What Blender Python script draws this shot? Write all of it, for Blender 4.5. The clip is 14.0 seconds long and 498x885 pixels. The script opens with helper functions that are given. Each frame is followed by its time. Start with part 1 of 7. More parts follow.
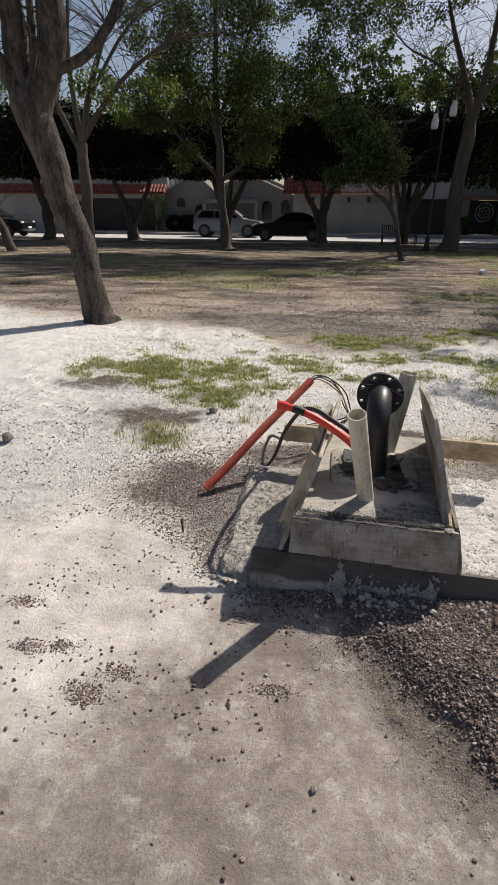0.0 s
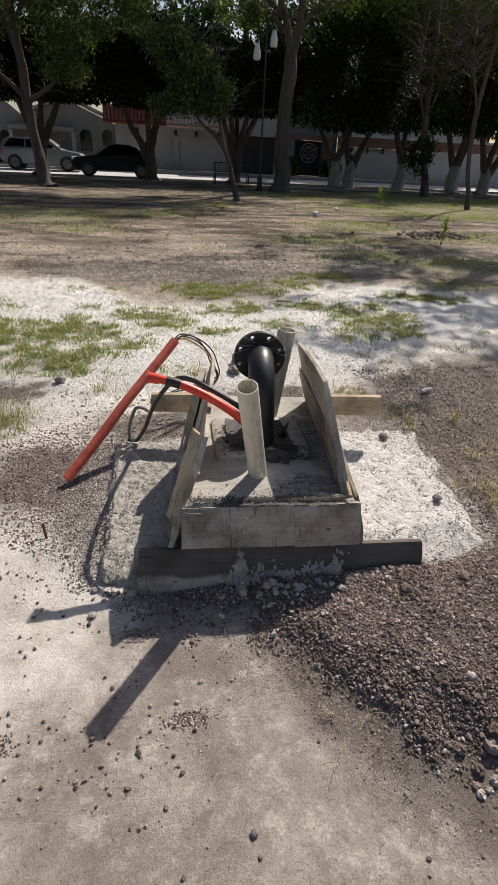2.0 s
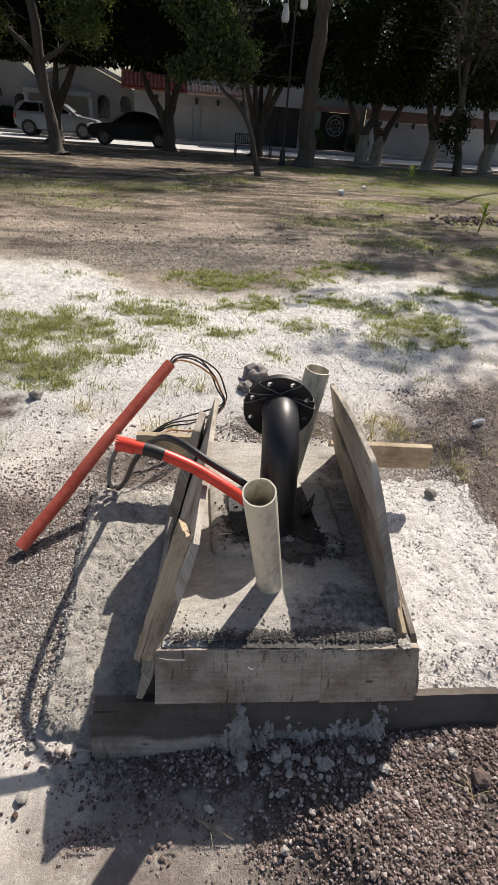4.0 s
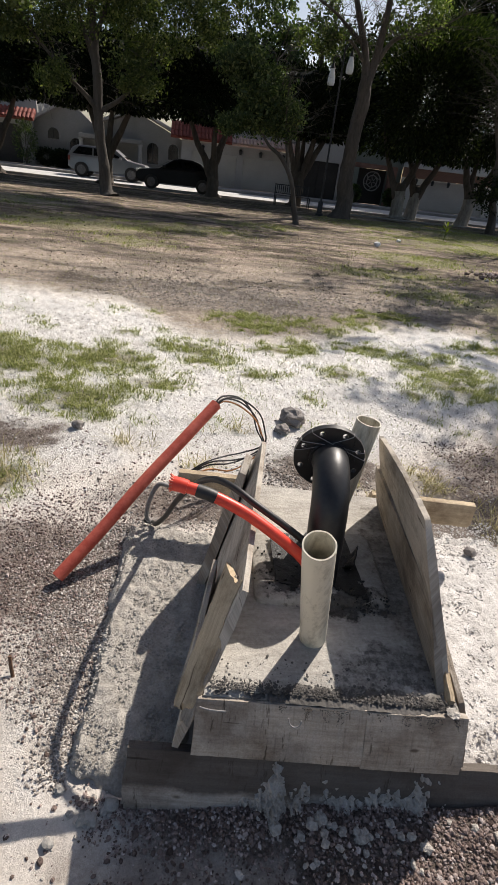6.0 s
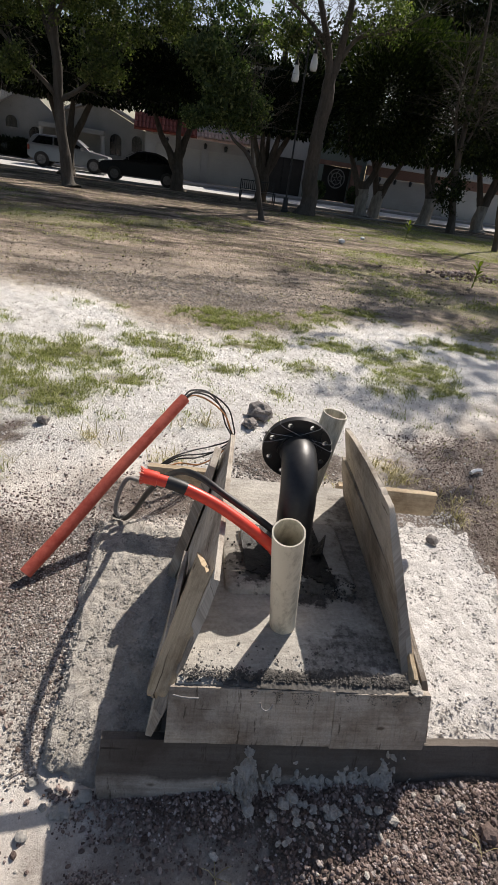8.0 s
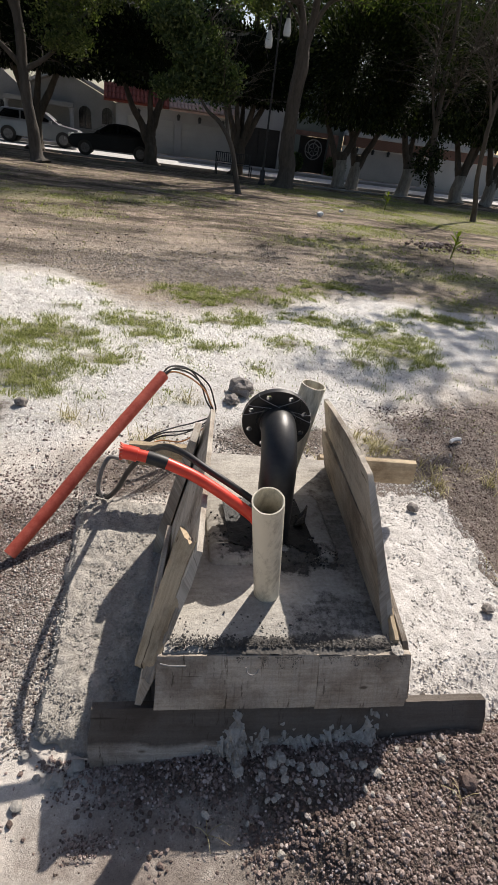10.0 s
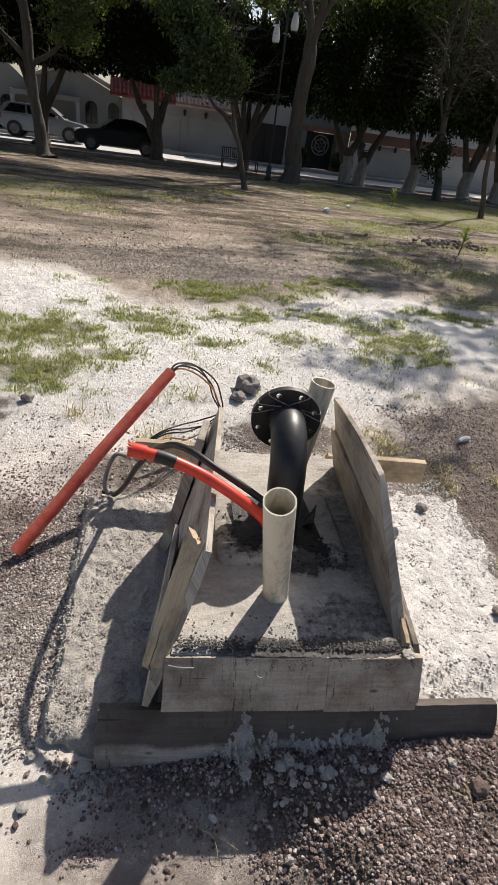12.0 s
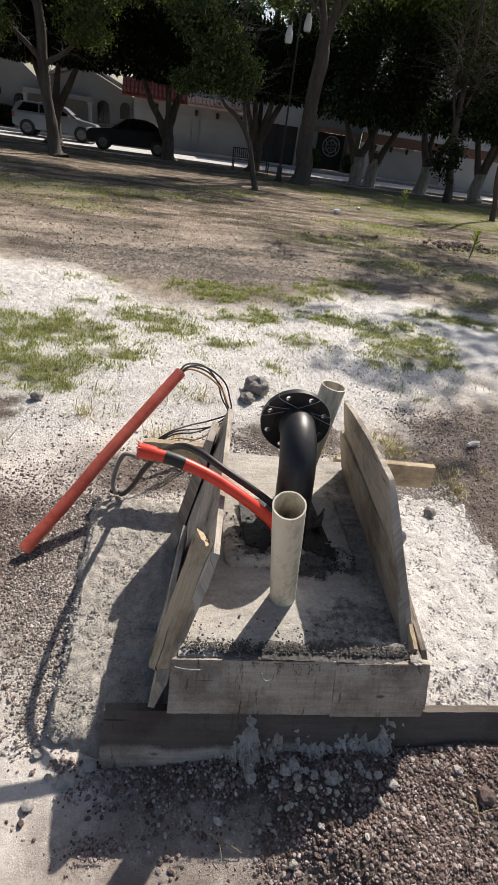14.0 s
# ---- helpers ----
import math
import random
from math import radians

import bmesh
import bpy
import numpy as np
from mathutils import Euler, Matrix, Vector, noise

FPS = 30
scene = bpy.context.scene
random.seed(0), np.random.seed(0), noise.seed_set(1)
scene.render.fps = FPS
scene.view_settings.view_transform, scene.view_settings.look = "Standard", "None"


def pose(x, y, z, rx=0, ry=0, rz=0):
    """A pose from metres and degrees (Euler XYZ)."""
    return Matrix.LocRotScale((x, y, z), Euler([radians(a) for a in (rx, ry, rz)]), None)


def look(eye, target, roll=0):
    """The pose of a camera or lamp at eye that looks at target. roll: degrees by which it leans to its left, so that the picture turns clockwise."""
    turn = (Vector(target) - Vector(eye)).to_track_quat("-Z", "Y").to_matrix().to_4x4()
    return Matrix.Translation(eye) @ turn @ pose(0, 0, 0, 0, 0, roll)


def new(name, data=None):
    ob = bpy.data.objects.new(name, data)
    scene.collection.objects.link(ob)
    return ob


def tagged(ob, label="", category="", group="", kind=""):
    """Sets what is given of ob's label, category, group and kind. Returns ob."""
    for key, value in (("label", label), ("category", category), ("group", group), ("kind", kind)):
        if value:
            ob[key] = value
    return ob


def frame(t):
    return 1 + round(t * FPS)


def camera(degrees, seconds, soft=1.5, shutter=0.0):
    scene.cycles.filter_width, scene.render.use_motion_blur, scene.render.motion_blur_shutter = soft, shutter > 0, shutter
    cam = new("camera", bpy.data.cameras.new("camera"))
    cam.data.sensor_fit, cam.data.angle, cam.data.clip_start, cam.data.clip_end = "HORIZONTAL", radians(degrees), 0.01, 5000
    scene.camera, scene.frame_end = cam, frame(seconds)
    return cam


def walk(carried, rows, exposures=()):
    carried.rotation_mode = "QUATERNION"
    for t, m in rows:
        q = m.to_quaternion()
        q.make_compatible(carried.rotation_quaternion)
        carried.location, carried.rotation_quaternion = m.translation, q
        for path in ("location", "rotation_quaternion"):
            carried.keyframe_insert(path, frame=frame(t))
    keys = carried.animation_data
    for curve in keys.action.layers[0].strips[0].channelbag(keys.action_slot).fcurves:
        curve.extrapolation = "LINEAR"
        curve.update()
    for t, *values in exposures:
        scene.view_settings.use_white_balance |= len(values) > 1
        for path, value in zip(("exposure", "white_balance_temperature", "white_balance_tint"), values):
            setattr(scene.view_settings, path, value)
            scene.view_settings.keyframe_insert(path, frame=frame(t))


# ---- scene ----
cam = camera(52.2, 14.0)
PATH = [
    (0, (0.239, 0.01, 1.553), (0.046, 1.817, 0.717), 0.5),
    (0.5, (0.281, 0.065, 1.544), (0.378, 1.849, 0.645), 1.5),
    (1, (0.201, 0.18, 1.54), (0.467, 1.928, 0.605), 2.0),
    (1.5, (0.122, 0.257, 1.546), (0.472, 1.973, 0.58), 2.6),
    (2, (0.133, 0.357, 1.519), (0.51, 2.047, 0.519), 3.1),
    (2.2, (0.18, 0.45, 1.51), (0.555, 2.128, 0.488), 3.2),
    (4.3, (0.284, 1.123, 1.496), (0.595, 2.782, 0.423), 5.2),
    (4.5, (0.298, 1.155, 1.506), (0.588, 2.83, 0.451), 5.4),
    (5, (0.291, 1.181, 1.51), (0.52, 2.897, 0.509), 6.1),
    (5.5, (0.216, 1.127, 1.509), (0.433, 2.865, 0.542), 6.7),
    (6, (0.163, 1.081, 1.514), (0.417, 2.821, 0.561), 7.1),
    (6.5, (0.165, 1.08, 1.514), (0.47, 2.814, 0.565), 7.6),
    (7, (0.165, 1.079, 1.513), (0.502, 2.809, 0.568), 8.1),
    (7.5, (0.158, 1.066, 1.517), (0.517, 2.791, 0.571), 8.5),
    (8, (0.154, 1.055, 1.515), (0.535, 2.773, 0.563), 8.6),
    (8.5, (0.166, 1.04, 1.515), (0.572, 2.744, 0.55), 8.4),
    (9, (0.17, 1.037, 1.508), (0.602, 2.723, 0.523), 8.1),
    (11.5, (0.164, 1.055, 1.499), (0.606, 2.71, 0.467), 7.9),
    (12, (0.158, 1.063, 1.495), (0.584, 2.724, 0.466), 8.1),
    (12.5, (0.145, 1.063, 1.501), (0.557, 2.731, 0.476), 8.2),
    (13, (0.145, 1.059, 1.505), (0.549, 2.73, 0.482), 8.4),
    (13.5, (0.153, 1.063, 1.499), (0.554, 2.733, 0.474), 8.5),
    (14, (0.15, 1.069, 1.498), (0.551, 2.735, 0.467), 8.5),
]
walk(cam, [(t, look(eye, target, roll)) for t, eye, target, roll in PATH],
     exposures=[(0.0, -0.05, 6700, 12.5), (2.2, 0.10, 6700, 12.5), (4.3, 0.28, 6700, 12.5), (5.5, 0.28, 6700, 12.5), (7.5, 0.19, 6700, 12.5), (9.0, 0.19, 6700, 12.5), (11.5, 0.27, 6700, 12.5), (14.0, 0.28, 6700, 12.5)])

# ---- world and sun ----
SUN_AZ, SUN_EL = 41.0, 45.0          # azimuth from +y towards +x, elevation
world = bpy.data.worlds.new("world")
scene.world = world
world.use_nodes = True
wn = world.node_tree
sky = wn.nodes.new("ShaderNodeTexSky")
sky.sky_type = "NISHITA"
sky.sun_disc = False
sky.sun_elevation = radians(SUN_EL)
sky.sun_rotation = radians(SUN_AZ)
sky.air_density, sky.dust_density = 1.0, 2.0
wn.links.new(sky.outputs[0], wn.nodes["Background"].inputs[0])
wn.nodes["Background"].inputs[1].default_value = 0.085
sun_data = bpy.data.lights.new("sun", "SUN")
sun_data.energy, sun_data.angle, sun_data.color = 5.0, radians(0.55), (1.0, 0.95, 0.87)
sun = new("sun", sun_data)
sv = Vector((math.sin(radians(SUN_AZ)) * math.cos(radians(SUN_EL)), math.cos(radians(SUN_AZ)) * math.cos(radians(SUN_EL)), math.sin(radians(SUN_EL))))
sun.matrix_world = look(sv * 60, (0, 0, 0))

# ---- materials ----
def material(name):
    m = bpy.data.materials.new(name)
    m.use_nodes = True
    return m, m.node_tree.nodes, m.node_tree.links, m.node_tree.nodes["Principled BSDF"]


def coords(nodes, links, kind, scale=(1, 1, 1)):
    tc = nodes.new("ShaderNodeTexCoord")
    mp = nodes.new("ShaderNodeMapping")
    mp.inputs["Scale"].default_value = scale
    links.new(tc.outputs[kind], mp.inputs[0])
    return mp.outputs[0]


def noise_node(nodes, links, vec, scale, detail=5, rough=0.6):
    n = nodes.new("ShaderNodeTexNoise")
    n.inputs["Scale"].default_value, n.inputs["Detail"].default_value, n.inputs["Roughness"].default_value = scale, detail, rough
    links.new(vec, n.inputs["Vector"])
    return n.outputs["Fac"]


def ramp(nodes, links, fac, stops):
    r = nodes.new("ShaderNodeValToRGB")
    while len(r.color_ramp.elements) < len(stops):
        r.color_ramp.elements.new(0.5)
    for e, (p, c) in zip(r.color_ramp.elements, stops):
        e.position, e.color = p, (*c, 1)
    links.new(fac, r.inputs[0])
    return r.outputs[0]


def mix(nodes, links, fac, a, b, mode="MIX"):
    m = nodes.new("ShaderNodeMix")
    m.data_type, m.blend_type = "RGBA", mode
    for sock, v in ((m.inputs[0], fac), (m.inputs[6], a), (m.inputs[7], b)):
        if isinstance(v, (int, float)):
            sock.default_value = v
        elif isinstance(v, tuple):
            sock.default_value = (*v, 1)
        else:
            links.new(v, sock)
    return m.outputs[2]


def calc(nodes, links, op, a, b=0.0, c=0.0):
    m = nodes.new("ShaderNodeMath")
    m.operation = op
    for sock, v in zip(m.inputs, (a, b, c)):
        if isinstance(v, (int, float)):
            sock.default_value = v
        else:
            links.new(v, sock)
    return m.outputs[0]


def bump(nodes, links, bsdf, height, dist, strength=1.0):
    b = nodes.new("ShaderNodeBump")
    b.inputs["Strength"].default_value, b.inputs["Distance"].default_value = strength, dist
    links.new(height, b.inputs["Height"])
    links.new(b.outputs[0], bsdf.inputs["Normal"])


def surface(name, dark, light, rough=0.85, fine=60, coarse=4, relief=0.003, metal=0.0, coat=0.0, kind="Object", spread=(0.35, 0.65), stretch=(1, 1, 1), spec=0.5):
    """A plain surface with grain and stains at two scales."""
    m, n, l, b = material(name)
    v = coords(n, l, kind, stretch)
    f1, f2 = noise_node(n, l, v, fine, 6, 0.7), noise_node(n, l, v, coarse, 4, 0.55)
    f = calc(n, l, "ADD", calc(n, l, "MULTIPLY", f1, 0.5), calc(n, l, "MULTIPLY", f2, 0.5))
    l.new(ramp(n, l, f, ((spread[0], dark), (spread[1], light))), b.inputs["Base Color"])
    b.inputs["Roughness"].default_value, b.inputs["Metallic"].default_value = rough, metal
    b.inputs["Coat Weight"].default_value = coat
    b.inputs["Specular IOR Level"].default_value = spec
    if relief:
        bump(n, l, b, f1, relief)
    return m


def wood(name, dark, light, stain, rough=0.85, stain_amount=0.5, damp=None, cement=0.5, runs_dark=0.8, saw_marks=0.0):
    """Sawn board: grain runs along the u of the map (metres). damp: the v above which the wood is soaked dark."""
    m, n, l, b = material(name)
    tc = n.new("ShaderNodeTexCoord")
    info = n.new("ShaderNodeObjectInfo")
    off = n.new("ShaderNodeVectorMath")
    off.operation = "ADD"
    l.new(tc.outputs["UV"], off.inputs[0])
    jump = n.new("ShaderNodeCombineXYZ")
    l.new(calc(n, l, "MULTIPLY", info.outputs["Random"], 37.0), jump.inputs[2])
    l.new(jump.outputs[0], off.inputs[1])
    def stretched(u, v):
        mp = n.new("ShaderNodeMapping")
        mp.inputs["Scale"].default_value = (u, v, 1.0)
        l.new(off.outputs[0], mp.inputs[0])
        return mp.outputs[0]
    grain = noise_node(n, l, stretched(4.0, 60.0), 1.6, 6, 0.7)
    rings = noise_node(n, l, stretched(1.3, 13.0), 1.5, 4, 0.6)
    blot = noise_node(n, l, off.outputs[0], 7.0, 5, 0.6)
    fibre = noise_node(n, l, off.outputs[0], 190.0, 4, 0.7)
    c = ramp(n, l, calc(n, l, "ADD", calc(n, l, "MULTIPLY", grain, 0.55), calc(n, l, "MULTIPLY", rings, 0.45)), ((0.30, dark), (0.66, light)))
    s = ramp(n, l, blot, ((0.42, (0, 0, 0)), (0.62, (1, 1, 1))))
    c = mix(n, l, calc(n, l, "MULTIPLY", s, stain_amount), c, stain)
    # cement smears and dark runs across the board
    runs = noise_node(n, l, stretched(34.0, 5.0), 1.0, 5, 0.7)
    c = mix(n, l, calc(n, l, "MULTIPLY", ramp(n, l, runs, ((0.55, (0, 0, 0)), (0.70, (1, 1, 1)))), cement), c, (0.43, 0.405, 0.365))
    saw = noise_node(n, l, stretched(150.0, 7.0), 1.0, 3, 0.6)
    c = mix(n, l, saw_marks, c, ramp(n, l, saw, ((0.30, (0.35, 0.32, 0.29)), (0.44, (1.04, 1.04, 1.04)))), "MULTIPLY")
    drips = noise_node(n, l, stretched(55.0, 9.0), 1.0, 4, 0.75)
    c = mix(n, l, runs_dark, c, ramp(n, l, drips, ((0.31, (0.20, 0.175, 0.15)), (0.40, (1, 1, 1)))), "MULTIPLY")
    c = mix(n, l, 0.4, c, ramp(n, l, fibre, ((0.3, (0.45, 0.45, 0.45)), (0.62, (1.05, 1.05, 1.05)))), "MULTIPLY")
    grime = noise_node(n, l, off.outputs[0], 4.5, 6, 0.68)
    c = mix(n, l, 0.8, c, ramp(n, l, grime, ((0.38, (0.42, 0.37, 0.33)), (0.55, (1.05, 1.04, 1.02)))), "MULTIPLY")
    knot = n.new("ShaderNodeTexVoronoi")
    knot.inputs["Scale"].default_value = 1.0
    l.new(stretched(5.5, 11.0), knot.inputs["Vector"])
    c = mix(n, l, 0.8, c, ramp(n, l, knot.outputs["Distance"], ((0.035, (0.16, 0.12, 0.09)), (0.085, (1, 1, 1)))), "MULTIPLY")
    crack = noise_node(n, l, stretched(2.0, 30.0), 0.55, 3, 0.8)
    c = mix(n, l, 0.85, c, ramp(n, l, crack, ((0.325, (0.12, 0.10, 0.085)), (0.352, (1, 1, 1)))), "MULTIPLY")
    if damp is not None:
        sep = n.new("ShaderNodeSeparateXYZ")
        l.new(tc.outputs["UV"], sep.inputs[0])
        edge = calc(n, l, "ADD", sep.outputs[1], calc(n, l, "MULTIPLY", calc(n, l, "SUBTRACT", blot, 0.5), 0.10))
        r = n.new("ShaderNodeMapRange")
        r.inputs["From Min"].default_value, r.inputs["From Max"].default_value = damp - 0.008, damp + 0.012
        l.new(edge, r.inputs["Value"])
        c = mix(n, l, calc(n, l, "MULTIPLY", r.outputs[0], 0.78), c, (0.05, 0.040, 0.034))
    l.new(c, b.inputs["Base Color"])
    b.inputs["Roughness"].default_value = rough
    b.inputs["Specular IOR Level"].default_value = 0.25
    hgt = calc(n, l, "ADD", calc(n, l, "ADD", grain, calc(n, l, "MULTIPLY", fibre, 0.5)), calc(n, l, "MULTIPLY", ramp(n, l, crack, ((0.305, (0, 0, 0)), (0.335, (1, 1, 1)))), 0.8))
    bump(n, l, b, hgt, 0.003, 1.0)
    return m


def foliage(name, dark, light, yellow, trans=0.35, spec=0.35):
    m, n, l, b = material(name)
    geo = n.new("ShaderNodeNewGeometry")
    c = ramp(n, l, geo.outputs["Random Per Island"], ((0.0, dark), (0.7, light), (1.0, yellow)))
    l.new(c, b.inputs["Base Color"])
    b.inputs["Roughness"].default_value = 0.6
    b.inputs["Specular IOR Level"].default_value = spec
    tr = n.new("ShaderNodeBsdfTranslucent")
    l.new(mix(n, l, 1.0, c, (1.0, 1.25, 0.45), "MULTIPLY"), tr.inputs[0])
    ms = n.new("ShaderNodeMixShader")
    ms.inputs[0].default_value = trans
    l.new(b.outputs[0], ms.inputs[1])
    l.new(tr.outputs[0], ms.inputs[2])
    l.new(ms.outputs[0], n["Material Output"].inputs[0])
    return m


def ground_material():
    """Hard beige ground, white sand, grey stony soil and worn turf, laid by the mask on the sheet."""
    m, n, l, b = material("ground_mixed")
    v = coords(n, l, "Object")
    at = n.new("ShaderNodeAttribute")
    at.attribute_name = "zones"
    sep = n.new("ShaderNodeSeparateColor")
    l.new(at.outputs["Color"], sep.inputs[0])
    fine, mid, big, patch = (noise_node(n, l, v, s, d, r) for s, d, r in ((90, 5, 0.75), (14, 6, 0.65), (2.6, 5, 0.6), (0.55, 4, 0.55)))
    vor = n.new("ShaderNodeTexVoronoi")
    vor.inputs["Scale"].default_value = 55
    l.new(v, vor.inputs["Vector"])
    peb = vor.outputs["Distance"]
    # base: hardpan, trodden smooth, with scuffs, pale crusts and damp stains
    fleck, crust = noise_node(n, l, v, 30, 9, 0.78), noise_node(n, l, v, 6.5, 11, 0.80)
    hard = ramp(n, l, calc(n, l, "ADD", calc(n, l, "MULTIPLY", fleck, 0.40), calc(n, l, "MULTIPLY", big, 0.60)),
                ((0.36, (0.225, 0.190, 0.163)), (0.5, (0.345, 0.30, 0.262)), (0.64, (0.47, 0.42, 0.37))))
    hard = mix(n, l, calc(n, l, "MULTIPLY", ramp(n, l, crust, ((0.52, (0, 0, 0)), (0.60, (1, 1, 1)))), 0.68), hard, (0.58, 0.53, 0.47))
    hard = mix(n, l, calc(n, l, "MULTIPLY", ramp(n, l, crust, ((0.40, (1, 1, 1)), (0.47, (0, 0, 0)))), 0.55), hard, (0.19, 0.158, 0.134))
    hard = mix(n, l, 0.45, hard, ramp(n, l, fine, ((0.35, (0.6, 0.6, 0.6)), (0.6, (1.05, 1.05, 1.05)))), "MULTIPLY")
    stain = noise_node(n, l, v, 1.9, 8, 0.66)
    hard = mix(n, l, calc(n, l, "MULTIPLY", ramp(n, l, stain, ((0.48, (0, 0, 0)), (0.60, (1, 1, 1)))), 0.68), hard, (0.195, 0.16, 0.142))
    scuff = noise_node(n, l, coords(n, l, "Object", (1.0, 5.0, 1.0)), 4.0, 8, 0.75)
    hard = mix(n, l, calc(n, l, "MULTIPLY", ramp(n, l, scuff, ((0.60, (0, 0, 0)), (0.66, (1, 1, 1)))), 0.45), hard, (0.52, 0.47, 0.41))
    speck = noise_node(n, l, v, 210, 2, 0.5)
    hard = mix(n, l, 0.8, hard, ramp(n, l, speck, ((0.30, (0.35, 0.33, 0.31)), (0.36, (1, 1, 1)))), "MULTIPLY")
    grains = noise_node(n, l, v, 9, 12, 0.82)
    sand = ramp(n, l, calc(n, l, "ADD", calc(n, l, "MULTIPLY", grains, 0.75), calc(n, l, "MULTIPLY", fine, 0.25)),
                ((0.335, (0.24, 0.205, 0.175)), (0.385, (0.55, 0.505, 0.455)), (0.43, (0.74, 0.705, 0.66)), (0.52, (0.86, 0.84, 0.805))))
    soil = ramp(n, l, calc(n, l, "ADD", calc(n, l, "MULTIPLY", fine, 0.55), calc(n, l, "MULTIPLY", mid, 0.45)),
                ((0.36, (0.10, 0.081, 0.069)), (0.5, (0.225, 0.187, 0.162)), (0.64, (0.42, 0.37, 0.325))))
    streak = noise_node(n, l, coords(n, l, "Object", (1.0, 1.3, 1.0)), 3.4, 11, 0.80)
    lawn_dry = ramp(n, l, calc(n, l, "ADD", calc(n, l, "MULTIPLY", streak, 0.5), calc(n, l, "ADD", calc(n, l, "MULTIPLY", mid, 0.25), calc(n, l, "MULTIPLY", fine, 0.25))),
                    ((0.38, (0.045, 0.036, 0.027)), (0.48, (0.125, 0.103, 0.085)), (0.55, (0.25, 0.213, 0.182)), (0.64, (0.46, 0.412, 0.36))))
    # broad patches: uneven soil, with sun and tree shade painted into the lawn
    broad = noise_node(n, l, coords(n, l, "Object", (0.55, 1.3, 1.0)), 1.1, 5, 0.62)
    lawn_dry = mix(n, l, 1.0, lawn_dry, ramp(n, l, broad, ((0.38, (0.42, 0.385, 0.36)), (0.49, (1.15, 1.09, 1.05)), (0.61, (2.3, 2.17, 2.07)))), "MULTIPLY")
    lawn_dry = mix(n, l, calc(n, l, "MULTIPLY", ramp(n, l, big, ((0.48, (0, 0, 0)), (0.66, (1, 1, 1)))), 0.6), lawn_dry, (0.10, 0.105, 0.04))
    place = n.new("ShaderNodeSeparateXYZ")
    l.new(v, place.inputs[0])
    worn = n.new("ShaderNodeMapRange")
    worn.inputs["From Min"].default_value, worn.inputs["From Max"].default_value = 11.6, 9.0
    # tones over the bare earth, painted for sunlit streaks and tree shade
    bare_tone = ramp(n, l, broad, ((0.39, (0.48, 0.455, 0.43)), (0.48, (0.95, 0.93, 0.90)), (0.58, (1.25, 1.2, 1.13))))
    l.new(calc(n, l, "ADD", place.outputs[1], calc(n, l, "MULTIPLY", calc(n, l, "SUBTRACT", streak, 0.5), 9.0)), worn.inputs["Value"])
    bare = ramp(n, l, calc(n, l, "ADD", calc(n, l, "MULTIPLY", grains, 0.6), calc(n, l, "MULTIPLY", fine, 0.4)), ((0.36, (0.15, 0.122, 0.102)), (0.46, (0.33, 0.285, 0.245)), (0.60, (0.52, 0.465, 0.41))))
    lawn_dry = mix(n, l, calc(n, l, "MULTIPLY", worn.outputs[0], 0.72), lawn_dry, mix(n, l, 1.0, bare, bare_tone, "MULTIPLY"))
    turf = ramp(n, l, calc(n, l, "ADD", calc(n, l, "MULTIPLY", mid, 0.5), calc(n, l, "MULTIPLY", fine, 0.5)), ((0.36, (0.085, 0.083, 0.036)), (0.5, (0.24, 0.225, 0.125)), (0.64, (0.46, 0.425, 0.31))))
    wob = calc(n, l, "ADD", calc(n, l, "MULTIPLY", big, 0.40), calc(n, l, "ADD", calc(n, l, "MULTIPLY", grains, 0.45), calc(n, l, "MULTIPLY", fine, 0.15)))
    def edge(mask, width=0.10, swing=2.6, mid_at=0.5):
        f = calc(n, l, "ADD", mask, calc(n, l, "MULTIPLY", calc(n, l, "SUBTRACT", wob, 0.5), swing))
        r = n.new("ShaderNodeMapRange")
        r.inputs["From Min"].default_value, r.inputs["From Max"].default_value = mid_at - width, mid_at + width
        l.new(f, r.inputs["Value"])
        return r.outputs[0]
    pale = ramp(n, l, calc(n, l, "ADD", calc(n, l, "MULTIPLY", crust, 0.5), calc(n, l, "MULTIPLY", big, 0.5)), ((0.36, (0.50, 0.452, 0.40)), (0.5, (0.68, 0.632, 0.575)), (0.62, (0.81, 0.77, 0.72))))
    pale = mix(n, l, 0.22, pale, ramp(n, l, fine, ((0.35, (0.6, 0.6, 0.6)), (0.6, (1.05, 1.05, 1.05)))), "MULTIPLY")
    c = mix(n, l, edge(sep.outputs[0], 0.22, 1.0, 0.40), hard, pale)
    c = mix(n, l, edge(sep.outputs[0], 0.14, 0.9, 0.84), c, sand)
    c = mix(n, l, edge(sep.outputs[1]), c, soil)
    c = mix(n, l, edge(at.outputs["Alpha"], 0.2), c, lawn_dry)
    c = mix(n, l, edge(sep.outputs[2], 0.2), c, turf)
    c = mix(n, l, 0.5, c, ramp(n, l, patch, ((0.35, (0.72, 0.70, 0.68)), (0.62, (1.08, 1.06, 1.04)))), "MULTIPLY")
    l.new(c, b.inputs["Base Color"])
    b.inputs["Roughness"].default_value = 0.95
    b.inputs["Specular IOR Level"].default_value = 0.15
    h = calc(n, l, "ADD", calc(n, l, "MULTIPLY", grains, 0.9), calc(n, l, "MULTIPLY", fine, 0.25))
    loose = n.new("ShaderNodeMapRange")
    loose.inputs["From Min"].default_value, loose.inputs["From Max"].default_value = 0.60, 0.95
    l.new(sep.outputs[0], loose.inputs["Value"])
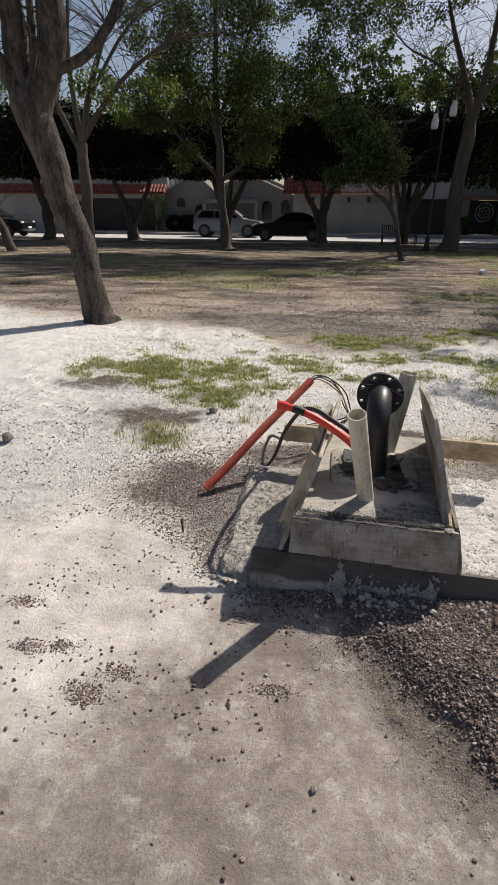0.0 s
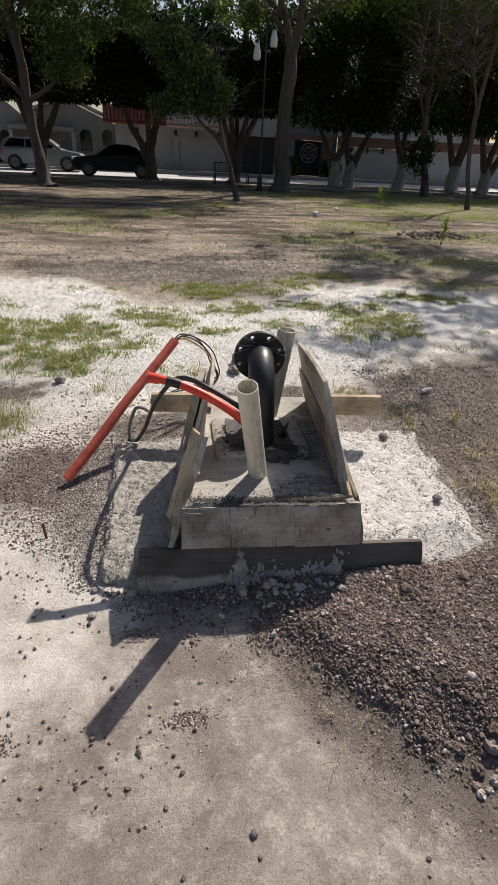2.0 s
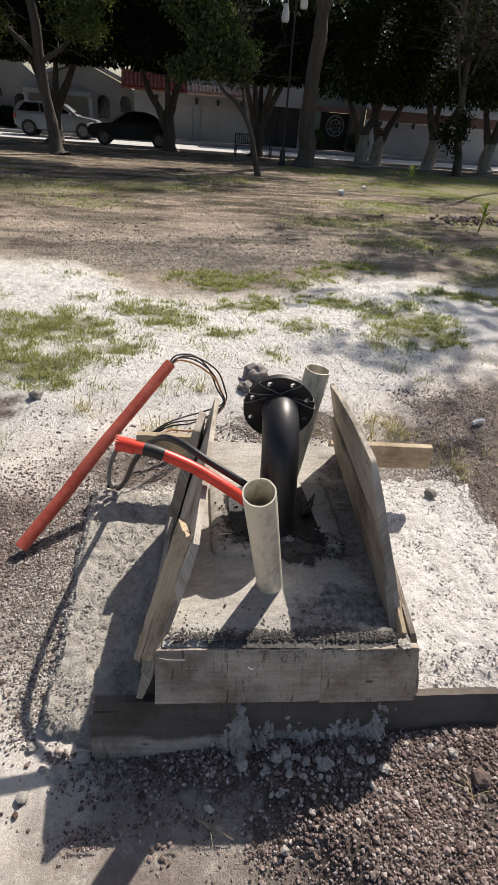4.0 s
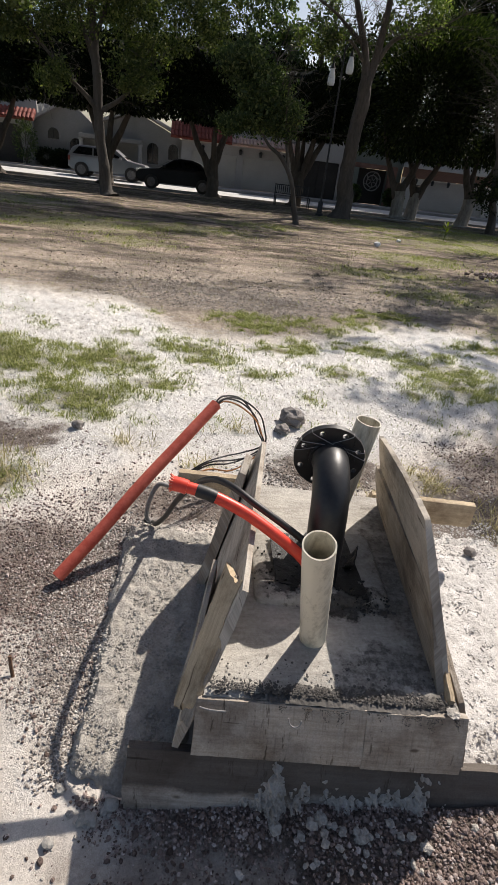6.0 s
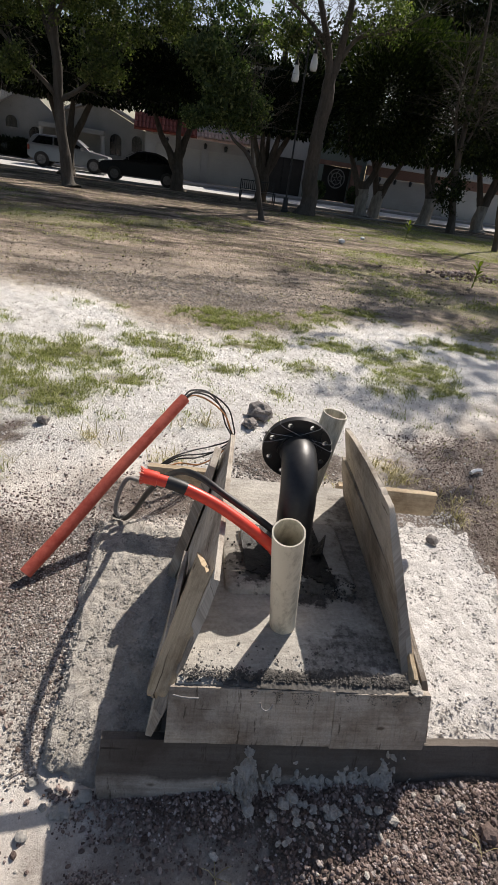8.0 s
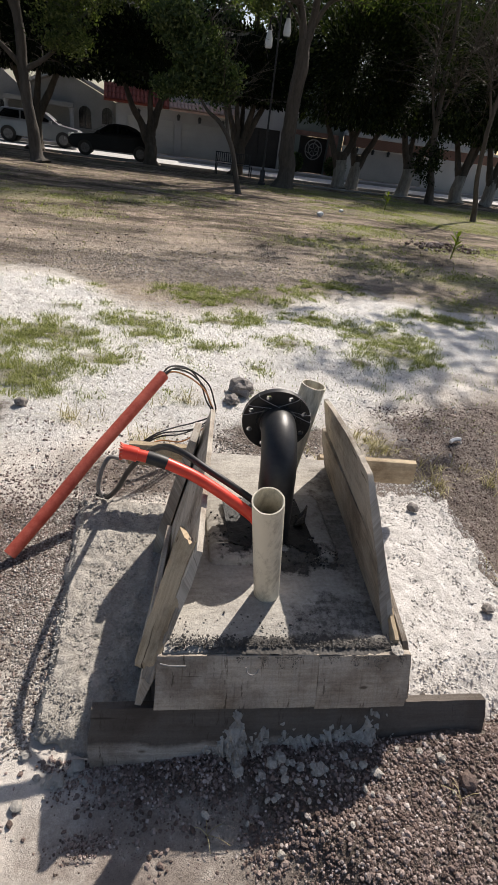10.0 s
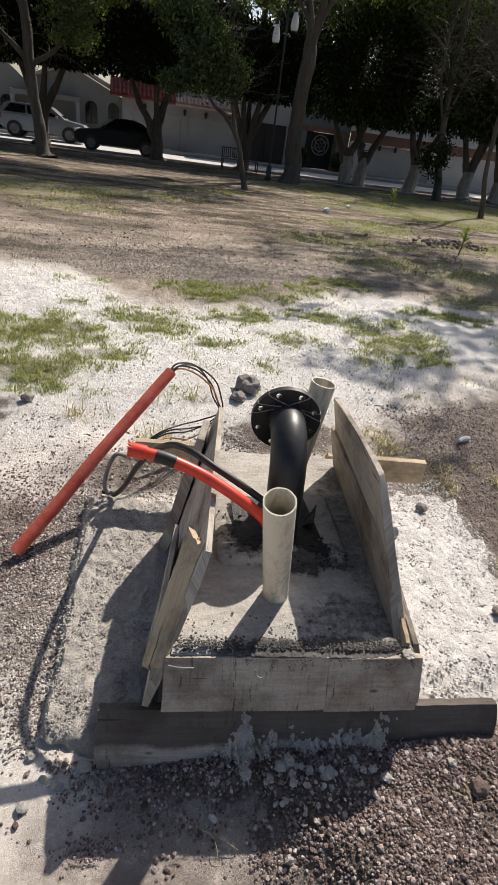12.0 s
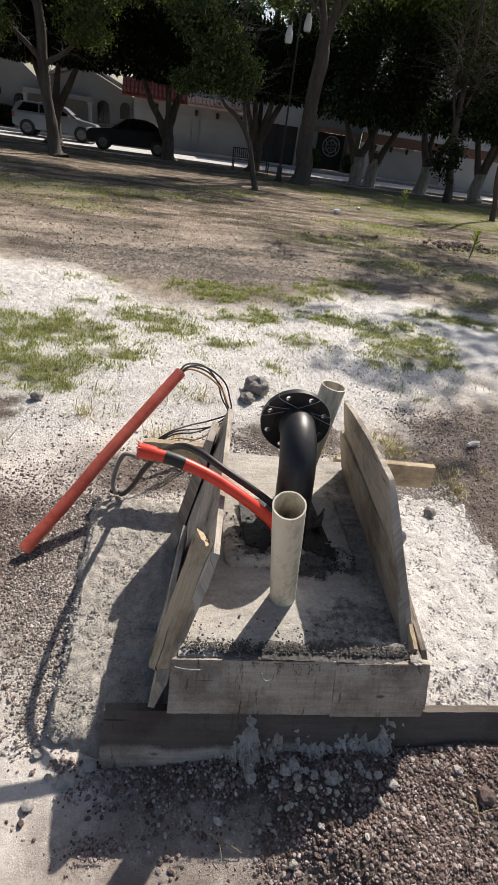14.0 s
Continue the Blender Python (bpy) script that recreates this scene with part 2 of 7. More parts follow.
    rough_zone = calc(n, l, "ADD", 0.28, calc(n, l, "ADD", loose.outputs[0], calc(n, l, "ADD", sep.outputs[1], at.outputs["Alpha"])))
    bump(n, l, b, calc(n, l, "MULTIPLY", h, rough_zone), 0.035, 1.0)
    return m


GROUND = ground_material()
CONCRETE = surface("concrete_fresh", (0.22, 0.205, 0.185), (0.44, 0.42, 0.385), 0.9, 70, 5, 0.002)
MORTAR = surface("mortar_rough", (0.26, 0.238, 0.208), (0.56, 0.52, 0.465), 0.95, 130, 22, 0.010)
CRUSHED = surface("crushed_concrete", (0.40, 0.375, 0.35), (0.74, 0.71, 0.675), 0.95, 110, 22, 0.006)
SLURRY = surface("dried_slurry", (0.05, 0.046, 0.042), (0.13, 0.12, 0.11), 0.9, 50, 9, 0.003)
PLASTER = surface("mortar_splash", (0.30, 0.272, 0.238), (0.68, 0.63, 0.565), 0.95, 90, 26, 0.010)
WOOD_GREY = wood("board_weathered", (0.28, 0.235, 0.19), (0.60, 0.53, 0.445), (0.50, 0.465, 0.42), stain_amount=0.6, cement=0.45, saw_marks=0.28)
WOOD_PALE = wood("board_pale", (0.30, 0.26, 0.215), (0.66, 0.59, 0.50), (0.54, 0.505, 0.45), stain_amount=0.6, cement=0.12, runs_dark=0.15)
WOOD_RAW = wood("board_raw", (0.34, 0.255, 0.165), (0.68, 0.555, 0.385), (0.50, 0.42, 0.31), stain_amount=0.35, cement=0.06, runs_dark=0.1)
WOOD_DARK = wood("board_damp", (0.20, 0.172, 0.15), (0.54, 0.485, 0.43), (0.42, 0.39, 0.35), stain_amount=0.5, damp=0.845, cement=0.35)
# darker copy of the boards: the inner face's shade is in the wood colour
WOOD_BROWN = wood("board_brown_shaded", (0.18, 0.152, 0.122), (0.50, 0.435, 0.36), (0.36, 0.33, 0.29), stain_amount=0.5, cement=0.1, runs_dark=0.15)
RED = surface("conduit_dusty_red", (0.42, 0.060, 0.034), (0.66, 0.155, 0.10), 0.6, 45, 9, 0.0006)
SCARLET = surface("conduit_bright_red", (0.66, 0.045, 0.018), (0.80, 0.075, 0.045), 0.38, 40, 6, 0.0003)
RUBBER = surface("cable_black", (0.008, 0.008, 0.009), (0.022, 0.021, 0.02), 0.5, 80, 10, 0.0003)
CABLE_GREY = surface("cable_grey", (0.16, 0.155, 0.15), (0.28, 0.27, 0.26), 0.55, 80, 10, 0.0003)
COPPER = surface("wire_copper", (0.38, 0.17, 0.07), (0.55, 0.28, 0.12), 0.45, 60, 10, 0.0, 0.6)
BLACK = surface("pipe_black_enamel", (0.006, 0.006, 0.007), (0.030, 0.029, 0.029), 0.43, 30, 5, 0.0008)
TAR = surface("tar_sheet", (0.003, 0.003, 0.003), (0.014, 0.014, 0.013), 0.42, 60, 16, 0.005, spec=0.35)
PVC = surface("pipe_cream_plastic", (0.33, 0.29, 0.205), (0.69, 0.64, 0.52), 0.5, 60, 11, 0.0006, spread=(0.36, 0.52), stretch=(1, 1, 0.3))
RUST = surface("steel_rusty", (0.06, 0.035, 0.022), (0.19, 0.10, 0.055), 0.8, 120, 12, 0.001)


def slab_material():
    """Fresh concrete with dark dried slurry towards the front, tar smears by the pipe and shade painted beneath the
    side boards.
    """
    m, n, l, b = material("concrete_slab_stained_shaded")
    v = coords(n, l, "Object")
    fine, mid, big = noise_node(n, l, v, 80, 6, 0.7), noise_node(n, l, v, 18, 5, 0.65), noise_node(n, l, v, 5, 4, 0.6)
    c = ramp(n, l, calc(n, l, "ADD", calc(n, l, "MULTIPLY", fine, 0.4), calc(n, l, "MULTIPLY", big, 0.6)), ((0.34, (0.27, 0.25, 0.222)), (0.62, (0.50, 0.475, 0.43))))
    # last row: a long brown strip that paints the boards' shade onto the slab
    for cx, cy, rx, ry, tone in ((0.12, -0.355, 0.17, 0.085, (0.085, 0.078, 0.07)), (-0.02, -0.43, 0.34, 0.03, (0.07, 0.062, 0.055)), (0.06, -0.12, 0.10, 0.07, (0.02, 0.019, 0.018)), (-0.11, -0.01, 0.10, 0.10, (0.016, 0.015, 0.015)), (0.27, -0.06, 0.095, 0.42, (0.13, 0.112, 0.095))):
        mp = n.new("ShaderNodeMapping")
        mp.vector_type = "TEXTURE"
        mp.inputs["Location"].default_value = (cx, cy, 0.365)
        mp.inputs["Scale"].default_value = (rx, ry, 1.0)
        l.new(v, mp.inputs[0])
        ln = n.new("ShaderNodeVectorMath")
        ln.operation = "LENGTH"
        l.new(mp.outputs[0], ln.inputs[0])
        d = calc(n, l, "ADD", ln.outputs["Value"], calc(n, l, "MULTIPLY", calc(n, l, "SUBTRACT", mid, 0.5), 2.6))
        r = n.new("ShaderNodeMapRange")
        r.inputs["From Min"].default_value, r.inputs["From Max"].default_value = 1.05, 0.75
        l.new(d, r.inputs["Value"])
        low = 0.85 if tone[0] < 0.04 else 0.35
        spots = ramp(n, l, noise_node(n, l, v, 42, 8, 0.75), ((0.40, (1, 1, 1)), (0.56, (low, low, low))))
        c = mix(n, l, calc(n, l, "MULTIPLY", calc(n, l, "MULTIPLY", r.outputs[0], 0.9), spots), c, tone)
    trowel = noise_node(n, l, coords(n, l, "Object", (1.0, 6.0, 1.0)), 9, 6, 0.7)
    c = mix(n, l, 0.7, c, ramp(n, l, trowel, ((0.32, (0.72, 0.71, 0.70)), (0.6, (1.08, 1.07, 1.06)))), "MULTIPLY")
    l.new(c, b.inputs["Base Color"])
    b.inputs["Roughness"].default_value = 0.9
    b.inputs["Specular IOR Level"].default_value = 0.25
    bump(n, l, b, calc(n, l, "ADD", fine, calc(n, l, "MULTIPLY", mid, 0.5)), 0.004)
    return m


SLAB_STAINED_SHADED = slab_material()
STONE = surface("stone_grey", (0.12, 0.105, 0.095), (0.33, 0.30, 0.275), 0.9, 90, 20, 0.003)


def stones_material(name="gravel_mixed", tones=((0.0, (0.095, 0.068, 0.058)), (0.5, (0.225, 0.168, 0.147)), (0.85, (0.365, 0.292, 0.262)), (1.0, (0.57, 0.50, 0.465)))):
    m, n, l, b = material(name)
    geo = n.new("ShaderNodeNewGeometry")
    info = n.new("ShaderNodeObjectInfo")
    r = calc(n, l, "FRACT", calc(n, l, "ADD", geo.outputs["Random Per Island"], info.outputs["Random"]))
    c = ramp(n, l, r, tones)
    v = coords(n, l, "Object")
    f = noise_node(n, l, v, 120, 4, 0.7)
    c = mix(n, l, 0.6, c, ramp(n, l, f, ((0.3, (0.5, 0.5, 0.5)), (0.65, (1.15, 1.15, 1.15)))), "MULTIPLY")
    l.new(c, b.inputs["Base Color"])
    b.inputs["Roughness"].default_value = 0.95
    b.inputs["Specular IOR Level"].default_value = 0.2
    bump(n, l, b, f, 0.003)
    return m


GRAVEL = stones_material()
GRAVEL_DUSTY = stones_material("gravel_dusty", ((0.0, (0.15, 0.128, 0.112)), (0.5, (0.31, 0.275, 0.245)), (0.85, (0.45, 0.41, 0.37)), (1.0, (0.66, 0.62, 0.575))))
BARK_NEAR = surface("bark_grey_brown", (0.028, 0.022, 0.018), (0.13, 0.108, 0.09), 0.95, 40, 9, 0.035, stretch=(1, 1, 0.35), spread=(0.42, 0.60))
BARK_DARK = surface("bark_dark", (0.035, 0.029, 0.023), (0.12, 0.10, 0.08), 0.95, 14, 3, 0.02, stretch=(1, 1, 0.3))
BARK_PALE = surface("bark_pale", (0.034, 0.029, 0.024), (0.105, 0.092, 0.077), 0.95, 14, 3, 0.015, stretch=(1, 1, 0.3))
LIMEWASH = surface("bark_limewashed", (0.15, 0.14, 0.12), (0.34, 0.32, 0.285), 0.95, 12, 3, 0.012, stretch=(1, 1, 0.3))
# near-black leaves: crown shade is in the colour; palest stop paints sunlit tips
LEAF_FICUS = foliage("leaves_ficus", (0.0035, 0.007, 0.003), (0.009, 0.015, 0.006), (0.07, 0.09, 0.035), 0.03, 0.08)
LEAF_LIGHT = foliage("leaves_light", (0.038, 0.055, 0.019), (0.10, 0.125, 0.044), (0.24, 0.248, 0.105), 0.46)
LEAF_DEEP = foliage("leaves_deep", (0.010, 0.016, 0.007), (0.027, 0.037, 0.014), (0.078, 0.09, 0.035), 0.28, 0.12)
LEAF_MID = foliage("leaves_mid", (0.026, 0.044, 0.016), (0.07, 0.10, 0.036), (0.21, 0.235, 0.10), 0.36)
GRASS = foliage("grass_blades", (0.155, 0.162, 0.062), (0.345, 0.338, 0.15), (0.60, 0.55, 0.36), 0.48)
STRAW = foliage("grass_dry", (0.30, 0.24, 0.13), (0.46, 0.38, 0.22), (0.60, 0.52, 0.34), 0.25)
SPROUT = foliage("leaf_sprout", (0.10, 0.13, 0.02), (0.20, 0.23, 0.035), (0.30, 0.31, 0.06), 0.4)
ROAD = surface("concrete_road_pale", (0.40, 0.39, 0.375), (0.60, 0.59, 0.57), 0.95, 40, 1.2, 0.004)
PAVING = surface("sidewalk_concrete", (0.20, 0.19, 0.18), (0.33, 0.32, 0.30), 0.95, 40, 1.5, 0.003)
KERB = surface("kerb_concrete", (0.16, 0.15, 0.135), (0.30, 0.285, 0.26), 0.95, 40, 3, 0.004)
BED = surface("leaf_litter_bed", (0.03, 0.024, 0.018), (0.095, 0.075, 0.055), 0.95, 30, 2, 0.02)
WALL_WHITE = surface("render_white", (0.29, 0.28, 0.265), (0.41, 0.40, 0.38), 0.95, 25, 0.8, 0.002)
WALL_GREY = surface("render_grey", (0.20, 0.195, 0.18), (0.30, 0.29, 0.27), 0.95, 25, 0.8, 0.002)
WALL_CREAM = surface("render_cream", (0.46, 0.44, 0.40), (0.60, 0.58, 0.53), 0.95, 25, 0.8, 0.002)
WALL_GREEN = surface("render_sage", (0.12, 0.14, 0.12), (0.19, 0.21, 0.18), 0.95, 25, 0.8, 0.002)
BRICK = surface("brick_band_red", (0.15, 0.082, 0.06), (0.26, 0.15, 0.11), 0.95, 20, 3, 0.006)
TILE = surface("clay_tile_red", (0.15, 0.032, 0.022), (0.28, 0.068, 0.045), 0.8, 20, 3, 0.003)
TILE_PALE = surface("clay_tile_bleached", (0.42, 0.26, 0.20), (0.62, 0.46, 0.38), 0.85, 20, 3, 0.003)
DOOR_CREAM = surface("garage_door_cream", (0.34, 0.325, 0.30), (0.43, 0.415, 0.385), 0.7, 30, 1, 0.001)
DOOR_DARK = surface("gate_dark_brown", (0.012, 0.010, 0.009), (0.03, 0.025, 0.022), 0.6, 30, 2, 0.001)
IRON = surface("ironwork_black", (0.008, 0.008, 0.009), (0.02, 0.02, 0.021), 0.5, 40, 6, 0.0005)
GLASS_DARK = surface("window_glass_dark", (0.008, 0.009, 0.010), (0.016, 0.018, 0.02), 0.08, 5, 1, 0.0)
CAR_SILVER = surface("car_paint_silver", (0.20, 0.205, 0.215), (0.24, 0.245, 0.255), 0.35, 60, 2, 0.0, 0.5, 0.3)
CAR_BLACK = surface("car_paint_black", (0.006, 0.006, 0.007), (0.010, 0.010, 0.011), 0.3, 60, 2, 0.0, 0.0, 0.0, spec=0.12)
TYRE = surface("tyre_rubber", (0.012, 0.012, 0.012), (0.025, 0.024, 0.023), 0.8, 60, 5, 0.001)
RIM = surface("wheel_alloy", (0.09, 0.09, 0.095), (0.14, 0.14, 0.145), 0.35, 30, 5, 0.0, 0.8)
LAMP_GLASS = surface("lantern_frosted_glass", (0.62, 0.65, 0.64), (0.76, 0.78, 0.77), 0.25, 30, 4, 0.0)
PAPER = surface("litter_white", (0.70, 0.70, 0.70), (0.82, 0.82, 0.81), 0.8, 40, 10, 0.001)


# ---- building helpers ----
ORIGIN = {}


def thing(name, at, label, category, group="", kind=""):
    """A top-level thing that only holds parts."""
    ob = new(name)
    ob.location = at
    ob.empty_display_size = 0.05
    ORIGIN[ob.name] = Vector(at)
    return tagged(ob, label, category, group, kind)


def mesh_of(bm, name, mat, origin=None, smooth=False):
    if origin is not None:
        bmesh.ops.translate(bm, verts=bm.verts, vec=-Vector(origin))
    me = bpy.data.meshes.new(name)
    bm.normal_update()
    bm.to_mesh(me)
    bm.free()
    for mm in (mat if isinstance(mat, (list, tuple)) else [mat]):
        me.materials.append(mm)
    if smooth:
        me.shade_smooth()
        me.set_sharp_from_angle(angle=radians(40))
    return me


def part(name, bm, mat, parent, label="", smooth=False):
    """One mesh, given in world metres, as a part of a thing or of a part."""
    o = ORIGIN[parent.name]
    ob = new(name, mesh_of(bm, name, mat, o, smooth))
    ob.parent = parent
    ORIGIN[ob.name] = o
    return tagged(ob, label)


def solo(name, bm, mat, at, label, category, group="", kind="", smooth=False):
    """A thing that is one mesh."""
    ob = new(name, mesh_of(bm, name, mat, at, smooth))
    ob.location = at
    ORIGIN[ob.name] = Vector(at)
    return tagged(ob, label, category, group, kind)


def box(bm, x0, x1, y0, y1, z0, z1, bevel=0.0):
    r = bmesh.ops.create_cube(bm, size=1.0)
    vs = r["verts"]
    for v in vs:
        v.co = Vector((x0 + (v.co.x + 0.5) * (x1 - x0), y0 + (v.co.y + 0.5) * (y1 - y0), z0 + (v.co.z + 0.5) * (z1 - z0)))
    if bevel:
        es = list({e for v in vs for e in v.link_edges})
        bmesh.ops.bevel(bm, geom=es, offset=bevel, segments=2, affect="EDGES", profile=0.5)
    return bm


def boxed(*a, **k):
    return box(bmesh.new(), *a, **k)


def smooth_path(pts, step=6):
    """Catmull-Rom through the points."""
    p = [Vector(q) for q in pts]
    p = [2 * p[0] - p[1]] + p + [2 * p[-1] - p[-2]]
    out = []
    for i in range(1, len(p) - 2):
        for k in range(step):
            t = k / step
            out.append(0.5 * (2 * p[i] + (p[i + 1] - p[i - 1]) * t + (2 * p[i - 1] - 5 * p[i] + 4 * p[i + 1] - p[i + 2]) * t * t
                              + (3 * p[i] - p[i - 1] - 3 * p[i + 1] + p[i + 2]) * t ** 3))
    out.append(p[-2])
    return out


def tube(bm, path, radii, segs=12, caps=True, wobble=0.0, seed=0):
    """A round tube along a path; radii: one number or one per point."""
    n = len(path)
    if isinstance(radii, (int, float)):
        radii = [radii] * n
    rnd = random.Random(seed)
    ring_prev, first, side = None, None, None
    for i, p in enumerate(path):
        d = (path[min(i + 1, n - 1)] - path[max(i - 1, 0)]).normalized()
        if side is None:
            side = d.orthogonal().normalized()
        side = (side - d * side.dot(d)).normalized()
        up = d.cross(side)
        ring = []
        for k in range(segs):
            a = 2 * math.pi * k / segs
            r = radii[i] * (1 + wobble * (rnd.random() - 0.5) * 2)
            ring.append(bm.verts.new(p + (side * math.cos(a) + up * math.sin(a)) * r))
        if ring_prev:
            for k in range(segs):
                bm.faces.new((ring_prev[k], ring_prev[(k + 1) % segs], ring[(k + 1) % segs], ring[k]))
        else:
            first = ring
        ring_prev = ring
    if caps:
        bm.faces.new(first[::-1])
        bm.faces.new(ring_prev)
    return bm


def hollow(bm, path, outer, inner, segs=24):
    """An open tube with a wall."""
    rings = []
    side = None
    n = len(path)
    for r in (outer, inner):
        side = None
        rows = []
        for i, p in enumerate(path):
            d = (path[min(i + 1, n - 1)] - path[max(i - 1, 0)]).normalized()
            if side is None:
                side = d.orthogonal().normalized()
            side = (side - d * side.dot(d)).normalized()
            up = d.cross(side)
            rows.append([bm.verts.new(p + (side * math.cos(2 * math.pi * k / segs) + up * math.sin(2 * math.pi * k / segs)) * r) for k in range(segs)])
        rings.append(rows)
    out, inn = rings
    for i in range(n - 1):
        for k in range(segs):
            j = (k + 1) % segs
            bm.faces.new((out[i][k], out[i][j], out[i + 1][j], out[i + 1][k]))
            bm.faces.new((inn[i][j], inn[i][k], inn[i + 1][k], inn[i + 1][j]))
    for i, flip in ((0, False), (n - 1, True)):
        for k in range(segs):
            j = (k + 1) % segs
            q = (out[i][k], inn[i][k], inn[i][j], out[i][j])
            bm.faces.new(q[::-1] if flip else q)
    return bm


def board(a, b, c, d, thick, nu=24, nv=5, rag=0.0015, seed=0, ends=0.006, bow=(0, 0, 0)):
    """A sawn board: a, b, c, d are the corners of one face (a-b the long lower edge, d-c the long upper one); thick goes to the back of it."""
    bm = bmesh.new()
    uv = bm.loops.layers.uv.new("map")
    a, b, c, d = (Vector(q) for q in (a, b, c, d))
    nrm = (b - a).cross(d - a).normalized()
    rnd = random.Random(seed)
    length, width = (b - a).length, (d - a).length
    lo = [(rnd.random() - 0.5) * 2 * ends for _ in range(nv + 1)]
    hi = [(rnd.random() - 0.5) * 2 * ends for _ in range(nv + 1)]
    e0 = [noise.noise((i * 0.35, seed * 3.1, 0.3)) * rag * 1.2 + (rnd.random() - 0.5) * rag * 1.6 for i in range(nu + 1)]
    e1 = [noise.noise((i * 0.35, seed * 3.1, 7.3)) * rag * 1.2 + (rnd.random() - 0.5) * rag * 1.6 - rag * 1.5 * (rnd.random() < 0.1) for i in range(nu + 1)]
    grid, uvs = [[], []], {}
    for side in (0, 1):
        for j in range(nv + 1):
            row = []
            for i in range(nu + 1):
                s, t = i / nu, j / nv
                p = (a * (1 - s) + b * s) * (1 - t) + (d * (1 - s) + c * s) * t
                along, across = (b - a).normalized(), (d - a).normalized()
                p += Vector(bow) * (4 * s * (1 - s) * t)
                p += across * (e0[i] * (1 - t) + e1[i] * t) + along * (lo[j] * (1 - s) ** 4 + hi[j] * s ** 4)
                round_off = 0.18 if (j in (0, nv)) else 0.0
                off = thick * (round_off if side == 0 else 1 - round_off)
                p -= nrm * (off + noise.noise((s * 3, t * 2, seed + side)) * rag)
                v = bm.verts.new(p)
                uvs[v] = (s * length, t * width + side * thick + seed * 0.37)
                row.append(v)
            grid[side].append(row)
    f, k = grid
    def face(*vs):
        q = bm.faces.new(vs)
        for lp in q.loops:
            lp[uv].uv = uvs[lp.vert]
    for j in range(nv):
        for i in range(nu):
            face(f[j][i], f[j][i + 1], f[j + 1][i + 1], f[j + 1][i])
            face(k[j][i + 1], k[j][i], k[j + 1][i], k[j + 1][i + 1])
    for i in range(nu):
        face(f[0][i + 1], f[0][i], k[0][i], k[0][i + 1])
        face(f[nv][i], f[nv][i + 1], k[nv][i + 1], k[nv][i])
    for j in range(nv):
        face(f[j][0], f[j + 1][0], k[j + 1][0], k[j][0])
        face(f[j + 1][nu], f[j][nu], k[j][nu], k[j + 1][nu])
    return bm


def rocks_mesh(name, places, seed):
    """Many stones in one mesh. places: rows of x, y, z, radius."""
    rng = np.random.default_rng(seed)
    t = (1 + 5 ** 0.5) / 2
    base = np.array([(-1, t, 0), (1, t, 0), (-1, -t, 0), (1, -t, 0), (0, -1, t), (0, 1, t), (0, -1, -t), (0, 1, -t), (t, 0, -1), (t, 0, 1), (-t, 0, -1), (-t, 0, 1)]) / 1.902
    tri = np.array([(0, 11, 5), (0, 5, 1), (0, 1, 7), (0, 7, 10), (0, 10, 11), (1, 5, 9), (5, 11, 4), (11, 10, 2), (10, 7, 6), (7, 1, 8), (3, 9, 4), (3, 4, 2), (3, 2, 6), (3, 6, 8), (3, 8, 9), (4, 9, 5), (2, 4, 11), (6, 2, 10), (8, 6, 7), (9, 8, 1)])
    places = np.asarray(places)
    n = len(places)
    v = base[None] * (0.72 + 0.5 * rng.random((n, 12, 1)))
    v = v * (0.7 + 0.6 * rng.random((n, 1, 3)))
    a = rng.random(n) * 6.283
    ca, sa = np.cos(a)[:, None], np.sin(a)[:, None]
    b = rng.random(n) * 6.283
    cb, sb = np.cos(b)[:, None], np.sin(b)[:, None]
    x, y, z = v[..., 0], v[..., 1], v[..., 2]
    x, z = x * cb - z * sb, x * sb + z * cb
    x, y = x * ca - y * sa, x * sa + y * ca
    v = np.stack([x, y, z * 0.8], -1) * places[:, None, 3:4] + places[:, None, :3]
    f = (tri[None] + 12 * np.arange(n)[:, None, None]).reshape(-1, 3)
    me = bpy.data.meshes.new(name)
    me.from_pydata(v.reshape(-1, 3).tolist(), [], f.tolist())
    return me


def leaves_mesh(name, centres, size, seed, slim=0.5, droop=0.0, flat=0.0):
    """Small pointed leaves, two triangles each, at the given places."""
    rng = np.random.default_rng(seed)
    c = np.asarray(centres)
    n = len(c)
    u = rng.normal(size=(n, 3))
    u[:, 2] -= droop
    u /= np.linalg.norm(u, axis=1, keepdims=True)
    w = rng.normal(size=(n, 3))
    w[:, 2] *= 1 - flat
    w -= u * (w * u).sum(1, keepdims=True)
    w /= np.linalg.norm(w, axis=1, keepdims=True)
    s = size * (0.6 + 0.8 * rng.random((n, 1)))
    v = np.stack([c, c + u * s * 0.5 + w * s * slim * 0.5, c + u * s, c + u * s * 0.5 - w * s * slim * 0.5], 1).reshape(-1, 3)
    f = np.arange(4 * n).reshape(n, 4)
    me = bpy.data.meshes.new(name)
    me.from_pydata(v.tolist(), [], f.tolist())
    return me


def stuff(name, me, mat, at, label, category, parent=None, kind="stuff"):
    me.materials.append(mat)
    ob = new(name, me)
    if parent is None:
        ob.location = at
        ORIGIN[ob.name] = Vector(at)
        return tagged(ob, label, category, kind=kind)
    ob.parent = parent
    ORIGIN[ob.name] = ORIGIN[parent.name]
    return tagged(ob, label)

# ---- ground ----
def smooth(a, b, x):
    t = np.clip((x - a) / (b - a), 0, 1)
    return t * t * (3 - 2 * t)


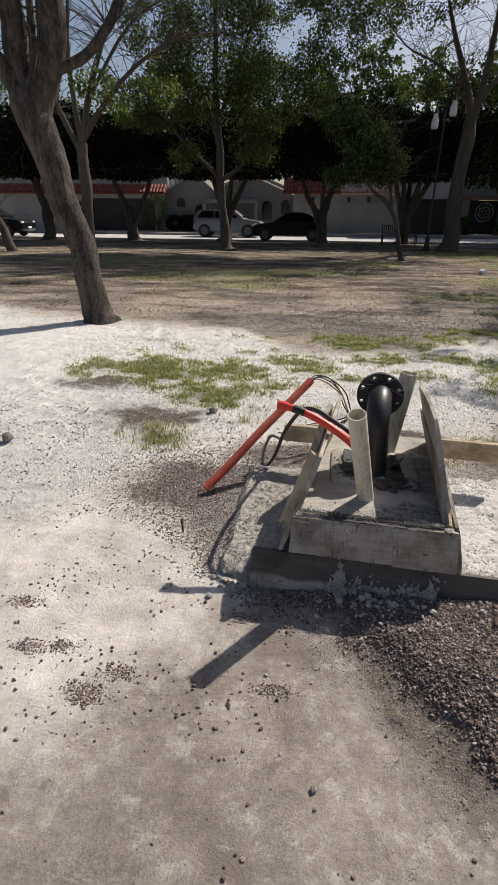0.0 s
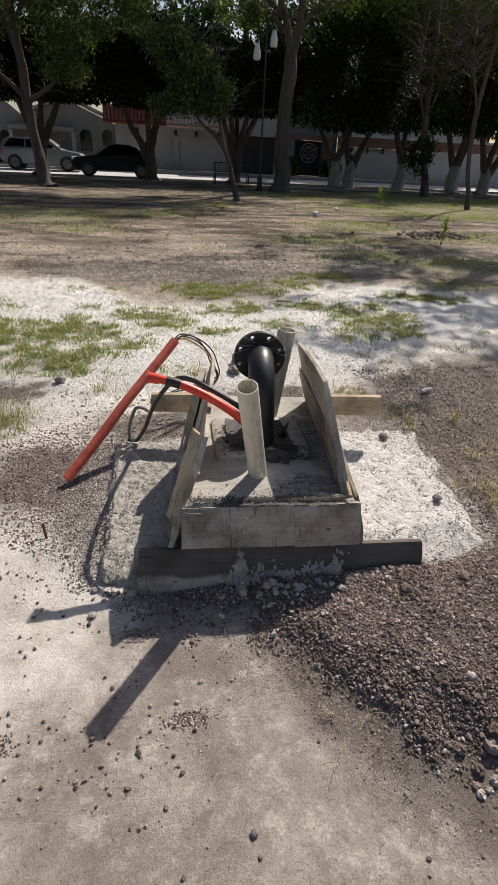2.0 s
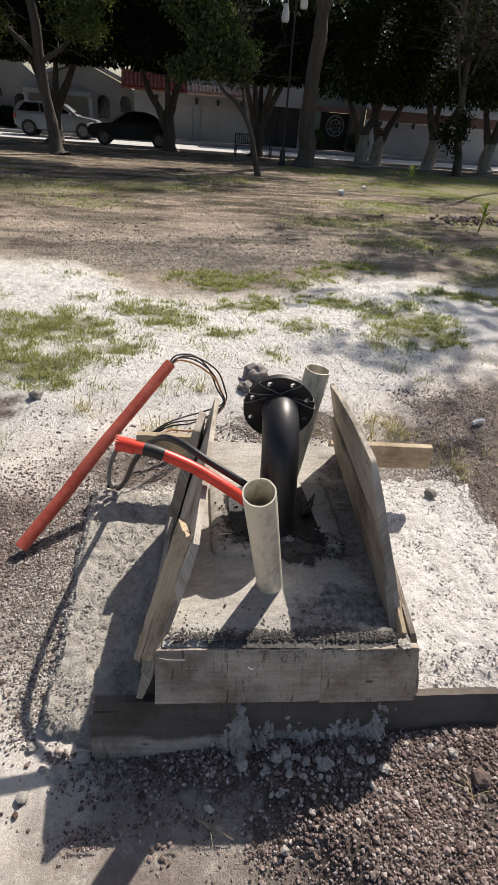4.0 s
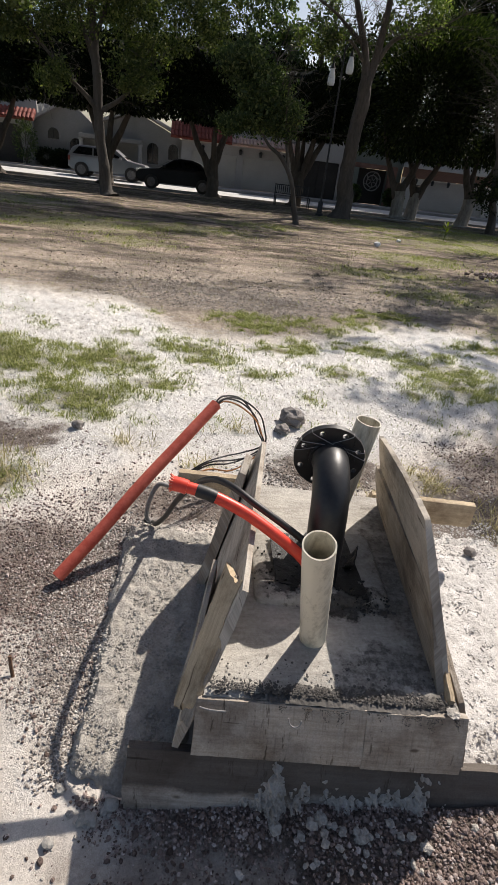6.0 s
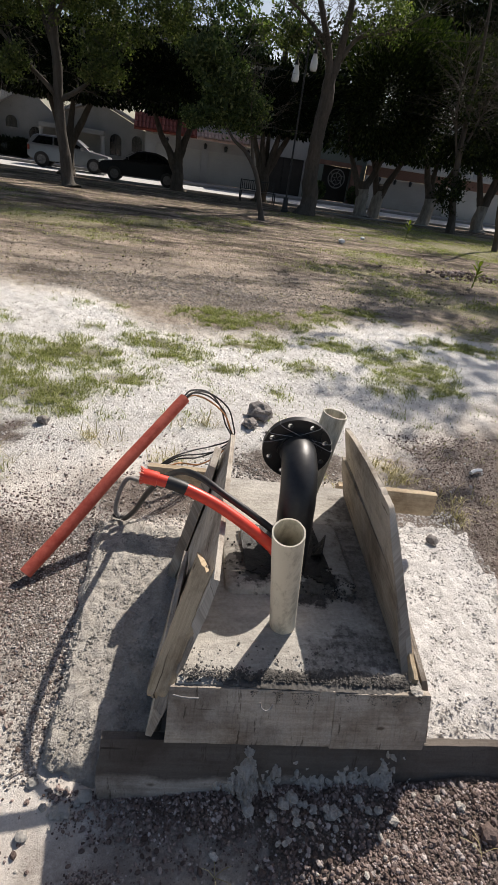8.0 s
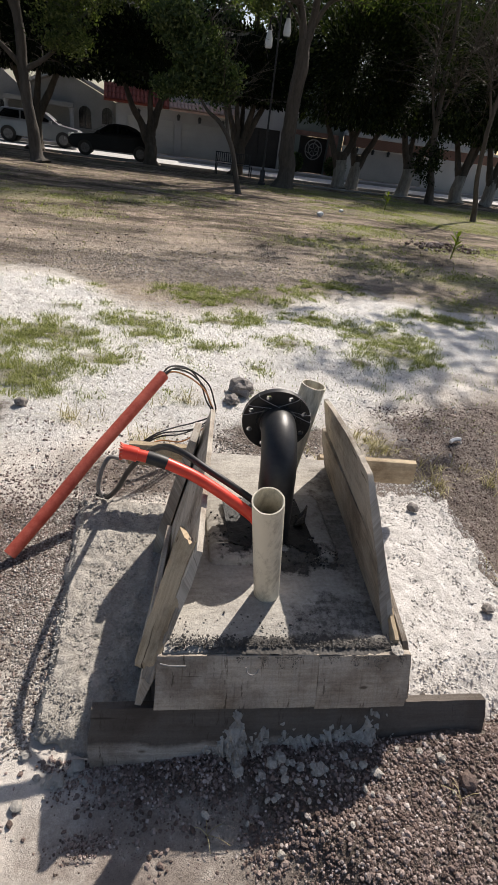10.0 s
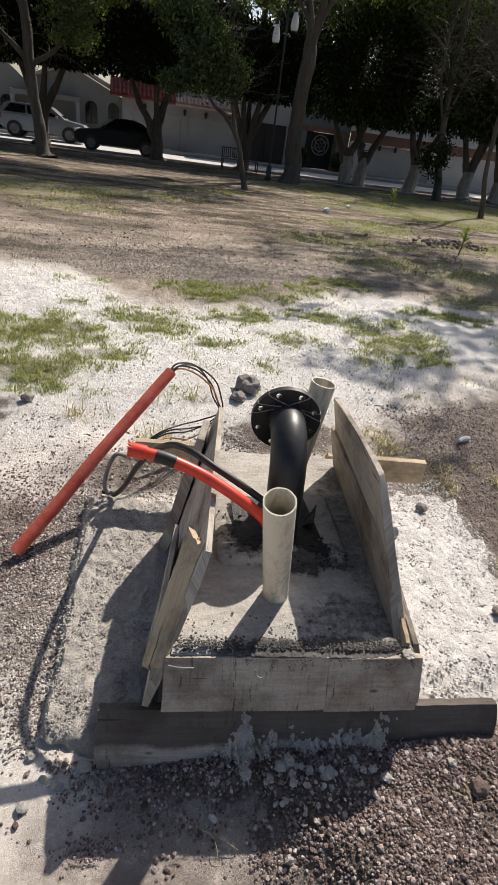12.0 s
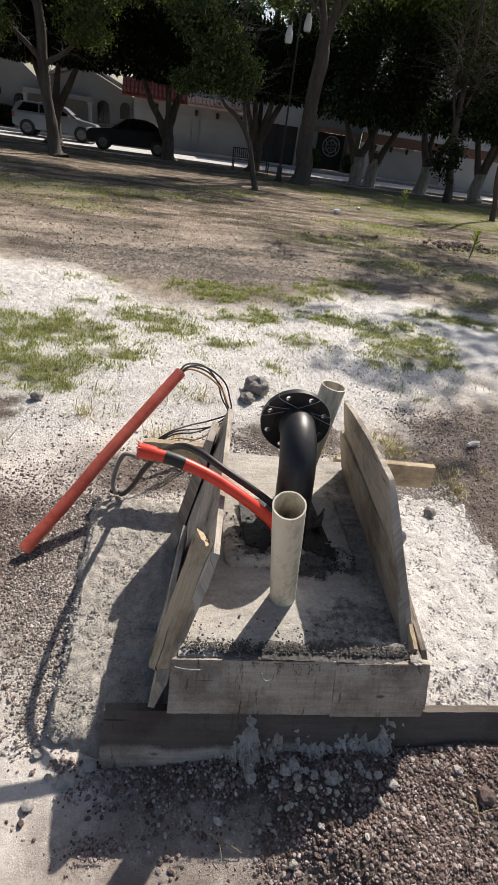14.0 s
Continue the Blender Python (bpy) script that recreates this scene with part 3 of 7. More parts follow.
GRASS_NEAR = [(0.77, 6.6, .38, .22), (1.4, 6.75, .22, .12), (1.71, 6.49, .18, .11), (1.95, 5.94, .32, .13), (2.63, 7.3, .4, .2), (2.38, 5.6, .14, .09),
              (2.5, 5.05, .34, .22), (3.4, 6.3, .36, .13), (3.8, 6.15, .28, .13), (2.04, 4.84, .10, .07), (1.1, 4.6, .10, .06), (.72, 5.0, .24, .06),
              (1.0, 5.7, .36, .10), (.29, 5.25, .16, .09), (0.02, 5.62, .2, .09), (.54, 5.36, .1, .08), (-.55, 5.12, .36, .17), (-.44, 5.9, .13, .06),
              (-.58, 4.3, .3, .14), (-.05, 4.65, .26, .12), (-1.62, 5.12, .52, .28), (-1.2, 5.05, .38, .28), (1.5, 5.15, .2, .12), (-.75, 3.35, .14, .12),
              (-.49, 5.17, .36, .22), (-.57, 4.36, .33, .20), (.22, 5.56, .29, .18), (.87, 6.5, .26, .2), (-1.0, 4.9, .3, .3), (1.26, 5.86, .16, .14), (2.56, 5.45, .40, .30), (2.11, 6.9, .24, .2)]
GRASS_FAR = [(0.3, 14.6, 1.5, .9), (-2.5, 13.5, 2.0, 1.3), (5.3, 13.0, 1.4, .9), (3.8, 10.7, 1.3, .6), (4.2, 9.1, 1.2, .5), (5.2, 8.4, 1.4, .6),
             (4.4, 6.95, .8, .35), (7.5, 11.5, 1.6, .8), (9.5, 17.5, 4.0, 2.2), (11.0, 22.0, 6.0, 2.6), (6.8, 22.3, 1.8, .8), (-6.0, 17.0, 2.5, 1.5), (2.0, 17.0, 1.2, .8), (-1.0, 11.5, .9, .5)]


def pile_depth(x, y):
    """How far a place lies behind the heap's uneven front."""
    yb = np.interp(x, [-0.15, 0.1, 0.48, 0.62, 0.77, 0.87, 1.03, 1.5, 3.0], [1.82, 1.60, 1.53, 1.30, 1.11, 1.0, 0.92, 0.7, 0.55])
    return y - yb + 0.03 * np.sin(x * 23) * np.sin(y * 17 + x * 9)


def pile_height(x, y):
    depth = pile_depth(x, y)
    full = np.interp(x, [-0.1, 0.2, 0.7, 1.1, 1.6, 2.2, 2.7], [0.015, 0.04, 0.075, 0.105, 0.09, 0.03, 0.0])
    back = 1 - smooth(np.interp(x, [0, 1.15, 1.3, 1.7, 3], [1.78, 1.72, 1.64, 1.75, 2.2]), np.interp(x, [0, 1.15, 1.3, 1.7, 3], [1.86, 1.80, 1.80, 2.0, 2.9]), y)
    return full * smooth(-0.02, 0.36, depth) * back


def zone_masks(x, y):
    up = np.interp(x, [-40, -7, -4, -1.4, -.5, 0, .5, 1.4, 2.3, 3.1, 4.8, 7, 9], [11, 10, 8, 7.4, 7.3, 6.35, 6.1, 6.3, 7.0, 7.2, 6.6, 6.0, 5.0])
    low = np.interp(x, [-9, -2.5, -1.3, -.85, -.5, 0, 1.0, 1.5, 2.1, 3, 5, 7, 9], [0.6, 1.3, 1.8, 2.5, 3.1, 3.35, 3.1, 3.45, 3.95, 4.4, 4.9, 5.2, 5.4])
    far = 1 + 0.25 * np.maximum(y - 4, 0)
    sand = smooth(-0.9, 0.8, y - low) * (1 - smooth(-0.45, 0.45, (y - up) / far))
    sand = np.maximum(sand, 0.64 * (1 - smooth(-0.18, 0.80, x + 0.84 * (2.0 - y))) * smooth(0.2, 1.0, y))
    lawn = smooth(-0.5, 0.4, (y - up) / far)
    def blob(cx, cy, rx, ry):
        return np.exp(-(((x - cx) / rx) ** 2 + ((y - cy) / ry) ** 2) * 0.7)
    soil = np.maximum.reduce([0.92 * blob(-.36, 2.70, .42, .32), 0.6 * blob(-.22, 2.3, .12, .25), 0.7 * blob(-1.0, 3.75, .5, .35), 1.0 * blob(0.3, 3.2, .5, .18), 1.15 * blob(2.3, 3.0, .8, .7),
                              1.1 * blob(3.0, 3.5, 1.2, .6), 0.7 * blob(-1.7, 4.6, .5, .25), 1.0 * blob(1.0, 3.55, .35, .22), 0.45 * blob(1.4, 8.0, 2.2, 1.1), 0.75 * blob(5.0, 7.6, 2.0, .5),
                              1.3 * smooth(0.01, 0.03, pile_height(x, y)), 0.62 * smooth(-0.30, 0.02, pile_depth(x, y)) * smooth(0.25, 0.6, x) * (1 - smooth(1.9, 2.6, x)) * (1 - smooth(1.5, 1.8, y)), 0.35 * blob(-.7, 4.2, .6, .3)])
    green = np.zeros_like(x)
    for cx, cy, rx, ry in GRASS_NEAR:
        green = np.maximum(green, 0.66 * blob(cx, cy, rx, ry))
    for cx, cy, rx, ry in GRASS_FAR:
        green = np.maximum(green, 0.75 * blob(cx, cy, rx, ry))
    return sand, soil, green, lawn


def surface_z(x, y):
    """Height of the ground sheet at arrays x, y."""
    x, y = np.atleast_1d(np.asarray(x, float)), np.atleast_1d(np.asarray(y, float))
    sand, soil, green, lawn = zone_masks(x, y)
    near = np.exp(-(np.maximum(np.hypot(x, y - 3) - 6, 0) / 5))
    bumps = np.array([noise.noise((p * 1.7, q * 1.7, 0)) * 0.014 + noise.noise((p * 5, q * 5, 2)) * 0.012 + noise.noise((p * 14, q * 14, 5)) * 0.007 for p, q in zip(x, y)])
    wide = np.array([noise.noise((p * 0.35, q * 0.35, 9)) * 0.03 for p, q in zip(x, y)])
    z = pile_height(x, y) + bumps * (0.18 + 0.95 * np.clip(sand + 0.5 * soil + lawn, 0, 1.1)) * (0.25 + near) + wide * lawn
    street = smooth(28.0, 28.9, y)
    return z * (1 - street) - 0.12 * smooth(29.15, 29.2, y)


def build_ground():
    def axis(lo, hi, far0, far1, step):
        c = list(np.arange(lo, hi + 1e-6, step))
        d, s = hi, step
        while d < far1:
            s *= 1.09
            d += s
            c.append(min(d, far1))
        d, s = lo, step
        while d > far0:
            s *= 1.09
            d -= s
            c.insert(0, max(d, far0))
        return np.array(c)
    xs, ys = axis(-2.2, 2.6, -300, 300, 0.028), axis(0.5, 7.0, -200, 400, 0.028)
    gx, gy = np.meshgrid(xs, ys)
    flat = np.stack([gx.ravel(), gy.ravel()], 1)
    sand, soil, green, lawn = (m.ravel() for m in zone_masks(gx, gy))
    z = surface_z(flat[:, 0], flat[:, 1])
    nx, ny = len(xs), len(ys)
    faces = [(j * nx + i, j * nx + i + 1, (j + 1) * nx + i + 1, (j + 1) * nx + i) for j in range(ny - 1) for i in range(nx - 1)]
    me = bpy.data.meshes.new("ground")
    me.from_pydata(np.column_stack([flat, z]).tolist(), [], faces)
    col = me.color_attributes.new("zones", "FLOAT_COLOR", "POINT")
    col.data.foreach_set("color", np.column_stack([sand, soil, green, lawn]).ravel())
    me.materials.append(GROUND)
    me.shade_smooth()
    return tagged(new("ground", me), "bare park ground of beige hardpan, white sand and worn turf", "ground", kind="structure")


build_ground()

# street behind the park: planted strip, road, sidewalk
solo("kerb", boxed(-60, 60, 29.13, 29.30, -0.14, 0.04, bevel=0.015), KERB, (0, 29.2, 0), "grey concrete kerb between park and road", "kerb", kind="structure")
edging = board((6.6, 25.8, -0.02), (14.5, 26.5, -0.02), (14.5, 26.5, 0.06), (6.6, 25.8, 0.06), 0.10, nu=30, nv=2)
solo("path_edging", edging, KERB, (10.5, 26.1, 0), "low pale edging stone in the lawn", "edging", kind="structure")
solo("road", boxed(-90, 90, 29.31, 34.6, -0.3, -0.02), ROAD, (0, 32, 0), "pale sunlit concrete residential road", "road", kind="structure")
solo("pavement", boxed(-90, 90, 34.61, 36.9, -0.3, 0.12, bevel=0.02), PAVING, (0, 35.7, 0), "grey concrete pavement before the houses", "pavement", kind="structure")

# ---- pipe base: slab, boards, pipes ----
def slab_thing():
    th = thing("concrete_slab", (0.63, 2.3, 0.0), "fresh grey concrete base slab with dried slurry and pipe stubs", "slab")
    nl, nr, fr, fl = (Vector(q) for q in ((0.245, 1.885, 0), (0.895, 1.815, 0), (0.985, 2.76, 0), (0.455, 2.83, 0)))
    bm = bmesh.new()
    n = 44
    top = []
    for j in range(n + 1):
        row = []
        for i in range(n + 1):
            s, t = i / n, j / n
            p = (nl * (1 - s) + nr * s) * (1 - t) + (fl * (1 - s) + fr * s) * t
            p.z = 0.362 + noise.noise((p.x * 9, p.y * 9, 3)) * 0.003 + noise.noise((p.x * 30, p.y * 30, 1)) * 0.0012 - 0.008 * (1 - min(1, t * 14))
            row.append(bm.verts.new(p))
        top.append(row)
    for j in range(n):
        for i in range(n):
            bm.faces.new((top[j][i], top[j][i + 1], top[j + 1][i + 1], top[j + 1][i]))
    rim = [top[0][i] for i in range(n + 1)] + [top[j][n] for j in range(1, n + 1)] + [top[n][i] for i in range(n - 1, -1, -1)] + [top[j][0] for j in range(n - 1, 0, -1)]
    low = [bm.verts.new((v.co.x, v.co.y, -0.03)) for v in rim]
    for i in range(len(rim)):
        j = (i + 1) % len(rim)
        bm.faces.new((rim[j], rim[i], low[i], low[j]))
    part("body", bm, SLAB_STAINED_SHADED, th, smooth=True)
    # raised patch of mortar round the black pipe
    c = [(0.40, 2.175), (0.825, 2.165), (0.845, 2.50), (0.425, 2.545)]
    bm = bmesh.new()
    loop = []
    for i in range(4):
        p, q, r = Vector((*c[i - 1], 0)), Vector((*c[i], 0)), Vector((*c[(i + 1) % 4], 0))
        for k in range(5):
            t = k / 4
            a, b = q + (p - q).normalized() * 0.04, q + (r - q).normalized() * 0.04
            loop.append((a * (1 - t) + q * t) * (1 - t) + (q * (1 - t) + b * t) * t)
    def ring(scale, z):
        mid = Vector((0.625, 2.345, 0))
        return [bm.verts.new(mid + (p - mid) * (scale + 0.012 * noise.noise((p.x * 14, p.y * 14, z * 30))) + Vector((0, 0, z))) for p in loop]
    r0, r1, r2, r3 = ring(1.02, 0.352), ring(1.0, 0.374), ring(0.93, 0.386), ring(0.35, 0.389)
    for a, b in ((r0, r1), (r1, r2), (r2, r3)):
        for i in range(len(loop)):
            j = (i + 1) % len(loop)
            bm.faces.new((a[i], a[j], b[j], b[i]))
    bm.faces.new(r3)
    part("mortar_patch", bm, SLAB_STAINED_SHADED, th, "smoothed mortar patch round the black pipe", smooth=True)
    return th


slab_thing()

# crumbs of mortar along the front of the slab
rng = np.random.default_rng(5)
rows = []
for _ in range(2600):
    s = rng.random()
    x, y = 0.26 + s * 0.61, 1.895 - 0.07 * s + abs(rng.normal()) * 0.016
    if rng.random() < 0.12:
        y += rng.random() * 0.09
    rows.append((x, y, 0.366 + rng.random() * 0.004, 0.0008 + 0.0036 * rng.random() ** 4))
for _ in range(60):
    rows.append((0.66 + rng.random() * 0.17, 2.12 + rng.random() * 0.12, 0.372, 0.003 + 0.004 * rng.random()))
me = rocks_mesh("mortar_crumbs", [(x - 0.6, y - 1.9, z - 0.36, r) for x, y, z, r in rows], 6)
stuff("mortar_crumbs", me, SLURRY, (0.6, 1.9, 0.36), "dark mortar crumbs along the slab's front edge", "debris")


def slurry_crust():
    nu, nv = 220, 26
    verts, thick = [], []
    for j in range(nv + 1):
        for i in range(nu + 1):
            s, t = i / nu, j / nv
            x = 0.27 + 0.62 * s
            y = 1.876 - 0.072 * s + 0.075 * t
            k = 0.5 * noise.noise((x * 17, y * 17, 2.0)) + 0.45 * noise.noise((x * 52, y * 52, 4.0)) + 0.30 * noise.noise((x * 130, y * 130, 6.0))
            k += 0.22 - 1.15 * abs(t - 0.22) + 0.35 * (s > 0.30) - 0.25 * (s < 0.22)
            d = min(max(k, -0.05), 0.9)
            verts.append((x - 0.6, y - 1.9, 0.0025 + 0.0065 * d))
            thick.append(d)
    w = nu + 1
    faces = [(j * w + i, j * w + i + 1, (j + 1) * w + i + 1, (j + 1) * w + i) for j in range(nv) for i in range(nu)
             if max(thick[j * w + i], thick[j * w + i + 1], thick[(j + 1) * w + i + 1], thick[(j + 1) * w + i]) > 0]
    me = bpy.data.meshes.new("slurry_crust")
    me.from_pydata(verts, [], faces)
    return me


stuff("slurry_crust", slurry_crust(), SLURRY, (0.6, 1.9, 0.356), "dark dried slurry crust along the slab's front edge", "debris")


def loose_board(name, corners, thick, mat, label, group="", seed=0, **k):
    a, b, c, d = (Vector(q) for q in corners)
    base = (a + b) / 2
    return solo(name, board(a, b, c, d, thick, seed=seed, **k), mat, base, label, "board", group, smooth=True)


FORM = "formwork boards"
loose_board("formwork_board", ((0.222, 1.822, 0.200), (0.655, 1.782, 0.199), (0.651, 1.827, 0.361), (0.228, 1.872, 0.352)), 0.028, WOOD_GREY,
            "weathered grey front formwork board with cracks and a nail", FORM, 1, ends=0.0008, rag=0.0009)
loose_board("formwork_board", ((0.6554, 1.780, 0.193), (0.912, 1.755, 0.198), (0.905, 1.798, 0.368), (0.6514, 1.824, 0.358)), 0.028, WOOD_GREY,
            "short weathered front formwork board, chipped at its lower corner", FORM, 11, ends=0.0008, rag=0.0009)
loose_board("ground_board", ((0.052, 1.790, -0.02), (1.165, 1.672, -0.02), (1.185, 1.752, 0.182), (0.060, 1.848, 0.188)), 0.04, WOOD_DARK,
            "damp dark ground board before the formwork with cement stains", FORM, 2, nu=40, ends=0.004, rag=0.0008)
# outer side: tall board and splintered pieces
loose_board("side_board", ((0.345, 2.80, 0.12), (0.168, 1.850, 0.190), (0.325, 2.02, 0.575), (0.451, 2.742, 0.612)), 0.026, WOOD_PALE,
            "pale side formwork board, its near end cut aslant", FORM, 3, nu=30, rag=0.001)
loose_board("side_board", ((0.268, 2.42, 0.05), (0.172, 2.07, 0.06), (0.212, 2.045, 0.31), (0.272, 2.315, 0.410)), 0.022, WOOD_GREY,
            "weathered lower side board leaning on the slab", FORM, 4, nu=30, rag=0.001)
loose_board("splintered_board", ((0.296, 2.166, 0.541), (0.170, 1.896, 0.318), (0.206, 1.862, 0.330), (0.322, 2.050, 0.568)), 0.026, WOOD_RAW,
            "raw splintered board offcut leaning against the side board", FORM, 5, nu=20, nv=6, rag=0.003, ends=0.012)
loose_board("splintered_board", ((0.312, 2.110, 0.535), (0.188, 1.868, 0.300), (0.210, 1.850, 0.305), (0.332, 2.040, 0.545)), 0.014, WOOD_BROWN,
            "dark split layer of the board offcut", FORM, 15, nu=20, nv=4, rag=0.0025, ends=0.014)
loose_board("wooden_stake", ((0.295, 2.73, 0.02), (0.232, 2.58, 0.02), (0.362, 2.632, 0.545), (0.392, 2.722, 0.575)), 0.04, WOOD_GREY,
            "grey wooden stake bracing the side board", FORM, 6, nu=10)
# inner side: two leaning boards with slanting near ends, and an outer strip
loose_board("side_board", ((0.874, 1.852, 0.335), (0.984, 2.716, 0.335), (0.897, 2.660, 0.588), (0.868, 2.020, 0.535)), 0.020, WOOD_BROWN,
            "grey-brown side board leaning over the slab, its near end aslant", FORM, 7, nu=40, rag=0.0016)
loose_board("side_board", ((0.905, 1.842, 0.300), (1.004, 2.690, 0.330), (0.862, 2.606, 0.734), (0.840, 2.135, 0.732)), 0.024, WOOD_PALE,
            "pale warped outer side board, frayed along its upper edge", FORM, 8, nu=60, rag=0.0022, bow=(0.004, 0, 0.006))
loose_board("side_board", ((0.944, 1.785, 0.185), (0.978, 2.24, 0.16), (0.915, 2.115, 0.475), (0.919, 1.848, 0.368)), 0.022, WOOD_GREY,
            "short outer board nailed along the side boards", FORM, 9, nu=24, rag=0.0012)
# short split end standing at the near end of the leaning boards
loose_board("splintered_board", ((0.884, 1.842, 0.345), (0.898, 1.935, 0.345), (0.902, 1.932, 0.402), (0.890, 1.846, 0.372)), 0.020, WOOD_RAW,
            "short raw split offcut at the end of the side boards", FORM, 13, nu=10, nv=4, rag=0.0016, ends=0.004)
# cross boards nailed to the side boards behind the slab, jutting out above the ground
loose_board("cross_board", ((0.143, 2.948, 0.218), (0.475, 2.899, 0.220), (0.475, 2.890, 0.332), (0.143, 2.940, 0.328)), 0.042, WOOD_RAW,
            "raw cross board end jutting out beside the stake", FORM, 10, nu=16, rag=0.0008)
loose_board("cross_board", ((0.975, 2.823, 0.222), (1.420, 2.757, 0.224), (1.412, 2.747, 0.345), (0.975, 2.813, 0.340)), 0.042, WOOD_RAW,
            "raw cross board end jutting out over the crushed concrete", FORM, 12, nu=20, rag=0.0008)

# pale splash of mortar caked over the ground board and the gravel before it
rng = np.random.default_rng(8)


def splash_crust():
    f0, f1, f2, f3 = (np.array(q) for q in ((0.052, 1.790, -0.02), (1.165, 1.672, -0.02), (1.185, 1.752, 0.182), (0.060, 1.848, 0.188)))
    nu, nv = 300, 86
    verts, thick = [], []
    for j in range(nv + 1):
        for i in range(nu + 1):
            s, t = 0.22 + 0.60 * i / nu, 1.02 * j / nv
            p = (f0 * (1 - s) + f1 * s) * (1 - t) + (f3 * (1 - s) + f2 * s) * t
            k = 0.55 * noise.noise((p[0] * 8, p[2] * 9, 0.7)) + 0.55 * noise.noise((p[0] * 26, p[2] * 22, 3.1)) + 0.40 * noise.noise((p[0] * 80, p[2] * 70, 5.1)) + 0.22 * noise.noise((p[0] * 190, p[2] * 170, 8.1))
            k += 0.50 - 1.9 * max(0, t - 0.36) - 5.0 * max(0, abs(s - 0.53) - 0.20) + 0.55 * math.exp(-((s - 0.345) / 0.022) ** 2) + 0.30 * math.exp(-((s - 0.68) / 0.03) ** 2)
            lump_at = noise.voronoi((p[0] * 62, p[2] * 55, 2.0))[0][0]
            k += 0.55 * (0.42 - lump_at) - 0.10
            d = min(max(k, -0.06), 1.2)
            verts.append((p[0] - 0.56 + 0.006 * d * noise.noise((p[0] * 90, p[2] * 90, 1.0)), p[1] - 1.73 - 0.036 * d * (1 + 0.8 * noise.noise((p[0] * 140, p[2] * 120, 6.0))) + 0.001, p[2] - 0.010 * d * max(0, 0.5 - t)))
            thick.append(d)
    w = nu + 1
    faces = [(j * w + i, j * w + i + 1, (j + 1) * w + i + 1, (j + 1) * w + i) for j in range(nv) for i in range(nu)
             if max(thick[j * w + i], thick[j * w + i + 1], thick[(j + 1) * w + i + 1], thick[(j + 1) * w + i]) > 0]
    me = bpy.data.meshes.new("mortar_splash")
    me.from_pydata(verts, [], faces)
    crumbs = [(*v, 0.0012 + 0.0050 * rng.random() ** 3) for v, d in zip(verts, thick) if d > 0.05 and rng.random() < 0.20]
    return me, crumbs


crust_mesh, crust_crumbs = splash_crust()
stuff("splash_crumbs", rocks_mesh("splash_crumbs", crust_crumbs, 9), PLASTER, (0.56, 1.73, 0), "pale crumbs standing out of the mortar splash", "debris")
stuff("mortar_splash", crust_mesh, PLASTER, (0.56, 1.73, 0), "pale splash of spilled mortar caked on the ground board", "debris")
# dark slurry runs down the upper part of the front boards
rows = []
G0, G1, G2, G3 = (np.array(q) for q in ((0.222, 1.822, 0.200), (0.912, 1.755, 0.198), (0.905, 1.798, 0.368), (0.228, 1.872, 0.352)))
while len(rows) < 1300:
    s, t = rng.uniform(0.30, 0.97), 1 - 0.30 * rng.random() ** 2.6
    p = (G0 * (1 - s) + G1 * s) * (1 - t) + (G3 * (1 - s) + G2 * s) * t
    if noise.noise((p[0] * 38, 0.3, 1.7)) * 0.8 + noise.noise((p[0] * 90, p[2] * 40, 4.4)) * 0.6 + 2.2 * (t - 0.93) < 0:
        continue
    rows.append((p[0], p[1] - 0.001, p[2], 0.0005 + 0.0014 * rng.random() ** 3))
me = rocks_mesh("slurry_runs", [(x - 0.56, y - 1.80, z - 0.3, r) for x, y, z, r in rows], 19)
stuff("slurry_runs", me, SLURRY, (0.56, 1.80, 0.3), "dark dried slurry runs on the front boards", "debris")
# two bent nails in the front board
bm = tube(bmesh.new(), smooth_path([(0.236, 1.858, 0.345), (0.262, 1.851, 0.343), (0.300, 1.847, 0.342)], 4), 0.0022, 6)
solo("nail", bm, CABLE_GREY, (0.26, 1.85, 0.34), "thin bright nail lying on the front board", "nail")
bm = tube(bmesh.new(), smooth_path([(0.452, 1.822, 0.350), (0.456, 1.816, 0.336), (0.468, 1.812, 0.330), (0.480, 1.813, 0.336), (0.484, 1.818, 0.345)], 4), 0.0018, 6)
solo("wire_hook", bm, CABLE_GREY, (0.468, 1.815, 0.34), "small bent wire hook on the front board", "wire")


def cream_pipe(name, base, top, label, r=0.0375):
    th = thing(name, base, label, "pipe", "cream pipe stubs")
    p = [Vector(base).lerp(Vector(top), k / 6) for k in range(7)]
    bm = hollow(bmesh.new(), p, r, r - 0.0035, 40)
    for v in bm.verts:
        if (v.co - Vector(top)).length < r + 0.004:
            v.co.z += 0.0016 * noise.noise(v.co * 55)
    part("pipe_wall", bm, PVC, th, smooth=True)
    return th


cream_pipe("pipe_stub", (0.560, 2.062, 0.34), (0.462, 1.906, 0.822), "cream plastic pipe stub, dusty, standing in the slab")
cream_pipe("pipe_stub", (0.716, 2.572, 0.34), (0.781, 2.580, 0.800), "cream plastic pipe stub leaning behind the black elbow", 0.043)


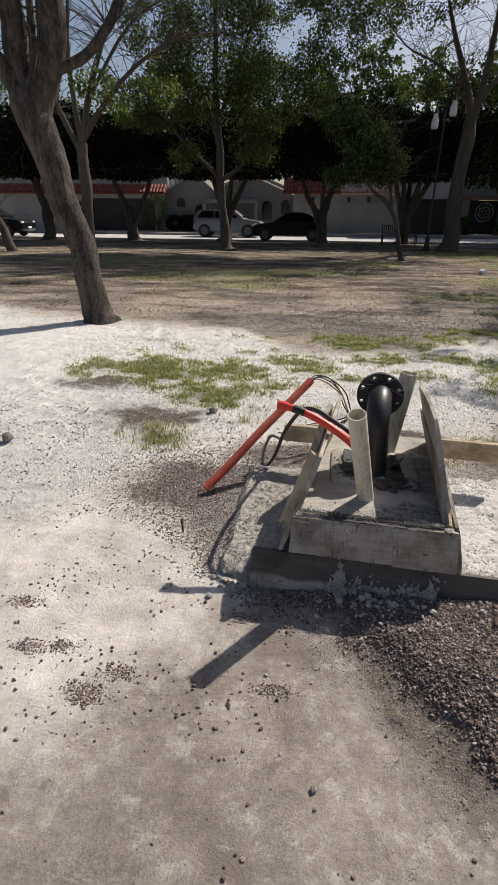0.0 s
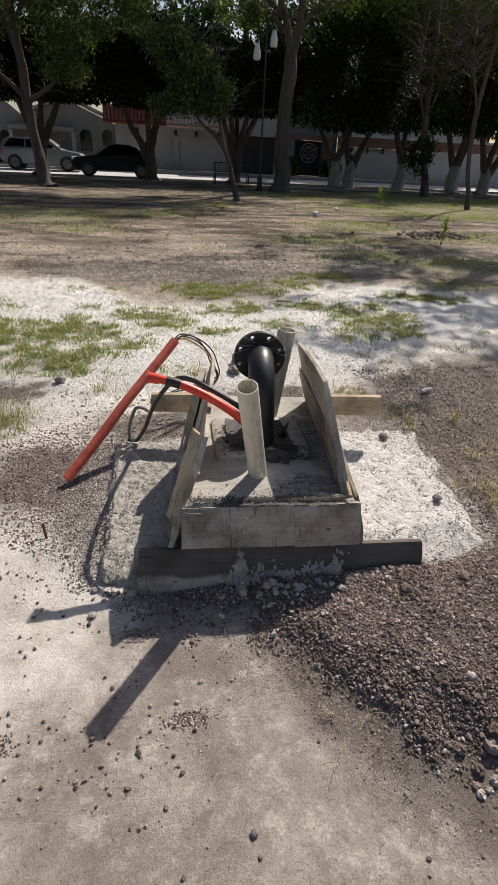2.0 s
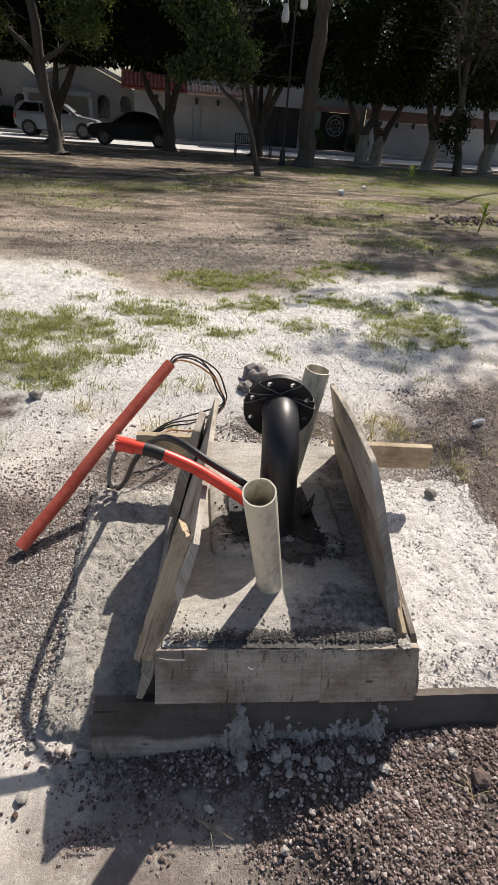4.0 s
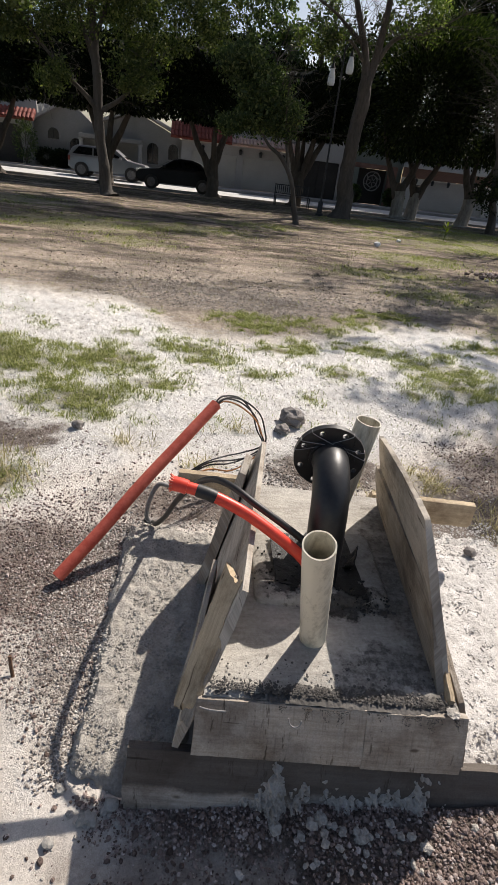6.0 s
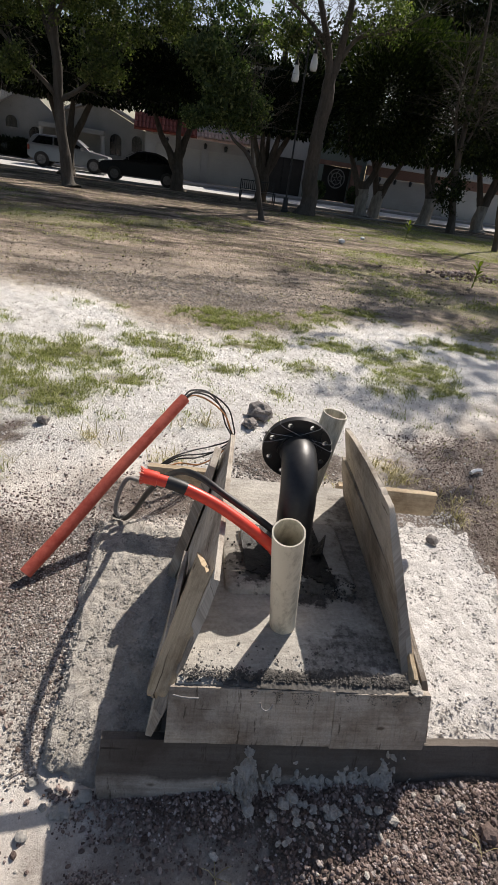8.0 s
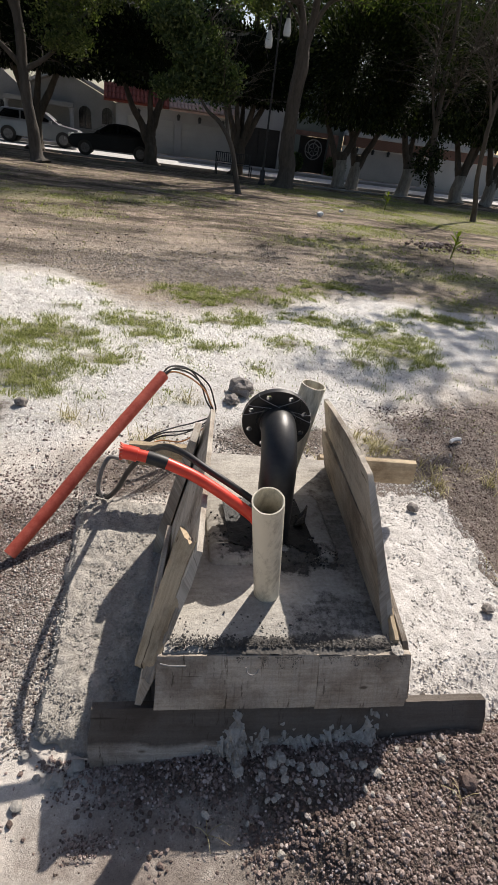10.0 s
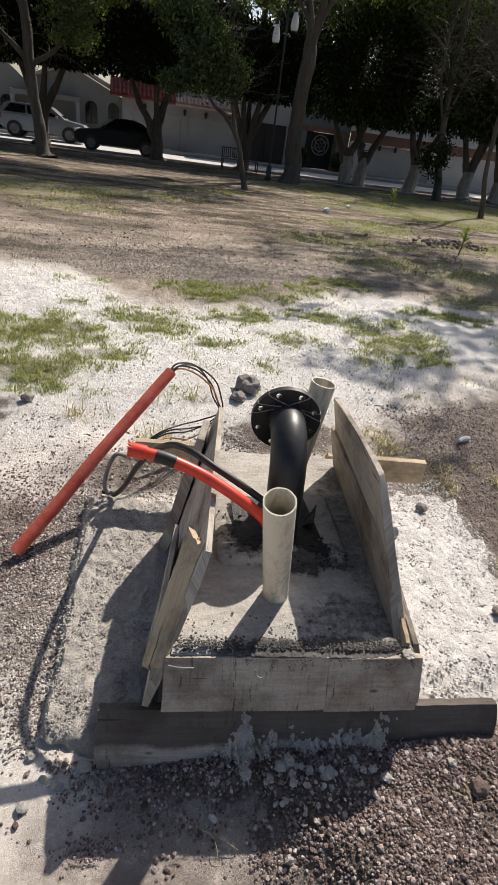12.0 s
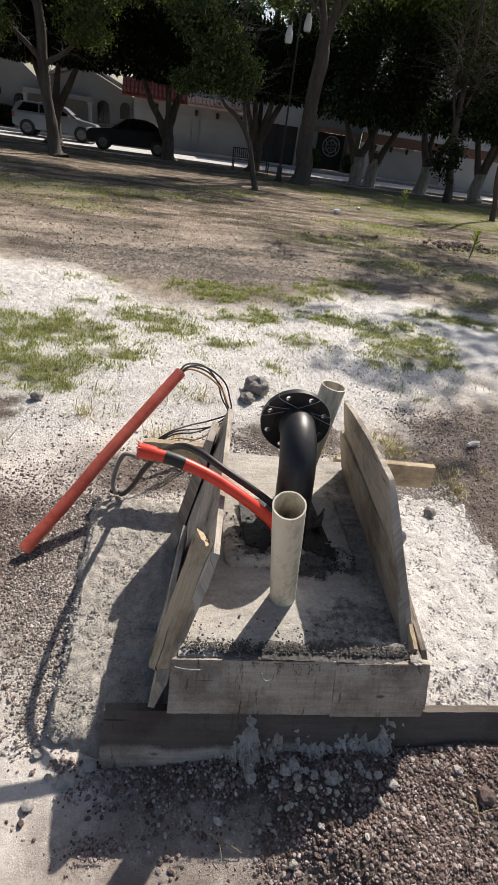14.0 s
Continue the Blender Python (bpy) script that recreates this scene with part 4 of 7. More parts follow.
def black_elbow():
    th = thing("flanged_elbow", (0.645, 2.275, 0.36), "glossy black steel elbow pipe with an eight-hole flange", "pipe")
    c, yaw, tilt = Vector((0.633, 2.478, 0.713)), radians(-8), radians(4)
    ax = Vector((-math.sin(yaw) * math.cos(tilt), math.cos(yaw) * math.cos(tilt), math.sin(tilt)))
    foot = c - ax * 0.205
    pts = [Vector((foot.x + 0.012, foot.y - 0.005, 0.34)), Vector((foot.x + 0.008, foot.y, 0.45)), Vector((foot.x + 0.004, foot.y, 0.54))]
    for k in range(1, 10):
        a = math.pi / 2 * k / 9
        pts.append(Vector((foot.x, foot.y, 0.713 - 0.15)) + ax * (0.15 * (1 - math.cos(a))) + Vector((0, 0, 0.15 * math.sin(a))))
    pts.append(c - ax * 0.012)
    part("pipe_body", hollow(bmesh.new(), pts, 0.057, 0.051, 40), BLACK, th, smooth=True)
    # flange ring with eight through holes
    bm = bmesh.new()
    side = ax.cross(Vector((0, 0, 1))).normalized()
    up = side.cross(ax)
    def at(r, a, d):
        return c + (side * math.cos(a) + up * math.sin(a)) * r + ax * d
    holes, r_hole, bc, ro, ri, m = 8, 0.0095, 0.0953, 0.1145, 0.0555, 8
    for d, flip in ((-0.011, 0), (0.011, 1)):
        for h in range(holes):
            a0 = 2 * math.pi * (h + 0.5) / holes
            half = math.pi / holes
            hc = [bm.verts.new(at(bc, a0, d) + ((side * -math.sin(a0) + up * math.cos(a0)) * math.sin(q) + (side * math.cos(a0) + up * math.sin(a0)) * math.cos(q)) * r_hole) for q in [2 * math.pi * k / 16 for k in range(16)]]
            outer = []
            for k in range(16):
                q = 2 * math.pi * k / 16
                u, w = math.cos(q), math.sin(q)
                f = 1 / max(abs(u), abs(w))
                u, w = u * f, w * f
                r = (ro if u > 0 else ri) * abs(u) + bc * (1 - abs(u))
                outer.append(bm.verts.new(at(r, a0 + half * w, d)))
            for k in range(16):
                j = (k + 1) % 16
                q = (hc[k], hc[j], outer[j], outer[k])
                bm.faces.new(q if flip else q[::-1])
    bmesh.ops.remove_doubles(bm, verts=bm.verts, dist=1e-5)
    bm.edges.ensure_lookup_table()
    # walls of rim, bore and holes
    for r, n, ctr in [(ro, 64, None), (ri, 64, None)] + [(r_hole, 16, h) for h in range(holes)]:
        prev = None
        first = None
        for k in range(n):
            q = 2 * math.pi * k / n
            if ctr is None:
                pr = [bm.verts.new(at(r, q, d)) for d in (-0.011, 0.011)]
            else:
                a0 = 2 * math.pi * (ctr + 0.5) / holes
                dv = ((side * -math.sin(a0) + up * math.cos(a0)) * math.sin(q) + (side * math.cos(a0) + up * math.sin(a0)) * math.cos(q)) * r
                pr = [bm.verts.new(at(bc, a0, d) + dv) for d in (-0.011, 0.011)]
            if prev:
                bm.faces.new((prev[0], pr[0], pr[1], prev[1]))
            else:
                first = pr
            prev = pr
        bm.faces.new((prev[0], first[0], first[1], prev[1]))
    part("flange", bm, BLACK, th, "black flange with eight bolt holes", smooth=True)
    # weld collar behind the flange
    part("weld_collar", hollow(bmesh.new(), [c - ax * 0.030, c - ax * 0.011], 0.066, 0.0572, 40), BLACK, th, smooth=True)
    # thin wire tied round the neck
    w = [at(0.068 + 0.01 * math.sin(3 * q), q, -0.020 - 0.004 * math.sin(2 * q)) for q in [k * 0.35 for k in range(19)]]
    part("tie_wire", tube(bmesh.new(), smooth_path([at(0.108, 2.75, -0.014)] + w + [at(0.112, 0.9, -0.014)], 2), 0.0014, 6), RUBBER, th, "thin dark tie wire")
    for k, (a0, a1, sag) in enumerate(((2.6, 0.35, 0.012), (2.95, 1.0, 0.006), (0.1, 2.2, 0.016))):
        p, q = at(0.110, a0, -0.016), at(0.108, a1, -0.016)
        m0 = at(0.060, (a0 + a1) / 2, -0.020) + Vector((0, -sag, 0))
        part("tie_wire", tube(bmesh.new(), smooth_path([at(0.116, a0, 0.0), p, p.lerp(m0, .6), m0, q.lerp(m0, .6), q, at(0.116, a1, 0.0)], 4), 0.0013, 6), CABLE_GREY, th, "thin steel tie wire across the flange")
    return th


black_elbow()


def tar_flap(corners, label, seed):
    """A stiff black sheet corner sticking out of the mortar round the pipe."""
    a, b, c = (Vector(q) for q in corners)
    bm = bmesh.new()
    n = 8
    rows = []
    nrm = (b - a).cross(c - a).normalized()
    for side in (0, 1):
        grid = {}
        for i in range(n + 1):
            for j in range(n + 1 - i):
                s, t = i / n, j / n
                p = a + (b - a) * s + (c - a) * t
                p += nrm * (noise.noise((s * 3, t * 3, seed)) * 0.008 - side * 0.006)
                grid[i, j] = bm.verts.new(p)
        rows.append(grid)
    f, k = rows
    for g, flip in ((f, 0), (k, 1)):
        for i in range(n):
            for j in range(n - i):
                t = (g[i, j], g[i + 1, j], g[i, j + 1])
                bm.faces.new(t[::-1] if flip else t)
                if i + j < n - 1:
                    t = (g[i + 1, j], g[i + 1, j + 1], g[i, j + 1])
                    bm.faces.new(t[::-1] if flip else t)
    edge = [(i, 0) for i in range(n + 1)] + [(n - j, j) for j in range(1, n + 1)] + [(0, j) for j in range(n - 1, 0, -1)]
    for q in range(len(edge)):
        e0, e1 = edge[q], edge[(q + 1) % len(edge)]
        bm.faces.new((f[e1], f[e0], k[e0], k[e1]))
    return solo("tar_sheet_flap", bm, TAR, a, label, "sheet", "tar sheet flaps")


def tar_skirt():
    """A torn black sheet lying flat round the foot of the elbow, its front edge ragged, one corner lifted."""
    bm = bmesh.new()
    n = 56
    nl, nr, fr, fl = (Vector(q) for q in ((0.470, 2.150, 0), (0.752, 2.150, 0), (0.748, 2.460, 0), (0.474, 2.462, 0)))
    grid = {}
    for j in range(n + 1):
        for i in range(n + 1):
            s, t = i / n, j / n
            p = (nl * (1 - s) + nr * s) * (1 - t) + (fl * (1 - s) + fr * s) * t
            p.z = 0.3925 + 0.002 * noise.noise((p.x * 40, p.y * 40, 1)) + 0.024 * max(0, t - 0.55) * max(0, 0.5 - s) * 4
            grid[i, j] = p
    made = {}
    def vert(i, j):
        if (i, j) not in made:
            made[i, j] = bm.verts.new(grid[i, j])
        return made[i, j]
    for j in range(n):
        for i in range(n):
            p = grid[i, j]
            front = float(np.interp(p.x, [.47, .52, .58, .64, .69, .72, .752], [2.25, 2.215, 2.25, 2.225, 2.205, 2.185, 2.148]))
            tear = 0.040 * noise.noise((p.x * 34, p.y * 34, 3)) + 0.022 * noise.noise((p.x * 95, p.y * 95, 7))
            hole = noise.noise((p.x * 60, p.y * 60, 11)) > 0.50 - 1.2 * max(0, 2.27 - p.y)
            if p.y > front + tear and not hole:
                bm.faces.new((vert(i, j), vert(i + 1, j), vert(i + 1, j + 1), vert(i, j + 1)))
    bmesh.ops.recalc_face_normals(bm, faces=bm.faces)
    bmesh.ops.solidify(bm, geom=list(bm.faces), thickness=.003)
    return solo("tar_sheet", bm, TAR, (0.635, 2.275, .39), "torn black tar sheet lying round the foot of the elbow", "sheet")


tar_skirt()
tar_flap(((0.700, 2.31, 0.395), (0.728, 2.29, 0.425), (0.770, 2.39, 0.420)), "small black tar sheet fold behind the pipe", 2)

g9 = np.random.default_rng(91)
bits = [(g9.normal(.735, .035), g9.normal(2.165, .028), .3905, .0012 + .0042 * g9.random() ** 2) for _ in range(110)] + [(g9.normal(.50, .04), g9.normal(2.30, .05), .3905, .0012 + .004 * g9.random() ** 2) for _ in range(70)]
stuff("tar_crumbs", rocks_mesh("tar_crumbs", [(x - .63, y - 2.2, z - .39, r) for x, y, z, r in bits], 92), TAR, (.63, 2.2, .39), "black tar crumbs on the mortar patch", "debris")

# dusty red conduit across the boards, with cables out of its upper end
def conduit():
    th = thing("red_conduit", (-0.31, 2.62, 0.03), "dusty faded red plastic conduit propped on the boards", "conduit")
    p = smooth_path([(-0.298, 2.618, 0.026), (-0.15, 2.762, 0.152), (0.0, 2.908, 0.292), (0.15, 3.052, 0.418), (0.300, 3.196, 0.545)], 6)
    part("tube_wall", hollow(bmesh.new(), p, 0.0255, 0.022, 24), RED, th, smooth=True)
    return th


conduit()


def cable(name, pts, r, mat, label, group=""):
    p = smooth_path(pts, 6)
    return solo(name, tube(bmesh.new(), p, r, 10), mat, p[0], label, "cable", group, smooth=True)


for k, (dx, dz) in enumerate(((0.0, 0.0), (0.012, 0.006), (-0.010, 0.012), (0.004, -0.012))):
    cable("black_wire", [(0.29 + dx * .3, 3.19, 0.535 + dz * .3), (0.34 + dx, 3.24, 0.555 + dz), (0.43 + dx, 3.33, 0.50 + dz * 2), (0.515 + dx * 2, 3.40, 0.40 + dz * 2), (0.56 + dx * 2, 3.44, 0.29 + dz),
                         (0.585 + dx, 3.43 + dx * 2, 0.215 + dz), (0.50 + dx * 3, 3.37, 0.175 + dz * 2), (0.40 + dx * 2, 3.31 + dz, 0.165 + dz * 3), (0.28 + dx, 3.25 + dx, 0.18 + dz * 2), (0.16, 3.20 + dz, 0.12 + dz)], 0.0042,
          COPPER if k == 3 else RUBBER, "copper-coloured wire looping from the red conduit" if k == 3 else "thin black wire looping out of the red conduit", "conduit wires")

# bright red hose with black tape, and the black cable beside it
def red_hose():
    th = thing("red_hose", (0.574, 2.262, 0.38), "bright red hose with black tape, rising from the slab", "hose")
    p = smooth_path([(0.574, 2.262, 0.372), (0.568, 2.240, 0.43), (0.536, 2.214, 0.505), (0.462, 2.212, 0.578), (0.367, 2.247, 0.632), (0.300, 2.266, 0.662), (0.236, 2.281, 0.684), (0.170, 2.295, 0.696), (0.138, 2.302, 0.700)], 6)
    part("hose_wall", hollow(bmesh.new(), p, 0.0175, 0.0145, 20), SCARLET, th, smooth=True)
    q = smooth_path([(0.262, 2.275, 0.676), (0.236, 2.281, 0.684), (0.207, 2.288, 0.690)], 5)
    part("tape", hollow(bmesh.new(), q, 0.0195, 0.0178, 20), RUBBER, th, "black tape wrapped round the hose", smooth=True)
    q = smooth_path([(0.180, 2.293, 0.694), (0.158, 2.298, 0.698), (0.132, 2.303, 0.701)], 4)
    part("flared_end", hollow(bmesh.new(), q, 0.0215, 0.0178, 20), SCARLET, th, "flared bright red hose end", smooth=True)
    bm = bmesh.new()
    fr = random.Random(4)
    for k in range(16):
        a = k * math.pi / 8
        b = Vector((0.134, 2.303 + 0.019 * math.cos(a), 0.701 + 0.019 * math.sin(a)))
        tip = b + Vector((-fr.uniform(.002, .008), 0.004 * math.cos(a), 0.008 * math.sin(a)))
        tube(bm, [b + Vector((.004, 0, 0)), tip], [.004, .0012], 4)
    part("torn_edge", bm, RED, th, "torn ragged hose edge")
    return th


red_hose()
cable("black_cable", [(0.590, 2.300, 0.375), (0.586, 2.275, 0.44), (0.552, 2.250, 0.53), (0.470, 2.248, 0.603), (0.380, 2.290, 0.648), (0.312, 2.365, 0.658), (0.257, 2.440, 0.630), (0.205, 2.55, 0.53), (0.150, 2.67, 0.38),
                      (0.105, 2.82, 0.19), (0.060, 2.93, 0.06), (0.035, 2.985, 0.025), (0.0, 3.0, 0.022)], 0.011, RUBBER, "thick black cable arching beside the red hose", "thick cables")
cable("grey_cable", [(0.125, 3.03, 0.185), (0.100, 3.01, 0.215), (0.060, 3.0, 0.222), (0.026, 2.99, 0.15), (0.012, 2.985, 0.06), (0.035, 2.98, 0.022)], 0.010, CABLE_GREY, "short grey cable end bent up from the ground", "thick cables")

# mortar strip beside the boards and crushed concrete on the other side
def pad(name, outline, z, mat, label, category, rough_z=0.012, n=40, seed=0, slope=9):
    """A rough-topped bed of material with an uneven edge; outline: four corners."""
    nl, nr, fr, fl = (Vector((*q, 0)) for q in outline)
    bm = bmesh.new()
    rows = []
    for j in range(n + 1):
        row = []
        for i in range(n + 1):
            s, t = i / n, j / n
            p = (nl * (1 - s) + nr * s) * (1 - t) + (fl * (1 - s) + fr * s) * t
            e = min(s, 1 - s, t, 1 - t)
            out = (p - (nl + nr + fr + fl) / 4)
            p += out * (0.16 * noise.noise((p.x * 6, p.y * 6, seed)) + 0.10 * noise.noise((p.x * 20, p.y * 20, seed))) * (1 - min(1, e * 5))
            p.z = -0.02 + (z + 0.02) * min(1, e * slope) ** 0.7 + rough_z * (noise.noise((p.x * 12, p.y * 12, seed)) + 0.7 * noise.noise((p.x * 38, p.y * 38, seed)))
            row.append(bm.verts.new(p))
        rows.append(row)
    for j in range(n):
        for i in range(n):
            bm.faces.new((rows[j][i], rows[j][i + 1], rows[j + 1][i + 1], rows[j + 1][i]))
    c = (nl + nr + fr + fl) / 4
    return solo(name, bm, mat, c, label, category, kind="structure", smooth=True)


pad("mortar_strip", ((-0.10, 1.875), (0.20, 1.85), (0.42, 2.95), (-0.055, 3.0)), 0.045, MORTAR, "rough grey mortar bed along the side boards", "mortar", 0.011, 150, 2, 14)
pad("concrete_bed", ((0.88, 1.70), (1.62, 1.78), (1.80, 2.96), (0.95, 3.06)), 0.058, CRUSHED, "crushed pale concrete bed beside the formwork", "concrete", 0.0065, 130, 5, 5)


# ---- trees ----
def tree(name, at, label, limbs, bark, leaf_mat, blobs, leaf_size, count, seed, category="tree", group="", twig=0, limewash=0.0, slim=0.5, droop=0.0, segs=10, twig_len=1.2):
    """limbs: lists of (x, y, z, radius) in world metres; blobs: (x, y, z, rx, ry, rz, weight) of leaf clouds."""
    th = thing(name, at, label, category, group)
    rnd = random.Random(seed)
    rng = np.random.default_rng(seed)
    tips = []
    for k, lb in enumerate(limbs):
        p = smooth_path([q[:3] for q in lb], 6)
        rr = np.interp(np.linspace(0, len(lb) - 1, len(p)), range(len(lb)), [q[3] for q in lb])
        p = [q + Vector((noise.noise(q * 1.3 + Vector((seed, 0, 0))), noise.noise(q * 1.3 + Vector((0, seed, 9))), 0)) * 0.5 * r for q, r in zip(p, rr)]
        part("trunk" if k == 0 else "limb", tube(bmesh.new(), p, list(rr), segs, wobble=0.06, seed=seed + k), bark, th, smooth=True)
        if k == 0 and limewash:
            q = [v for v in p if v.z < at[2] + limewash]
            part("limewash", tube(bmesh.new(), q, [r * 1.03 + 0.004 for r in rr[:len(q)]], segs, wobble=0.05, seed=seed + k), LIMEWASH, th, "limewashed trunk foot", smooth=True)
        tips += p[len(p) // 3:] if k or len(limbs) == 1 else []
    if twig:
        bm = bmesh.new()
        for _ in range(twig):
            b = rnd.choice(tips)
            d = Vector((rnd.gauss(0, 1), rnd.gauss(0, 1), rnd.gauss(0.35, 0.6))).normalized()
            ln = twig_len * (0.4 + rnd.random())
            q = [b, b + d * ln * 0.5 + Vector((0, 0, 0.08 * ln)), b + d * ln + Vector((rnd.gauss(0, .12), rnd.gauss(0, .12), 0.05)) * ln]
            tube(bm, smooth_path(q, 2), [0.012, 0.010, 0.008, 0.006, 0.003], 4, caps=False)
            for _s in range(2):
                c = q[1].lerp(q[2], rnd.random())
                e = c + (d + Vector((rnd.gauss(0, .7), rnd.gauss(0, .7), rnd.gauss(0, .5)))).normalized() * ln * 0.45
                tube(bm, [c, c.lerp(e, .5) + Vector((0, 0, .02)), e], [0.006, 0.004, 0.002], 3, caps=False)
        tagged(part("twig_mass", bm, bark, th), kind="stuff")
    if blobs and count:
        w = np.array([b[6] for b in blobs], float)
        w /= w.sum()
        cs = []
        for b, share in zip(blobs, w):
            n = int(count * share)
            clumps = max(6, n // 60)
            d = rng.normal(size=(clumps, 3))
            d /= np.linalg.norm(d, axis=1, keepdims=True)
            d *= (0.35 + 0.65 * rng.random((clumps, 1)) ** 0.5)
            cen = np.array(b[:3]) + d * np.array(b[3:6])
            idx = rng.integers(0, clumps, n)
            cs.append(cen[idx] + rng.normal(size=(n, 3)) * (0.10 + 0.075 * min(b[3:6])) * np.array([1, 1, 0.75]))
        me = leaves_mesh("crown", np.concatenate(cs) - np.array(at), leaf_size, seed, slim, droop)
        stuff("crown", me, leaf_mat, None, "", "", parent=th)
    return th


# the near leaning tree
tree("leaning_tree", (-2.82, 7.42, 0), "grey-brown leaning park tree with sparse light leaves",
     [[(-2.88, 7.42, -0.05, .31), (-2.89, 7.42, 0.08, .225), (-2.90, 7.42, 0.5, .19), (-2.96, 7.42, 1.1, .185), (-3.17, 7.42, 1.8, .195), (-3.35, 7.42, 2.4, .215), (-3.45, 7.42, 2.85, .24)],
      [(-3.45, 7.42, 2.7, .19), (-3.52, 7.42, 3.1, .16), (-3.55, 7.44, 3.7, .14), (-3.65, 7.5, 4.6, .11), (-3.8, 7.5, 5.6, .07), (-3.9, 7.4, 7.0, .03)],
      [(-3.36, 7.42, 2.65, .20), (-3.13, 7.40, 3.15, .18), (-2.98, 7.38, 3.7, .165), (-2.85, 7.3, 4.6, .12), (-2.6, 7.2, 6.0, .07), (-2.4, 7.1, 7.2, .03)],
      [(-3.35, 7.40, 2.6, .14), (-3.72, 7.3, 3.2, .11), (-4.3, 7.2, 3.8, .085), (-5.2, 7.1, 4.8, .05), (-6.0, 7.0, 5.8, .02)],
      [(-3.05, 7.42, 3.1, .07), (-2.6, 7.5, 3.3, .06), (-2.2, 7.6, 3.8, .06), (-1.5, 7.7, 5.0, .04), (-0.9, 7.8, 6.0, .015)],
      [(-3.32, 7.42, 2.9, .06), (-3.3, 7.45, 3.5, .045), (-3.28, 7.5, 4.3, .04), (-3.3, 7.5, 5.5, .02)]],
     BARK_NEAR, LEAF_LIGHT, [(-3.6, 7.5, 6.4, 2.2, 1.8, 1.4, 4), (-5.3, 7.2, 5.6, 1.2, 1.2, .9, 2), (-1.6, 7.6, 5.9, 1.3, 1.2, .9, 2), (-2.75, 7.6, 3.15, .14, .12, .10, .05), (-3.35, 7.55, 3.6, .10, .1, .35, .06)], 0.05, 30000, 21, twig=160, segs=20, twig_len=0.9)

# bare-branched tree behind it
tree("park_tree", (-5.6, 14.0, 0), "dark slender park tree with bare arching branches",
     [[(-5.6, 14, -.05, .2), (-5.55, 14, 1.5, .15), (-5.5, 14, 3.0, .13)],
      [(-5.5, 14, 2.9, .09), (-5.0, 14, 4.4, .07), (-4.2, 14, 6.0, .04), (-3.2, 14, 7.5, .02)],
      [(-5.5, 14, 3.0, .08), (-4.3, 13.8, 4.2, .05), (-3.0, 13.6, 4.9, .03), (-1.8, 13.5, 5.0, .012)],
      [(-5.5, 14, 2.7, .08), (-6.2, 14, 4.3, .05), (-6.8, 14, 6.5, .02)],
      [(-5.5, 14, 3.0, .08), (-5.6, 14.1, 5.0, .05), (-5.2, 14.2, 7.5, .02)],
      [(-5.2, 14, 3.9, .05), (-4.0, 13.9, 5.3, .03), (-2.6, 13.8, 5.9, .012)]],
     BARK_DARK, LEAF_LIGHT, [(-4.2, 14, 4.0, 1.4, .8, .35, 1.2), (-5.5, 14.2, 8.0, 2.2, 1.5, 1.0, 2)], 0.10, 3500, 22, twig=170, twig_len=1.3)
tree("park_tree", (-11.2, 19.7, 0), "dark small leaning park tree", [[(-11.0, 19.7, -.05, .2), (-11.4, 19.7, 1.0, .15), (-12.3, 19.7, 2.6, .11), (-13, 19.8, 4.5, .05)]],
     BARK_DARK, LEAF_MID, [(-12.6, 19.8, 5.2, 1.8, 1.4, 1.3, 1)], 0.12, 5000, 23, twig=40)

# slender tree with light foliage over the lawn
tree("lawn_tree", (-3.05, 21.9, 0), "slender grey lawn tree with light green foliage",
     [[(-3.02, 21.9, -.1, .40), (-3.06, 21.9, .15, .22), (-3.2, 21.9, 1.2, .17), (-3.28, 21.9, 2.6, .155), (-3.36, 21.9, 4.5, .14), (-3.42, 21.9, 6.8, .09), (-3.4, 21.9, 9.0, .03)],
      [(-3.3, 21.9, 2.6, .10), (-4.2, 21.8, 3.4, .06), (-5.4, 21.6, 4.6, .03)], [(-3.3, 21.9, 2.5, .09), (-2.4, 21.9, 3.1, .06), (-1.4, 21.8, 4.2, .03)],
      [(-3.35, 21.9, 3.8, .08), (-4.0, 22.2, 5.4, .05), (-4.8, 22.4, 7.0, .02)], [(-3.4, 21.9, 4.4, .08), (-2.6, 21.7, 6.0, .05), (-2.0, 21.6, 7.6, .02)]],
     BARK_PALE, LEAF_LIGHT, [(-3.4, 21.9, 6.6, 2.0, 1.6, 2.2, 5), (-5.2, 21.7, 5.3, 1.3, 1.0, 1.0, 2), (-1.6, 21.8, 5.2, 1.4, 1.0, 1.3, 2.4), (-6.2, 21.6, 4.5, .9, .8, .35, .8), (-4.6, 21.5, 3.4, .5, .4, .5, .4), (-2.0, 21.4, 3.7, .8, .6, .7, .8),
                            # last two clouds: above the view, added to throw shade on the lawn
                            (0.2, 22.2, 5.8, 1.3, 1.0, 1.2, 1.8), (-1.2, 22.3, 8.3, 1.7, 1.2, .9, 2), (1.0, 22.5, 7.6, 1.2, 1.0, 1.0, 1.2), (-5.4, 22, 7.4, 1.5, 1.0, 1.1, 1.6), (-2.5, 22, 10.6, 3.2, 2.6, 1.5, 4), (1.5, 22, 10.0, 2.2, 2.0, 1.2, 2)], 0.10, 90000, 24, twig=130)
